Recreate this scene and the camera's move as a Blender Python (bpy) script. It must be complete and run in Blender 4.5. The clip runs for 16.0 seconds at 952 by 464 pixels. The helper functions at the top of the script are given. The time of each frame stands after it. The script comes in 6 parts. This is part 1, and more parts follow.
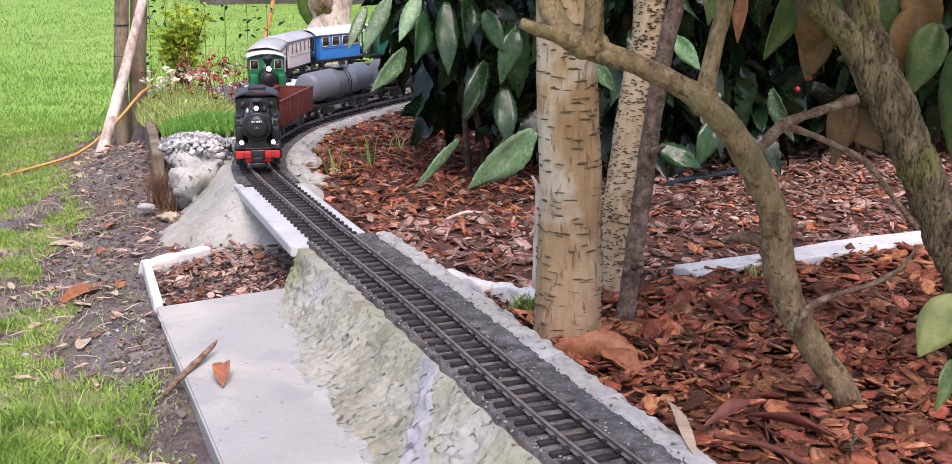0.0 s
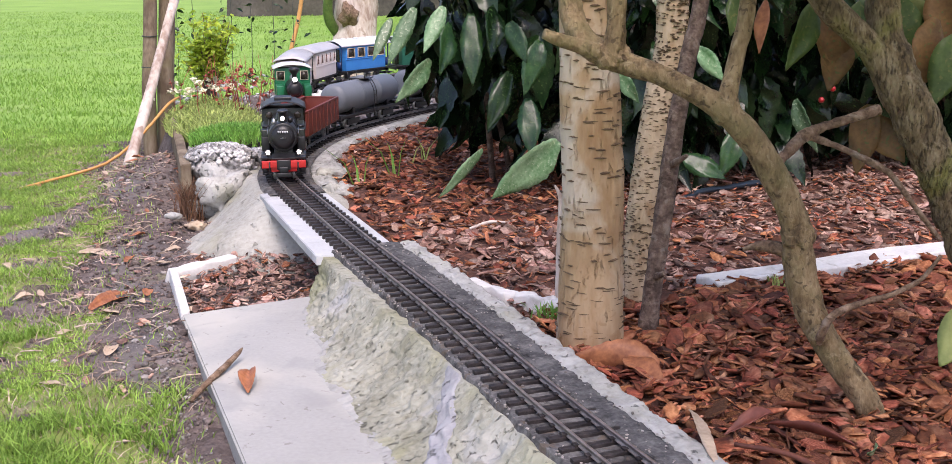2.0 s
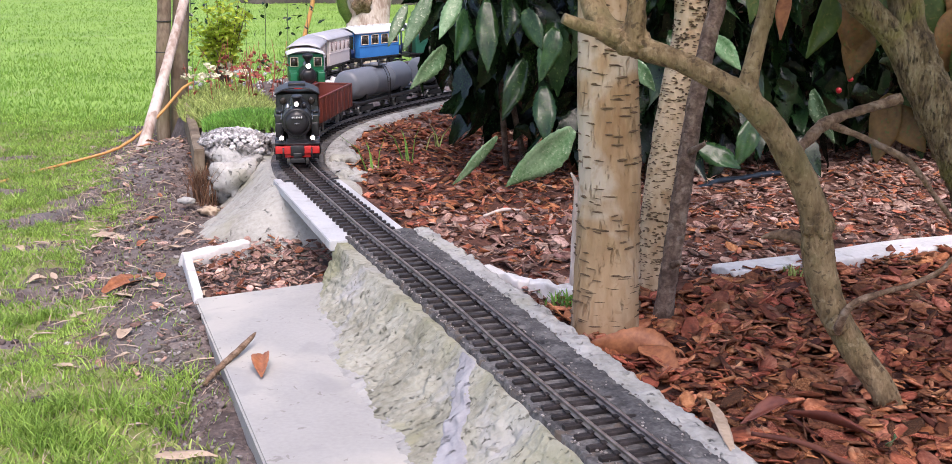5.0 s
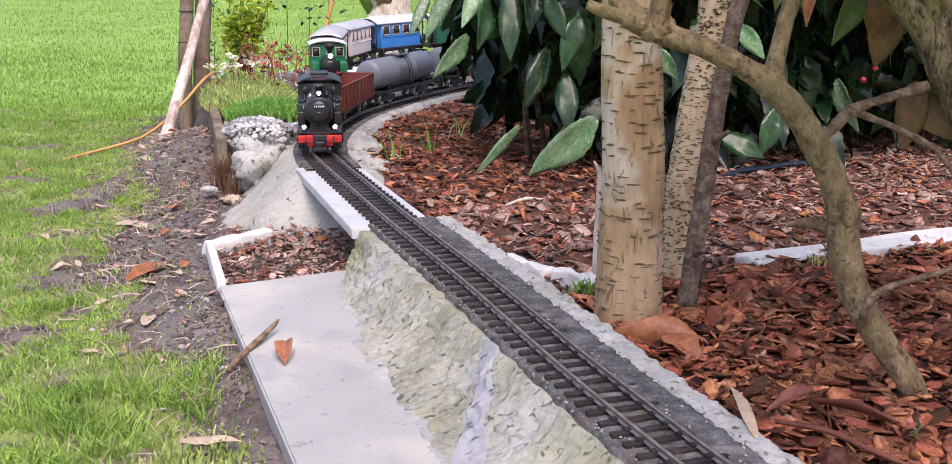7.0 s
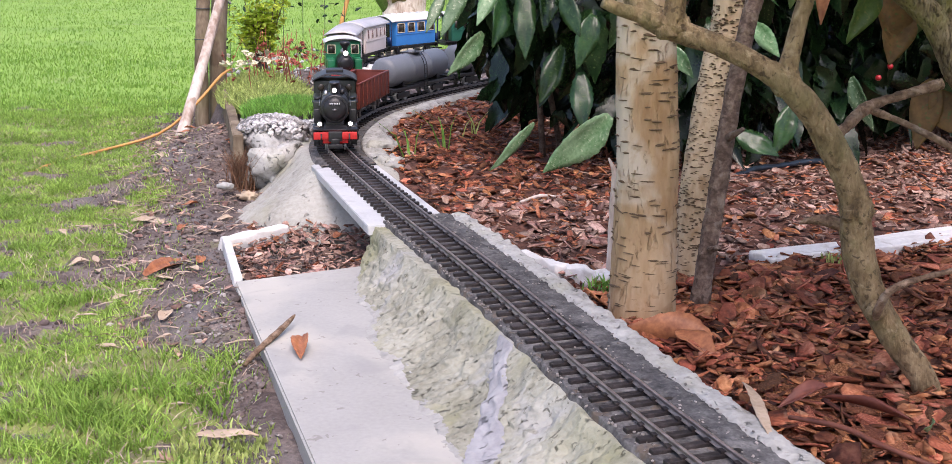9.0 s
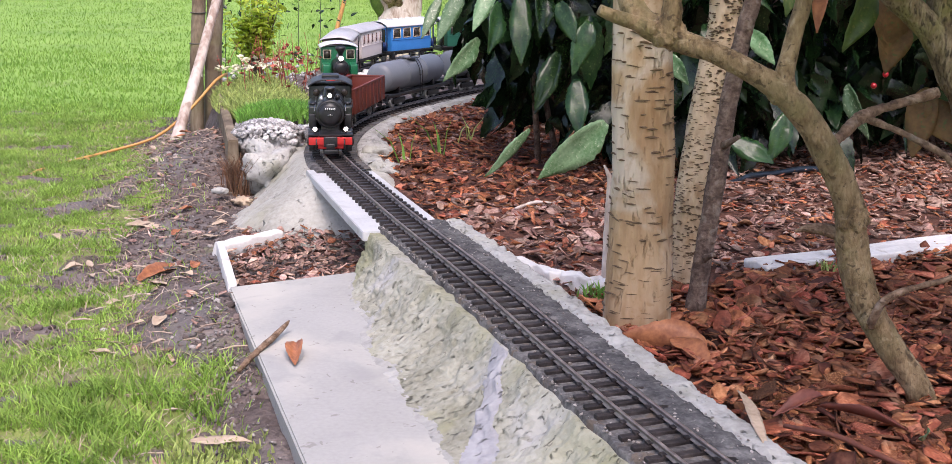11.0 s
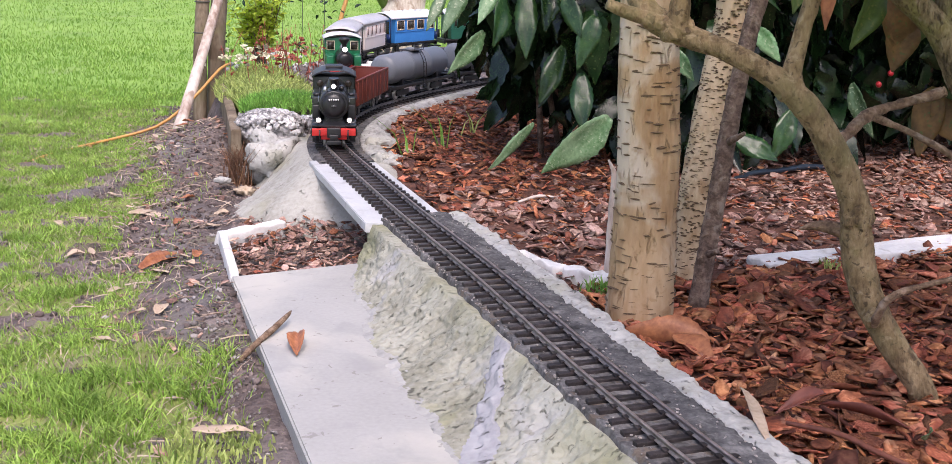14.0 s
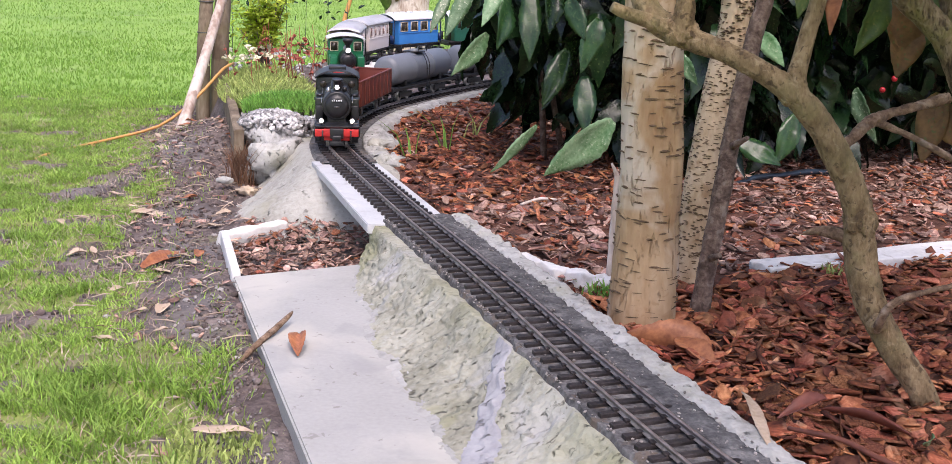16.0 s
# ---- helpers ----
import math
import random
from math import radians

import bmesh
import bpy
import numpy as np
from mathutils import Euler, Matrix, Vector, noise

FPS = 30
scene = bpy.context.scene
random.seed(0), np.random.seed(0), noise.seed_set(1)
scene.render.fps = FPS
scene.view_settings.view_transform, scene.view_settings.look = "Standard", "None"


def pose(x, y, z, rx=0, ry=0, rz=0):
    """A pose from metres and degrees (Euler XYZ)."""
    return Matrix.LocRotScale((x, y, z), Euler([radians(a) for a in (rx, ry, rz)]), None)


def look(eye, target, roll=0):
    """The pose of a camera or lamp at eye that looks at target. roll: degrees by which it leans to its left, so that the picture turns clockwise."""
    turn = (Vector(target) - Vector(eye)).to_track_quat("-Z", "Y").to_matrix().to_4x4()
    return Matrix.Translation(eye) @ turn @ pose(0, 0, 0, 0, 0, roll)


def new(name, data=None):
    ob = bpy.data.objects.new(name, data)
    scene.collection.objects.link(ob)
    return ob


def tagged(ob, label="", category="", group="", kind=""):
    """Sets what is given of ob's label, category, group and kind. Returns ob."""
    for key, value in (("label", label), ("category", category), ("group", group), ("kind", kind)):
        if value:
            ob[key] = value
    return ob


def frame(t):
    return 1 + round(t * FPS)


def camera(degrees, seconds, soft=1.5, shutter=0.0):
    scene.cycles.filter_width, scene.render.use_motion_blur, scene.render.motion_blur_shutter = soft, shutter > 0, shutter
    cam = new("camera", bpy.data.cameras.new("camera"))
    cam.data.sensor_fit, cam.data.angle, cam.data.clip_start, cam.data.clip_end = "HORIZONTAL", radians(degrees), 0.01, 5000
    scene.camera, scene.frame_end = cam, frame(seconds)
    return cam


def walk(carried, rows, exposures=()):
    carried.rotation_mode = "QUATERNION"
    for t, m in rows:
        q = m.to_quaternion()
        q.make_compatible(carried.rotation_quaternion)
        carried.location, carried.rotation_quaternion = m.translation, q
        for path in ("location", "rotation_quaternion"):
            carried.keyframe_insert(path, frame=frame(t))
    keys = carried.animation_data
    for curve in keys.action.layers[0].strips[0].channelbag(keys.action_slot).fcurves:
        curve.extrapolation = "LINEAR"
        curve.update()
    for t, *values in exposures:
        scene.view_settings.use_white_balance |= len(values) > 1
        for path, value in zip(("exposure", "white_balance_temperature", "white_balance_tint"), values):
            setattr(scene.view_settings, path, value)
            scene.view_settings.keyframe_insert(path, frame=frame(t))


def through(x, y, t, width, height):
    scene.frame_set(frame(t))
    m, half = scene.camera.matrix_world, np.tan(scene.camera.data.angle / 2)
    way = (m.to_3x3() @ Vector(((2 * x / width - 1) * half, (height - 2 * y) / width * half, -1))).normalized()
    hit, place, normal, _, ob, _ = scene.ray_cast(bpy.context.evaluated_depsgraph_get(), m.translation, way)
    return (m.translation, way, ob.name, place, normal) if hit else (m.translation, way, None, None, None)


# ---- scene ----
cam = camera(43.5, 16.0, soft=0.45)
PATH = [
    (0, 0.0123, 0.0189, 0.5137, 76.4243, -0.0255, -3.3686),
    (0.5, 0.0129, 0.0134, 0.5135, 76.6879, -0.0205, -3.1905),
    (1, 0.0127, 0.0065, 0.5141, 76.8959, -0.0439, -2.9663),
    (1.5, 0.0158, 0.0035, 0.5133, 76.9575, -0.0852, -2.6562),
    (2, 0.0140, 0.0046, 0.5138, 76.9599, -0.1371, -2.1446),
    (2.5, 0.0107, 0.0052, 0.5128, 76.8440, 0.0703, -2.3918),
    (3, 0.0093, 0.0041, 0.5135, 76.9238, 0.2978, -2.5493),
    (3.5, 0.0059, 0.0114, 0.5121, 76.9199, 0.1965, -2.0716),
    (4, 0.0072, 0.0135, 0.5104, 76.8060, 0.2072, -1.8549),
    (6.5, 0.0025, 0.0090, 0.5006, 76.1529, 0.4224, -1.0622),
    (7, 0.0015, 0.0106, 0.5001, 76.1019, 0.2970, -0.6858),
    (7.5, 0.0012, 0.0103, 0.4999, 76.0846, 0.3328, -0.6111),
    (8, 0.0026, 0.0130, 0.4995, 76.1004, 0.0460, -0.3266),
    (8.5, 0.0007, 0.0123, 0.5007, 76.1394, 0.0377, -0.1201),
    (9, 0.0000, 0.0000, 0.5004, 75.9953, 0.3012, 0.0000),
    (11.5, -0.0017, 0.0051, 0.5022, 76.2698, 0.6939, -0.3335),
    (12, -0.0039, 0.0068, 0.5000, 76.0712, 0.8714, -0.3626),
    (12.5, -0.0045, 0.0050, 0.4992, 75.9958, 1.1148, -0.3815),
    (13, -0.0027, 0.0054, 0.5009, 75.9252, 1.2912, -0.4627),
    (13.5, -0.0048, 0.0050, 0.4989, 75.9271, 1.3783, -0.3812),
    (14, -0.0068, 0.0049, 0.5002, 75.9385, 1.4470, -0.2928),
    (14.5, -0.0082, 0.0056, 0.5009, 76.0617, 1.6472, -0.2899),
    (15, -0.0080, 0.0061, 0.4992, 75.9107, 1.6895, -0.1430),
    (15.5, -0.0100, 0.0060, 0.4995, 75.9873, 1.7846, -0.0542),
    (16, -0.0083, 0.0064, 0.4998, 76.0358, 1.9253, -0.2205),
]
walk(cam, [(t, Matrix.Translation((x, y, z)) @ Matrix.Rotation(radians(rz), 4, "Z") @ Matrix.Rotation(radians(rx), 4, "X")
            @ Matrix.Rotation(radians(roll), 4, "Z")) for t, x, y, z, rx, roll, rz in PATH],
     exposures=[(0, 0.71, 6500, 22), (16, 0.71, 6500, 22)])

# ---- daylight: a bright, thinly overcast sky ----
SUN_HEIGHT, SUN_TURN = 60, 168
world = bpy.data.worlds.new("world")
scene.world = world
world.use_nodes = True
sky = world.node_tree.nodes.new("ShaderNodeTexSky")
sky.sky_type, sky.sun_disc = "NISHITA", False
sky.sun_elevation, sky.sun_rotation = radians(SUN_HEIGHT), radians(SUN_TURN)
sky.air_density, sky.dust_density, sky.ozone_density = 1.0, 3.0, 1.0
background = world.node_tree.nodes["Background"]
world.node_tree.links.new(sky.outputs[0], background.inputs[0])
background.inputs[1].default_value = 0.165
sun = new("sun", bpy.data.lights.new("sun", "SUN"))
sun.data.energy, sun.data.angle, sun.data.color = 1.7, radians(35), (1.0, 0.94, 0.87)
sun_from = Vector((math.sin(radians(SUN_TURN)) * math.cos(radians(SUN_HEIGHT)), math.cos(radians(SUN_TURN)) * math.cos(radians(SUN_HEIGHT)),
                   math.sin(radians(SUN_HEIGHT))))
sun.matrix_world = look(tuple(sun_from * 10), (0, 0, 0))


# ---- materials ----
def surface(name, colours, scale=40.0, fine=250.0, rough=0.8, bump=0.3, metal=0.0, spread=(0.3, 0.7), per="none", vary=0.0, stretch=(1, 1, 1),
            depth=0.002, spec=0.5, tints=(), streaks=None):
    """A material of two or three colours mixed by coarse and fine noise, with fine relief. per: object or island, by which its brightness varies."""
    m = bpy.data.materials.new(name)
    m.use_nodes = True
    n, l = m.node_tree.nodes, m.node_tree.links
    b = n["Principled BSDF"]
    tc, mp = n.new("ShaderNodeTexCoord"), n.new("ShaderNodeMapping")
    mp.inputs["Scale"].default_value = stretch
    l.new(tc.outputs["Object"], mp.inputs[0])
    a, f = n.new("ShaderNodeTexNoise"), n.new("ShaderNodeTexNoise")
    for node, s, d in ((a, scale, 4), (f, fine, 6)):
        node.inputs["Scale"].default_value, node.inputs["Detail"].default_value = s, d
        l.new(mp.outputs[0], node.inputs["Vector"])
    both = n.new("ShaderNodeMix")
    both.inputs[0].default_value = 0.38
    l.new(a.outputs["Fac"], both.inputs[2])
    l.new(f.outputs["Fac"], both.inputs[3])
    ramp = n.new("ShaderNodeValToRGB")
    e = ramp.color_ramp.elements
    while len(e) < len(colours):
        e.new(0.5)
    for i, c in enumerate(colours):
        e[i].position = spread[0] + (spread[1] - spread[0]) * i / max(1, len(colours) - 1)
        e[i].color = (*c, 1)
    l.new(both.outputs[0], ramp.inputs[0])
    out = ramp.outputs[0]
    height = both.outputs[0]
    for colour, size, low, high, amount in tints:
        t, r, mx = n.new("ShaderNodeTexNoise"), n.new("ShaderNodeMapRange"), n.new("ShaderNodeMix")
        t.inputs["Scale"].default_value, t.inputs["Detail"].default_value, t.inputs["Distortion"].default_value = size, 5, 0.6
        shift = n.new("ShaderNodeMapping")
        shift.inputs["Location"].default_value = (size * 0.37, colour[0] * 9, colour[2] * 7)
        l.new(tc.outputs["Object"], shift.inputs[0]), l.new(shift.outputs[0], t.inputs["Vector"])
        r.inputs[1].default_value, r.inputs[2].default_value, r.inputs[4].default_value = low, high, amount
        l.new(t.outputs["Fac"], r.inputs[0]), l.new(r.outputs[0], mx.inputs[0])
        mx.data_type = "RGBA"
        mx.inputs[7].default_value = (*colour, 1)
        l.new(out, mx.inputs[6])
        out = mx.outputs[2]
    if streaks:
        # short gouges: a stretched noise, cut hard, dark and sunk
        colour, size, along, low, high, amount = streaks
        pull, st, cut, mx, hm = n.new("ShaderNodeMapping"), n.new("ShaderNodeTexNoise"), n.new("ShaderNodeMapRange"), n.new("ShaderNodeMix"), n.new("ShaderNodeMath")
        pull.inputs["Scale"].default_value, st.inputs["Scale"].default_value, st.inputs["Detail"].default_value = along, size, 6
        l.new(tc.outputs["Object"], pull.inputs[0]), l.new(pull.outputs[0], st.inputs["Vector"]), l.new(st.outputs["Fac"], cut.inputs[0])
        cut.inputs[1].default_value, cut.inputs[2].default_value, cut.inputs[4].default_value = low, high, amount
        mx.data_type = "RGBA"
        mx.inputs[7].default_value = (*colour, 1)
        st.inputs["Roughness"].default_value, st.inputs["Distortion"].default_value, cut.interpolation_type = 0.62, 0.5, "SMOOTHSTEP"
        l.new(cut.outputs[0], mx.inputs[0]), l.new(out, mx.inputs[6])
        out = mx.outputs[2]
        hm.operation = "SUBTRACT"
        l.new(height, hm.inputs[0]), l.new(cut.outputs[0], hm.inputs[1])
        height = hm.outputs[0]
    if per != "none":
        source = n.new("ShaderNodeObjectInfo").outputs["Random"] if per == "object" else n.new("ShaderNodeNewGeometry").outputs["Random Per Island"]
        hsv, rng = n.new("ShaderNodeHueSaturation"), n.new("ShaderNodeMapRange")
        rng.inputs[3].default_value, rng.inputs[4].default_value = 1 - vary, 1 + vary
        l.new(source, rng.inputs[0])
        l.new(rng.outputs[0], hsv.inputs["Value"])
        hue, mul = n.new("ShaderNodeMapRange"), n.new("ShaderNodeMath")
        mul.operation, mul.inputs[1].default_value = "MULTIPLY", 7.13
        frac = n.new("ShaderNodeMath")
        frac.operation = "FRACT"
        l.new(source, mul.inputs[0]), l.new(mul.outputs[0], frac.inputs[0]), l.new(frac.outputs[0], hue.inputs[0])
        hue.inputs[3].default_value, hue.inputs[4].default_value = 0.5 - 0.018 * vary, 0.5 + 0.018 * vary
        l.new(hue.outputs[0], hsv.inputs["Hue"])
        l.new(out, hsv.inputs["Color"])
        out = hsv.outputs[0]
    l.new(out, b.inputs["Base Color"])
    b.inputs["Roughness"].default_value, b.inputs["Metallic"].default_value = rough, metal
    b.inputs["Specular IOR Level"].default_value = spec
    if bump:
        bp = n.new("ShaderNodeBump")
        bp.inputs["Strength"].default_value, bp.inputs["Distance"].default_value = bump, depth
        l.new(height, bp.inputs["Height"])
        l.new(bp.outputs[0], b.inputs["Normal"])
    return m


def glow(name, colour, strength):
    m = bpy.data.materials.new(name)
    m.use_nodes = True
    b = m.node_tree.nodes["Principled BSDF"]
    b.inputs["Base Color"].default_value, b.inputs["Emission Color"].default_value = (*colour, 1), (*colour, 1)
    b.inputs["Emission Strength"].default_value = strength
    return m


def leafy(name, light, dark, rough=0.35, vary=0.25, scale=18.0, through=0.25, spots=None, per="island"):
    """A leaf: mottled green with some light passing through."""
    m = surface(name, [dark, light], scale, 160, rough, 0.25, spread=(0.35, 0.65), per=per, vary=vary)
    n, l = m.node_tree.nodes, m.node_tree.links
    b = n["Principled BSDF"]
    colour = b.inputs["Base Color"].links[0].from_socket
    if spots:
        v, st, mix = n.new("ShaderNodeTexNoise"), n.new("ShaderNodeMapRange"), n.new("ShaderNodeMix")
        v.inputs["Scale"].default_value, v.inputs["Detail"].default_value = 150, 4
        l.new(n["Texture Coordinate"].outputs["Object"], v.inputs["Vector"])
        st.inputs[1].default_value, st.inputs[2].default_value = 0.60, 0.70
        l.new(v.outputs["Fac"], st.inputs[0])
        mix.data_type = "RGBA"
        l.new(st.outputs[0], mix.inputs[0]), l.new(colour, mix.inputs[6])
        mix.inputs[7].default_value = (*spots, 1)
        l.new(mix.outputs[2], b.inputs["Base Color"])
        colour = mix.outputs[2]
    tr, mx = n.new("ShaderNodeBsdfTranslucent"), n.new("ShaderNodeMixShader")
    mx.inputs[0].default_value = through
    l.new(colour, tr.inputs[0]), l.new(b.outputs[0], mx.inputs[1]), l.new(tr.outputs[0], mx.inputs[2])
    l.new(mx.outputs[0], n["Material Output"].inputs[0])
    return m


M = {
    "mortar_grey": surface("mortar_grey", [(0.05, 0.05, 0.052), (0.10, 0.099, 0.101), (0.18, 0.178, 0.177)], 34, 170, 0.95, 1.0, depth=0.007, spread=(0.36, 0.64), spec=0.2, tints=[((0.26, 0.25, 0.24), 70, 0.62, 0.70, 0.6)]),
    "straw": surface("straw", [(0.16, 0.11, 0.08), (0.34, 0.26, 0.20), (0.52, 0.44, 0.37)], 8, 90, 0.85, 0.3, per="island", vary=0.5),
    "dry_dark": leafy("dry_dark", (0.20, 0.065, 0.04), (0.10, 0.03, 0.02), 0.5, 0.3, 45, 0.1),
    "patch": surface("patch", [(0.27, 0.27, 0.285), (0.345, 0.345, 0.362), (0.40, 0.40, 0.415)], 22, 100, 0.9, 1.0, depth=0.006, spread=(0.36, 0.64), streaks=((0.09, 0.09, 0.09), 60, (0.45, 1.0, 0.45), 0.57, 0.69, 0.85)),
    "far_hedge": surface("far_hedge", [(0.03, 0.027, 0.022), (0.07, 0.062, 0.05), (0.12, 0.11, 0.09)], 3, 30, 0.9, 0.6, depth=0.02),
    "root": leafy("root", (0.26, 0.14, 0.08), (0.14, 0.07, 0.04), 0.8, 0.4, 20, 0.1),
    "lawn_far": surface("lawn_far", [(0.155, 0.28, 0.045), (0.215, 0.365, 0.06), (0.27, 0.425, 0.085)], 2, 60, 0.9, 0.5, depth=0.01, tints=[((0.22, 0.245, 0.12), 4, 0.60, 0.72, 0.4)]),
    # laurel leaf colour again, darkened for the shade inside the bush
    "laurel_shaded": leafy("laurel_shaded", (0.013, 0.034, 0.011), (0.003, 0.011, 0.004), 0.27, 0.7, 26, 0.05, spots=(0.036, 0.055, 0.02)),
    "birch_white": surface("birch_white", [(0.34, 0.22, 0.115), (0.50, 0.38, 0.245), (0.59, 0.475, 0.335)], 20, 120, 0.75, 0.8, stretch=(1, 1, 0.5), depth=0.004, tints=[((0.28, 0.15, 0.06), 25, 0.58, 0.68, 0.6)]),
    "lawn_soil": surface("lawn_soil", [(0.062, 0.045, 0.040), (0.135, 0.104, 0.094), (0.25, 0.205, 0.185)], 11, 150, 0.85, 1.0, depth=0.014, spread=(0.34, 0.66), tints=[((0.17, 0.18, 0.07), 6, 0.58, 0.70, 0.45), ((0.045, 0.032, 0.028), 30, 0.57, 0.65, 0.75), ((0.15, 0.135, 0.132), 3.5, 0.5, 0.6, 0.7)]),
    "lawn_green": surface("lawn_green", [(0.13, 0.155, 0.045), (0.20, 0.245, 0.06), (0.27, 0.32, 0.085)], 9, 120, 0.9, 0.9, depth=0.012, tints=[((0.19, 0.165, 0.125), 11, 0.52, 0.64, 0.75)]),
    "bark_floor": surface("bark_floor", [(0.03, 0.014, 0.01), (0.10, 0.04, 0.025), (0.2, 0.09, 0.06)], 25, 130, 0.9, 0.9, depth=0.01),
    "bark_red": surface("bark_red", [(0.085, 0.024, 0.011), (0.255, 0.080, 0.036), (0.49, 0.215, 0.115)], 26, 170, 0.75, 0.9, per="island", vary=0.75, depth=0.004, spread=(0.34, 0.66), spec=0.35, tints=[((0.55, 0.31, 0.19), 24, 0.61, 0.69, 0.5), ((0.05, 0.016, 0.010), 34, 0.60, 0.70, 0.6)]),
    "bark_red_piece": surface("bark_red_piece", [(0.085, 0.024, 0.011), (0.255, 0.080, 0.036), (0.49, 0.215, 0.115)], 26, 170, 0.75, 0.9, per="object", vary=0.75, depth=0.004, spread=(0.34, 0.66), spec=0.35, tints=[((0.55, 0.31, 0.19), 24, 0.61, 0.69, 0.5), ((0.05, 0.016, 0.010), 34, 0.60, 0.70, 0.6)]),
    "bark_dull": surface("bark_dull", [(0.115, 0.055, 0.041), (0.27, 0.155, 0.118), (0.51, 0.355, 0.29)], 30, 180, 0.8, 0.8, per="island", vary=0.6, depth=0.004, spread=(0.36, 0.64)),
    "concrete": surface("concrete", [(0.21, 0.207, 0.155), (0.335, 0.332, 0.268), (0.43, 0.427, 0.365)], 10, 120, 0.95, 1.0, depth=0.009, spread=(0.34, 0.66), streaks=((0.10, 0.095, 0.075), 105, (0.6, 1.0, 0.6), 0.59, 0.72, 0.6), tints=[((0.275, 0.275, 0.15), 5.0, 0.47, 0.61, 0.75), ((0.40, 0.40, 0.405), 7, 0.57, 0.65, 0.7), ((0.12, 0.115, 0.085), 90, 0.63, 0.68, 0.7), ((0.19, 0.18, 0.125), 26, 0.60, 0.67, 0.5)]),
    "rim": surface("rim", [(0.27, 0.268, 0.25), (0.40, 0.398, 0.375), (0.50, 0.498, 0.475)], 26, 120, 0.95, 1.0, depth=0.006, spread=(0.34, 0.66), streaks=((0.11, 0.105, 0.09), 90, (1.0, 0.6, 1.0), 0.60, 0.71, 0.7), tints=[((0.20, 0.195, 0.17), 55, 0.62, 0.69, 0.6), ((0.33, 0.33, 0.25), 9, 0.52, 0.64, 0.5)]),
    "slab": surface("slab", [(0.31, 0.308, 0.292), (0.365, 0.363, 0.347), (0.415, 0.414, 0.395)], 5, 150, 0.7, 0.3, depth=0.002, tints=[((0.49, 0.475, 0.425), 3, 0.50, 0.64, 0.8), ((0.2, 0.19, 0.165), 60, 0.655, 0.70, 0.65), ((0.28, 0.28, 0.275), 12, 0.56, 0.68, 0.5)]),
    "rhodo_pale": leafy("rhodo_pale", (0.30, 0.34, 0.11), (0.17, 0.22, 0.06), 0.4, 0.35, 30, 0.25),
    "smear": surface("smear", [(0.28, 0.278, 0.262), (0.355, 0.353, 0.335), (0.42, 0.418, 0.395)], 16, 110, 0.9, 1.0, depth=0.006, spread=(0.36, 0.64), streaks=((0.11, 0.105, 0.09), 75, (0.5, 1.0, 0.5), 0.60, 0.71, 0.75)),
    "abutment": surface("abutment", [(0.27, 0.263, 0.225), (0.375, 0.368, 0.325), (0.46, 0.453, 0.41)], 9, 100, 0.95, 1.0, depth=0.007, spread=(0.34, 0.66), streaks=((0.15, 0.14, 0.115), 60, (1.0, 0.6, 0.6), 0.60, 0.71, 0.55), tints=[((0.30, 0.295, 0.20), 6, 0.52, 0.64, 0.5)]),
    "mortar": surface("mortar", [(0.055, 0.052, 0.052), (0.115, 0.111, 0.110), (0.20, 0.195, 0.192)], 34, 190, 0.95, 1.0, depth=0.006, spread=(0.36, 0.64), spec=0.15, tints=[((0.15, 0.112, 0.08), 40, 0.56, 0.64, 0.65), ((0.035, 0.032, 0.03), 60, 0.60, 0.68, 0.6)]),
    "plank": surface("plank", [(0.42, 0.43, 0.44), (0.51, 0.52, 0.53), (0.58, 0.59, 0.60)], 10, 200, 0.6, 0.15, depth=0.001, tints=[((0.30, 0.30, 0.30), 30, 0.58, 0.7, 0.5)]),
    "sleeper": surface("sleeper", [(0.012, 0.010, 0.010), (0.026, 0.021, 0.021), (0.060, 0.050, 0.049)], 60, 300, 0.5, 0.35, per="object", vary=0.35, depth=0.001, spec=0.45),
    "rail": surface("rail", [(0.13, 0.10, 0.088), (0.235, 0.195, 0.175), (0.34, 0.295, 0.27)], 60, 300, 0.45, 0.2, metal=0.35),
    "birch": surface("birch", [(0.29, 0.165, 0.075), (0.42, 0.282, 0.155), (0.50, 0.37, 0.235)], 14, 110, 0.75, 0.9, stretch=(1, 1, 0.3), depth=0.005, streaks=((0.25, 0.135, 0.058), 100, (1.0, 1.0, 0.25), 0.58, 0.70, 0.5), tints=[((0.58, 0.50, 0.40), 8, 0.46, 0.58, 0.8), ((0.28, 0.145, 0.06), 22, 0.59, 0.69, 0.55), ((0.33, 0.20, 0.09), 70, 0.61, 0.67, 0.5)]),
    "birch_mark": surface("birch_mark", [(0.06, 0.034, 0.017), (0.12, 0.074, 0.04), (0.19, 0.125, 0.072)], 120, 400, 0.85, 0.6),
    "thin_bark": surface("thin_bark", [(0.075, 0.046, 0.035), (0.145, 0.098, 0.075), (0.24, 0.178, 0.14)], 60, 200, 0.85, 1.0, depth=0.008, spread=(0.38, 0.62), tints=[((0.27, 0.225, 0.19), 60, 0.60, 0.68, 0.6), ((0.05, 0.03, 0.022), 90, 0.60, 0.66, 0.6)]),
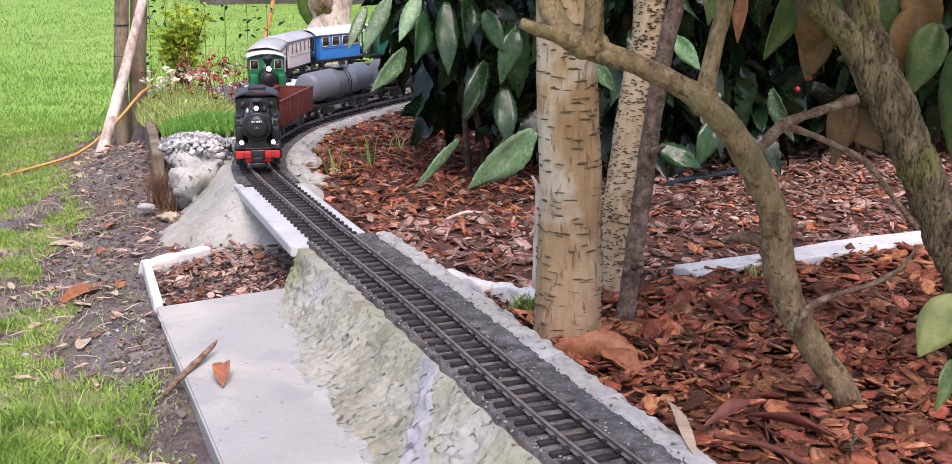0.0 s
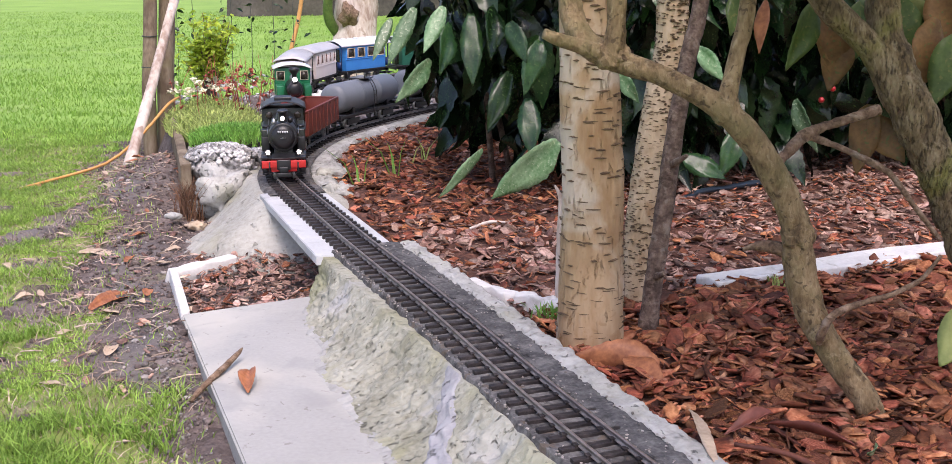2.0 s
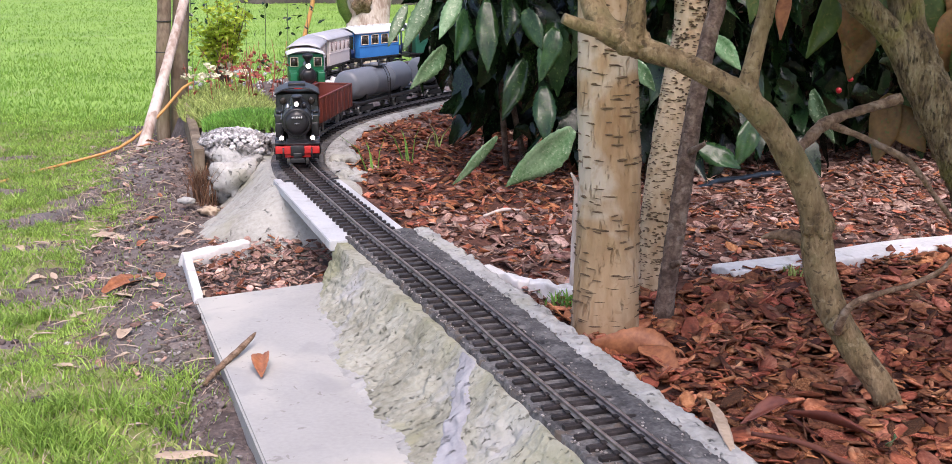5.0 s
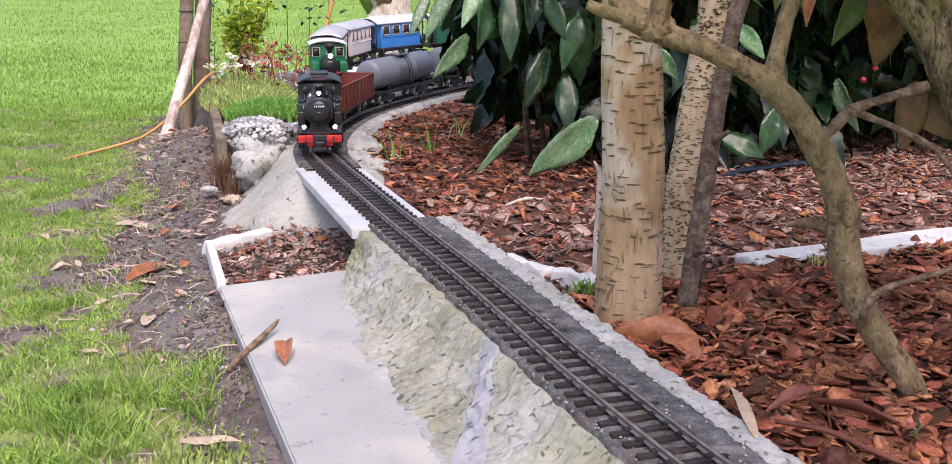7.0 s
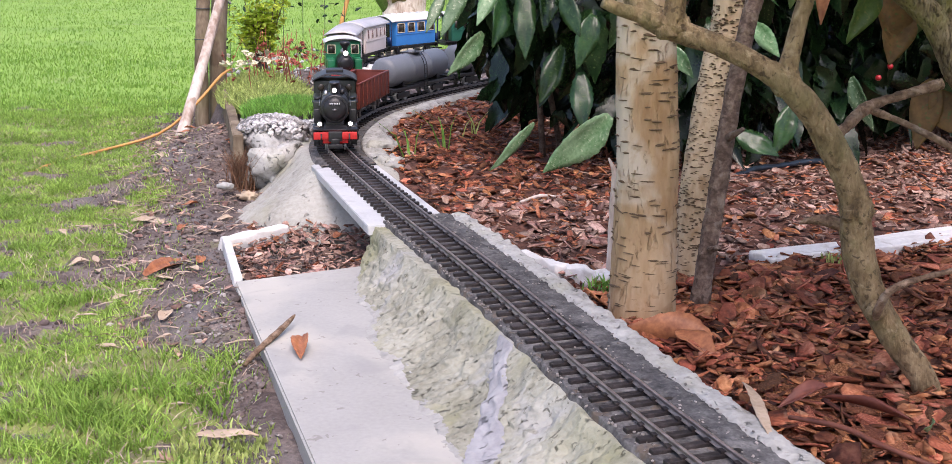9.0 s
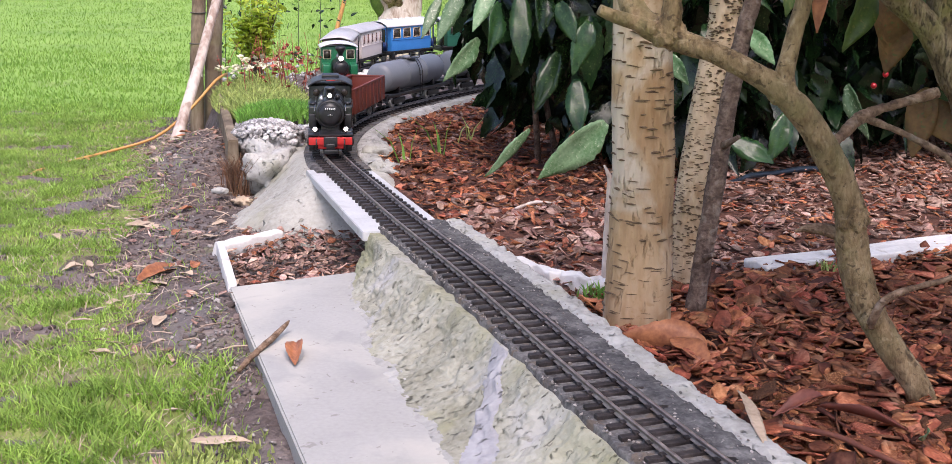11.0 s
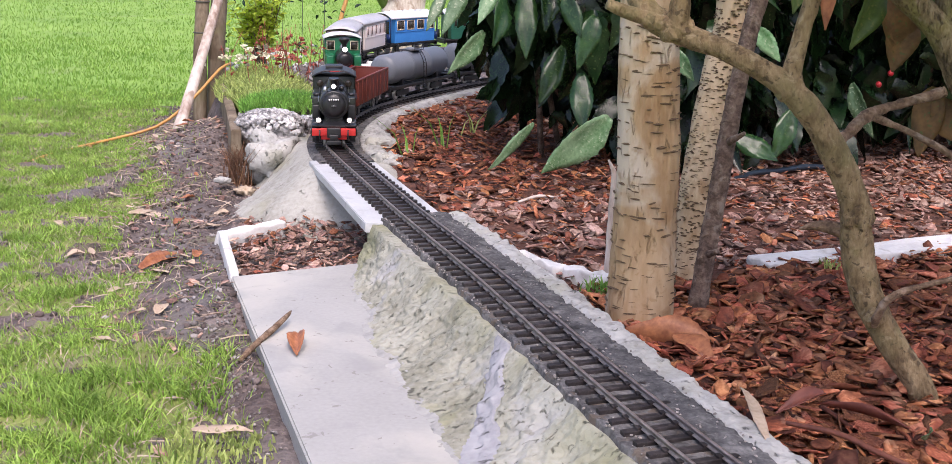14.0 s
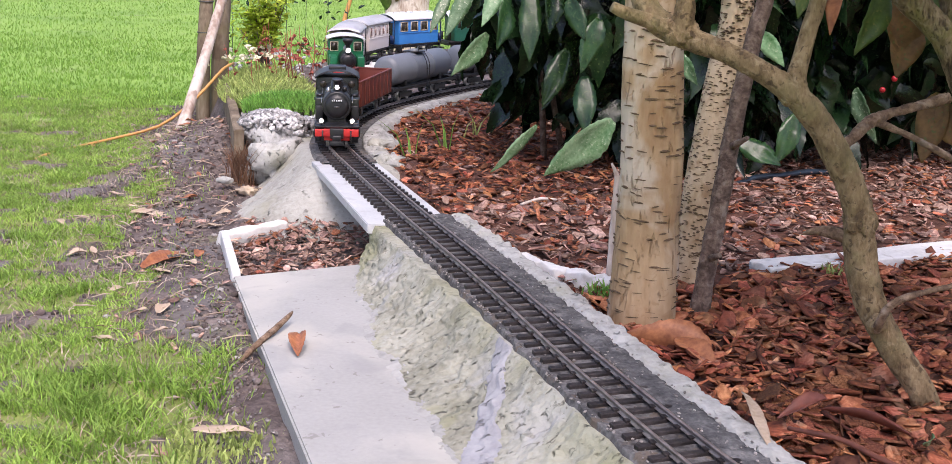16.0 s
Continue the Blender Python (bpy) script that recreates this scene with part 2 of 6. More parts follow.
    "rhodo_bark": surface("rhodo_bark", [(0.105, 0.066, 0.030), (0.215, 0.148, 0.074), (0.32, 0.235, 0.13)], 45, 200, 0.85, 1.0, stretch=(1.3, 1.3, 0.6), depth=0.010, spread=(0.36, 0.64), tints=[((0.055, 0.034, 0.016), 110, 0.58, 0.65, 0.75), ((0.38, 0.30, 0.185), 80, 0.60, 0.68, 0.55), ((0.19, 0.165, 0.07), 16, 0.52, 0.64, 0.45)]),
    "mossy_bark": surface("mossy_bark", [(0.085, 0.058, 0.03), (0.185, 0.132, 0.068), (0.30, 0.235, 0.14)], 34, 190, 0.9, 1.0, stretch=(1.6, 1.6, 0.5), depth=0.012, spread=(0.38, 0.62), streaks=((0.05, 0.034, 0.02), 210, (1.2, 1.2, 0.35), 0.54, 0.68, 0.6), tints=[((0.235, 0.24, 0.055), 9, 0.52, 0.64, 0.6), ((0.34, 0.28, 0.18), 80, 0.60, 0.68, 0.5)]),
    "dead_wood": surface("dead_wood", [(0.085, 0.048, 0.028), (0.185, 0.117, 0.072), (0.31, 0.215, 0.15)], 70, 240, 0.85, 1.0, depth=0.006, spread=(0.36, 0.64), tints=[((0.34, 0.28, 0.22), 40, 0.60, 0.72, 0.5), ((0.06, 0.034, 0.02), 90, 0.58, 0.66, 0.7)]),
    "grey_wood": surface("grey_wood", [(0.085, 0.058, 0.036), (0.185, 0.14, 0.092), (0.29, 0.235, 0.165)], 12, 120, 0.85, 0.9, stretch=(1, 1, 0.2), depth=0.004, spread=(0.36, 0.64), tints=[((0.08, 0.05, 0.03), 9, 0.48, 0.62, 0.65), ((0.20, 0.18, 0.08), 6, 0.52, 0.64, 0.4)]),
    "stake_wood": surface("stake_wood", [(0.30, 0.21, 0.165), (0.50, 0.41, 0.35), (0.66, 0.58, 0.52)], 14, 90, 0.8, 0.6, stretch=(1, 1, 0.3), spread=(0.38, 0.62), tints=[((0.25, 0.16, 0.11), 22, 0.58, 0.68, 0.7)]),
    "orange": surface("orange", [(0.50, 0.24, 0.065), (0.62, 0.33, 0.10)], 30, 200, 0.5, 0.1),
    "white_stone": surface("white_stone", [(0.17, 0.165, 0.16), (0.40, 0.39, 0.385), (0.66, 0.655, 0.645)], 34, 110, 0.7, 1.0, per="island", vary=0.35, depth=0.012, spread=(0.38, 0.60), streaks=((0.12, 0.115, 0.11), 60, (1, 1, 1), 0.57, 0.68, 0.6)),
    "white_kerb": surface("white_kerb", [(0.56, 0.55, 0.53), (0.70, 0.69, 0.67), (0.80, 0.79, 0.77)], 12, 120, 0.85, 0.5, depth=0.004, tints=[((0.30, 0.27, 0.22), 25, 0.58, 0.70, 0.55)]),
    "grass": leafy("grass", (0.39, 0.555, 0.12), (0.20, 0.34, 0.055), 0.6, 0.5, 6, 0.4),
    "grass_far": leafy("grass_far", (0.24, 0.405, 0.072), (0.17, 0.32, 0.048), 0.75, 0.2, 2, 0.35),
    "sedum": leafy("sedum", (0.29, 0.54, 0.11), (0.16, 0.37, 0.06), 0.6, 0.35, 20, 0.35),
    "yellow_green": leafy("yellow_green", (0.52, 0.58, 0.20), (0.29, 0.39, 0.10), 0.7, 0.45, 20, 0.35),
    "lime": leafy("lime", (0.55, 0.62, 0.06), (0.28, 0.42, 0.05), 0.55, 0.4, 12, 0.5),
    "laurel": leafy("laurel", (0.024, 0.064, 0.019), (0.007, 0.023, 0.008), 0.22, 0.6, 22, 0.08, spots=(0.06, 0.10, 0.03), per="object"),
    # pale mottled leaf; the sky's sheen on glossy leaves is lightened into its colour
    "laurel_pale_sheen": leafy("laurel_pale_sheen", (0.23, 0.36, 0.20), (0.05, 0.135, 0.045), 0.27, 0.4, 14, 0.10, spots=(0.38, 0.47, 0.30), per="object"),
    "rhodo_leaf": leafy("rhodo_leaf", (0.105, 0.17, 0.045), (0.045, 0.085, 0.022), 0.36, 0.45, 30, 0.2, spots=(0.19, 0.20, 0.06)),
    "rhodo_brown": leafy("rhodo_brown", (0.27, 0.15, 0.045), (0.12, 0.065, 0.02), 0.55, 0.35, 30, 0.25, spots=(0.14, 0.16, 0.04)),
    "dry_leaf": leafy("dry_leaf", (0.50, 0.215, 0.09), (0.25, 0.09, 0.04), 0.5, 0.3, 40, 0.15),
    "pale_leaf": leafy("pale_leaf", (0.60, 0.49, 0.36), (0.40, 0.30, 0.21), 0.7, 0.35, 30, 0.15),
    "red_flower": leafy("red_flower", (0.50, 0.13, 0.09), (0.32, 0.09, 0.06), 0.7, 0.4, 20, 0.2),
    "white_flower": leafy("white_flower", (0.82, 0.78, 0.55), (0.7, 0.66, 0.5), 0.7, 0.15, 20, 0.2),
    "berry": surface("berry", [(0.30, 0.008, 0.015), (0.40, 0.015, 0.02)], 30, 200, 0.3, 0.0),
    "soil_clod": surface("soil_clod", [(0.065, 0.048, 0.042), (0.135, 0.105, 0.095), (0.26, 0.22, 0.20)], 40, 200, 0.95, 0.8, per="island", vary=0.55, depth=0.004),
    "pebble": surface("pebble", [(0.14, 0.125, 0.113), (0.25, 0.225, 0.21), (0.38, 0.355, 0.34)], 60, 240, 0.9, 0.5, per="island", vary=0.5),
    "wire": surface("wire", [(0.03, 0.035, 0.03), (0.06, 0.06, 0.055)], 60, 240, 0.5, 0.0),
    # hedge green taken down to near-black to stand in for shade
    "hedge_shade": surface("hedge_shade", [(0.004, 0.006, 0.004), (0.010, 0.014, 0.008), (0.02, 0.026, 0.013)], 6, 60, 0.9, 0.8, depth=0.02, spec=0.2),
    "tarp": surface("tarp", [(0.010, 0.015, 0.022), (0.03, 0.05, 0.075)], 40, 120, 0.35, 0.3),
    "black": surface("black", [(0.008, 0.008, 0.009), (0.015, 0.015, 0.017), (0.028, 0.028, 0.031)], 40, 240, 0.38, 0.1),
    "dark_green": surface("dark_green", [(0.010, 0.013, 0.010), (0.020, 0.026, 0.019)], 40, 240, 0.42, 0.1),
    "loco_green": surface("loco_green", [(0.006, 0.13, 0.055), (0.012, 0.18, 0.08)], 30, 240, 0.35, 0.05),
    "coach_green": surface("coach_green", [(0.012, 0.10, 0.065), (0.02, 0.14, 0.09)], 30, 240, 0.4, 0.05),
    "coach_blue": surface("coach_blue", [(0.03, 0.22, 0.62), (0.05, 0.28, 0.70)], 30, 240, 0.4, 0.05),
    "dark_blue": surface("dark_blue", [(0.01, 0.03, 0.12), (0.015, 0.045, 0.17)], 30, 240, 0.4, 0.05),
    "cream": surface("cream", [(0.80, 0.71, 0.67), (0.86, 0.78, 0.74)], 30, 240, 0.5, 0.05),
    "frame_cream": surface("frame_cream", [(0.68, 0.56, 0.40), (0.76, 0.64, 0.48)], 30, 240, 0.5, 0.0),
    "roof_grey": surface("roof_grey", [(0.38, 0.38, 0.40), (0.52, 0.52, 0.54)], 30, 240, 0.35, 0.05),
    "roof_white": surface("roof_white", [(0.62, 0.64, 0.66), (0.74, 0.76, 0.78)], 30, 240, 0.45, 0.05),
    "red": surface("red", [(0.50, 0.022, 0.02), (0.62, 0.035, 0.03)], 30, 240, 0.4, 0.05),
    "wagon_red": surface("wagon_red", [(0.14, 0.028, 0.018), (0.20, 0.045, 0.03)], 30, 240, 0.55, 0.1),
    "tank_grey": surface("tank_grey", [(0.15, 0.165, 0.19), (0.20, 0.215, 0.24)], 14, 240, 0.42, 0.05),
    "steel": surface("steel", [(0.35, 0.35, 0.36), (0.5, 0.5, 0.5)], 60, 240, 0.35, 0.1, metal=0.9),
    "window_dark": surface("window_dark", [(0.03, 0.025, 0.02), (0.05, 0.04, 0.03)], 30, 240, 0.15, 0.0),
    "window_red": surface("window_red", [(0.16, 0.03, 0.025), (0.24, 0.05, 0.04)], 30, 240, 0.2, 0.0),
    "plate": surface("plate", [(0.6, 0.6, 0.6), (0.75, 0.75, 0.75)], 30, 240, 0.5, 0.0),
    "lamp": glow("lamp", (1.0, 0.95, 0.85), 3.0),
}
for name in ("laurel", "laurel_shaded", "laurel_pale_sheen", "rhodo_leaf"):
    M[name].node_tree.nodes["Principled BSDF"].inputs["Specular IOR Level"].default_value = 0.4


# ---- building helpers ----
def thing(name, m, label, category, group="", kind=""):
    ob = new(name)
    ob.empty_display_size = 0.05
    ob.matrix_basis = m
    return tagged(ob, label, category, group, kind)


def in_world(ob):
    m = ob.matrix_basis.copy()
    while ob.parent:
        ob = ob.parent
        m = ob.matrix_basis @ m
    return m


def part(name, data, material, parent=None, label="", smooth=True, world_space=False):
    """Links a bmesh or a mesh as one object, under a thing or a part."""
    if isinstance(data, bmesh.types.BMesh):
        mesh = bpy.data.meshes.new(name)
        data.to_mesh(mesh)
        data.free()
    else:
        mesh = data
    if not mesh.materials:
        mesh.materials.append(M[material])
    if smooth:
        mesh.polygons.foreach_set("use_smooth", [True] * len(mesh.polygons))
    ob = new(name, mesh)
    if parent:
        ob.parent = parent
        if world_space:
            mesh.transform(in_world(parent).inverted())
    return tagged(ob, label)


def mesh_of(name, verts, faces):
    mesh = bpy.data.meshes.new(name)
    mesh.from_pydata([tuple(v) for v in verts], [], [tuple(f) for f in faces])
    mesh.update()
    return mesh


def fast_mesh(name, verts, faces):
    """A mesh from arrays; all faces have the same number of corners."""
    verts, faces = np.asarray(verts, np.float32), np.asarray(faces, np.int32)
    mesh = bpy.data.meshes.new(name)
    k = faces.shape[1]
    mesh.vertices.add(len(verts)), mesh.loops.add(faces.size), mesh.polygons.add(len(faces))
    mesh.vertices.foreach_set("co", verts.ravel())
    mesh.loops.foreach_set("vertex_index", faces.ravel())
    mesh.polygons.foreach_set("loop_start", np.arange(len(faces), dtype=np.int32) * k)
    mesh.update(calc_edges=True)
    mesh.validate()
    return mesh


def box(bm, x0, y0, z0, x1, y1, z1, bevel=0.0, m=None):
    r = bmesh.ops.create_cube(bm, size=1)["verts"]
    bmesh.ops.transform(bm, verts=r, matrix=Matrix.Translation(((x0 + x1) / 2, (y0 + y1) / 2, (z0 + z1) / 2)) @ Matrix.Diagonal((x1 - x0, y1 - y0, z1 - z0, 1)))
    if bevel:
        edges = list({e for v in r for e in v.link_edges})
        r = list({v for f in bmesh.ops.bevel(bm, geom=edges, offset=bevel, segments=2, affect="EDGES", profile=0.6)["faces"] for v in f.verts} | {v for v in r if v.is_valid})
    if m:
        bmesh.ops.transform(bm, verts=r, matrix=m)
    return bm


def boxed(*a, **k):
    return box(bmesh.new(), *a, **k)


def rod(bm, a, b, r, seg=12, r2=None):
    """A cylinder or cone from a to b."""
    a, b = Vector(a), Vector(b)
    d = b - a
    m = Matrix.Translation((a + b) / 2) @ d.to_track_quat("Z", "Y").to_matrix().to_4x4()
    bmesh.ops.create_cone(bm, cap_ends=True, segments=seg, radius1=r, radius2=r if r2 is None else r2, depth=d.length, matrix=m)
    return bm


def turned(bm, profile, seg=24, m=None):
    """A turned shape about the z axis from a profile of (radius, z)."""
    rings = []
    for r, z in profile:
        rings.append([bm.verts.new((r * math.cos(2 * math.pi * i / seg), r * math.sin(2 * math.pi * i / seg), z)) for i in range(seg)])
    for a, b in zip(rings, rings[1:]):
        for i in range(seg):
            bm.faces.new((a[i], a[(i + 1) % seg], b[(i + 1) % seg], b[i]))
    bm.faces.new(rings[0][::-1]), bm.faces.new(rings[-1])
    if m:
        bmesh.ops.transform(bm, verts=[v for ring in rings for v in ring], matrix=m)
    return bm


def spline(points, n):
    """Evenly spaced places on a smooth curve through points."""
    p = np.array(points, float)
    k = len(p)
    out = []
    for i in range(k - 1):
        a, b, c, d = p[max(0, i - 1)], p[i], p[i + 1], p[min(k - 1, i + 2)]
        for t in np.linspace(0, 1, 16, endpoint=False):
            out.append(0.5 * (2 * b + (c - a) * t + (2 * a - 5 * b + 4 * c - d) * t**2 + (3 * b - a - 3 * c + d) * t**3))
    out.append(p[-1])
    out = np.array(out)
    s = np.r_[0, np.cumsum(np.linalg.norm(np.diff(out[:, :3], axis=0), axis=1))]
    u = np.linspace(0, s[-1], n)
    return np.stack([np.interp(u, s, out[:, j]) for j in range(out.shape[1])], 1)


def tube(points, n=24, seg=12, rough=0.0, scale=20.0, bm=None, seed=0.0, oval=1.0):
    """A limb along points (x, y, z, radius), uneven by rough (a share of the radius)."""
    bm = bm or bmesh.new()
    p = spline(points, n)
    rings, side = [], None
    for i in range(n):
        d = Vector(p[min(n - 1, i + 1), :3] - p[max(0, i - 1), :3]).normalized()
        side = (Vector((1, 0, 0)) if abs(d.x) < 0.8 else Vector((0, 1, 0))) if side is None else side
        side = (side - d * side.dot(d)).normalized()
        up = d.cross(side)
        ring = []
        for j in range(seg):
            a = 2 * math.pi * j / seg
            w = side * math.cos(a) + up * math.sin(a) * oval
            c = Vector(p[i, :3])
            r = p[i, 3]
            if rough:
                q = (c + w * r) * scale
                r *= 1 + rough * (noise.noise(q + Vector((seed, 0, 0))) + 0.5 * noise.noise(q * 3.1) + 0.35 * noise.noise(q * 7.3))
            ring.append(bm.verts.new(c + w * r))
        rings.append(ring)
    for a, b in zip(rings, rings[1:]):
        for j in range(seg):
            bm.faces.new((a[j], a[(j + 1) % seg], b[(j + 1) % seg], b[j]))
    bm.faces.new(rings[0][::-1]), bm.faces.new(rings[-1])
    return bm


def fbm(x, y, z=0.0, octaves=3):
    return noise.fractal(Vector((x, y, z)), 1.0, 2.0, octaves)


# ---- the line of the tracks ----
MAIN = spline([(0.56, 0.35), (0.44, 0.62), (0.33, 0.87), (0.240, 1.095), (0.147, 1.36), (0.0235, 1.747), (-0.1165, 2.152), (-0.2075, 2.43), (-0.298, 2.71), (-0.343, 2.88),
               (-0.364, 3.05), (-0.358, 3.25), (-0.322, 3.48), (-0.25, 3.70), (-0.12, 3.98), (0.05, 4.25), (0.30, 4.50), (0.66, 4.72), (1.1, 4.85)], 1200)
SIDING = spline([(-0.318, 3.46), (-0.345, 3.58), (-0.384, 3.77), (-0.437, 4.0), (-0.472, 4.2), (-0.490, 4.42), (-0.482, 4.65), (-0.440, 4.87), (-0.355, 5.07), (-0.23, 5.23), (-0.05, 5.36),
                 (0.20, 5.46), (0.55, 5.52)], 800)


def line_lengths(line):
    return np.r_[0, np.cumsum(np.linalg.norm(np.diff(line, axis=0), axis=1))]


def on_line(line, s):
    """The place and the heading (degrees) at the length s along a line."""
    u = line_lengths(line)
    x, y = np.interp(s, u, line[:, 0]), np.interp(s, u, line[:, 1])
    xa, ya = np.interp(s + 0.01, u, line[:, 0]), np.interp(s + 0.01, u, line[:, 1])
    xb, yb = np.interp(s - 0.01, u, line[:, 0]), np.interp(s - 0.01, u, line[:, 1])
    return x, y, math.degrees(math.atan2(ya - yb, xa - xb))


def at_y(line, y):
    """The length along a line at which it first passes y."""
    return float(line_lengths(line)[np.argmax(line[:, 1] >= y)])


def beside(line, s, off):
    """A place off metres to the right of a line (as seen when going along it)."""
    x, y, a = on_line(line, s)
    return x + off * math.sin(radians(a)), y - off * math.cos(radians(a))


# ---- ground ----
LAWN_EDGE = [(0.2, -0.30), (1.0, -0.33), (1.44, -0.35), (1.56, -0.365), (1.69, -0.375), (1.76, -0.47), (1.82, -0.545), (1.97, -0.59), (2.15, -0.62), (2.34, -0.72), (2.52, -0.785), (2.70, -0.80), (2.86, -0.76), (3.03, -0.84), (3.27, -0.92), (3.8, -1.10), (4.4, -1.10), (4.7, -0.92), (5.0, -0.66), (5.3, -0.45), (5.6, -0.1), (5.9, 0.6), (6.5, 3), (9, 9)]


def step(a, b, v):
    t = min(1.0, max(0.0, (v - a) / (b - a)))
    return t * t * (3 - 2 * t)


def line_x(y):
    return float(np.interp(y, MAIN[:, 1], MAIN[:, 0]))


def lawn(x, y):
    """How far a place lies inside the lawn (metres, rough)."""
    edge = np.interp(y, [p[0] for p in LAWN_EDGE], [p[1] for p in LAWN_EDGE])
    return edge - x + 0.035 * fbm(x * 6, y * 6) + 0.035 * fbm(x * 15, y * 15)


def bare(x, y):
    """Whether the lawn is worn to mud here."""
    if x < -2.4 or y > 5.5 or y < 0.6:
        return False
    worn = fbm(x * 5.0 + 5.2, y * 8.0 + 1.7) + 0.6 * fbm(x * 14, y * 19)
    return worn > 0.19 + 0.22 * max(0.0, y - 2.7) + 0.1 * max(0.0, -x - 1.2) + 0.5 * step(0.22, 0.05, math.hypot(x + 0.42, y - 1.58))


def ground_z(x, y):
    right = step(-0.02, 0.10, x - line_x(y)) * step(-0.4, 0.5, y) if y < 4.9 else step(0.0, 0.6, x - 0.4)
    z = -0.150 + 0.105 * right * step(9.0, 6.0, y)
    side = -0.429 + (2.035 - y) * 0.3207
    z += 0.027 * math.exp(-((x - side + 0.02) / 0.06) ** 2) * step(2.25, 1.95, y) * step(0.3, 0.9, y) * (1 - right)
    z += 0.022 * math.exp(-((x + 0.50) / 0.16) ** 2 - ((y - 2.15) / 0.7) ** 2)
    z += 0.105 * math.exp(-((x + 0.76) / 0.17) ** 2 - ((y - 3.40) / 0.42) ** 2)
    off = x - line_x(y)
    z += 0.018 * right * step(2.5, 2.9, y) * step(4.9, 4.6, y) * step(0.45, 0.12, off)
    near = step(6, 3, y)
    z += 0.008 * fbm(x * 5, y * 5) + 0.005 * near * fbm(x * 16, y * 16)
    z += 0.010 * right * fbm(x * 7 + 3, y * 7)
    return z


def axis(a, b, fine, far_a, far_b):
    mid = list(np.arange(a, b, fine))
    low, high, s = [a], [b], fine
    while low[-1] > far_a:
        s *= 1.22
        low.append(low[-1] - s)
    s = fine
    while high[-1] < far_b:
        s *= 1.22
        high.append(high[-1] + s)
    return np.array(low[:0:-1] + mid + high)


gx, gy = axis(-1.6, 1.7, 0.022, -300, 300), axis(0.7, 4.8, 0.022, -60, 400)
verts = [(x, y, ground_z(x, y)) for y in gy for x in gx]
w = len(gx)
faces = [(j * w + i, j * w + i + 1, (j + 1) * w + i + 1, (j + 1) * w + i) for j in range(len(gy) - 1) for i in range(w - 1)]
mesh = mesh_of("ground", verts, faces)
for name in ("lawn_soil", "lawn_green", "bark_floor", "lawn_far"):
    mesh.materials.append(M[name])
kinds = []
for f in faces:
    cx, cy = (verts[f[0]][0] + verts[f[2]][0]) / 2, (verts[f[0]][1] + verts[f[2]][1]) / 2
    worn_part = math.hypot((cx + 1.0) / 2.0, (cy - 2.6) / 2.6) < 1 + 0.25 * fbm(cx * 1.5, cy * 1.5)
    bed_part = math.hypot((cx - 1.1) / 2.3, (cy - 2.7) / 2.6) < 1 + 0.08 * fbm(cx * 2, cy * 2)
    if lawn(cx, cy) > 0:
        kinds.append(3 if not worn_part or cy > 4.2 + 1.0 * fbm(cx * 5, cy * 5) else (0 if bare(cx, cy) else 1))
    elif cy < 5.2 and cx > line_x(cy):
        kinds.append(2 if bed_part else 3)
    else:
        kinds.append(0 if worn_part and cy > 0.5 + 0.2 * fbm(cx * 5, 2.0) or cy > 3 else 3)
mesh.polygons.foreach_set("material_index", kinds)
part("ground", mesh, "lawn_soil")
tagged(bpy.data.objects["ground"], "worn green lawn, muddy soil and a bark-covered bed", "ground", kind="structure")


# ---- grass ----
def blades(name, spots, material, label, parent=None, leaning=0.8):
    """Bent blades of grass at spots of (x, y, z, height, width)."""
    n = len(spots)
    s = np.array(spots)
    rng = np.random.default_rng(len(name) + n)
    a, lean, b = rng.uniform(0, 2 * np.pi, n), rng.uniform(0.1, leaning, n), rng.uniform(0, 2 * np.pi, n)
    side = np.stack([np.cos(a), np.sin(a), 0 * a], 1) * s[:, 4:5] / 2
    way = np.stack([np.cos(b) * lean, np.sin(b) * lean, 0 * b], 1) * s[:, 3:4]
    up = np.array([[0, 0, 1]]) * s[:, 3:4]
    base = s[:, :3]
    v = np.stack([base - side, base + side, base + 0.55 * up + 0.35 * way + 0.8 * side, base + 0.55 * up + 0.35 * way - 0.8 * side,
                  base + 0.9 * up + way + 0.15 * side, base + 0.9 * up + way - 0.15 * side], 1).reshape(-1, 3)
    k = np.arange(n)[:, None] * 6
    f = np.concatenate([k + [0, 1, 2, 3], k + [3, 2, 4, 5]])
    ob = part(name, fast_mesh(name, v, f), material, parent)
    return tagged(ob, label, "" if parent else "grass", kind="stuff")


rng = np.random.default_rng(5)
spots = []
while len(spots) < 76000:
    x, y = rng.uniform(-1.95, -0.25), rng.uniform(1.15, 4.9)
    if x < -0.43 * y - 0.12:
        continue
    inside = lawn(x, y)
    if inside > -0.02 and rng.random() < step(5.0, 3.6, y) and not bare(x, y) and rng.random() < min(1, 0.45 + inside * 3) * (0.12 + 0.88 * step(-0.25, 0.25, fbm(x * 9 + 2, y * 14 + 6))):
        tuft = 0.5 + 0.5 * fbm(x * 8 + 9, y * 8)
        spots.append((x, y, ground_z(x, y) - 0.003, rng.uniform(0.009, 0.021) * (0.5 + 1.0 * max(0, tuft)) * (1 + 0.8 * step(0.26, 0.08, math.hypot(x + 0.44, y - 1.56))), rng.uniform(0.0016, 0.0032)))
    elif inside > -0.15 and rng.random() < 0.02:
        spots.append((x, y, ground_z(x, y) - 0.003, rng.uniform(0.010, 0.022), 0.002))
blades("lawn_grass", spots, "grass", "short bright green lawn grass in patches between mud", leaning=1.3)
spots = []
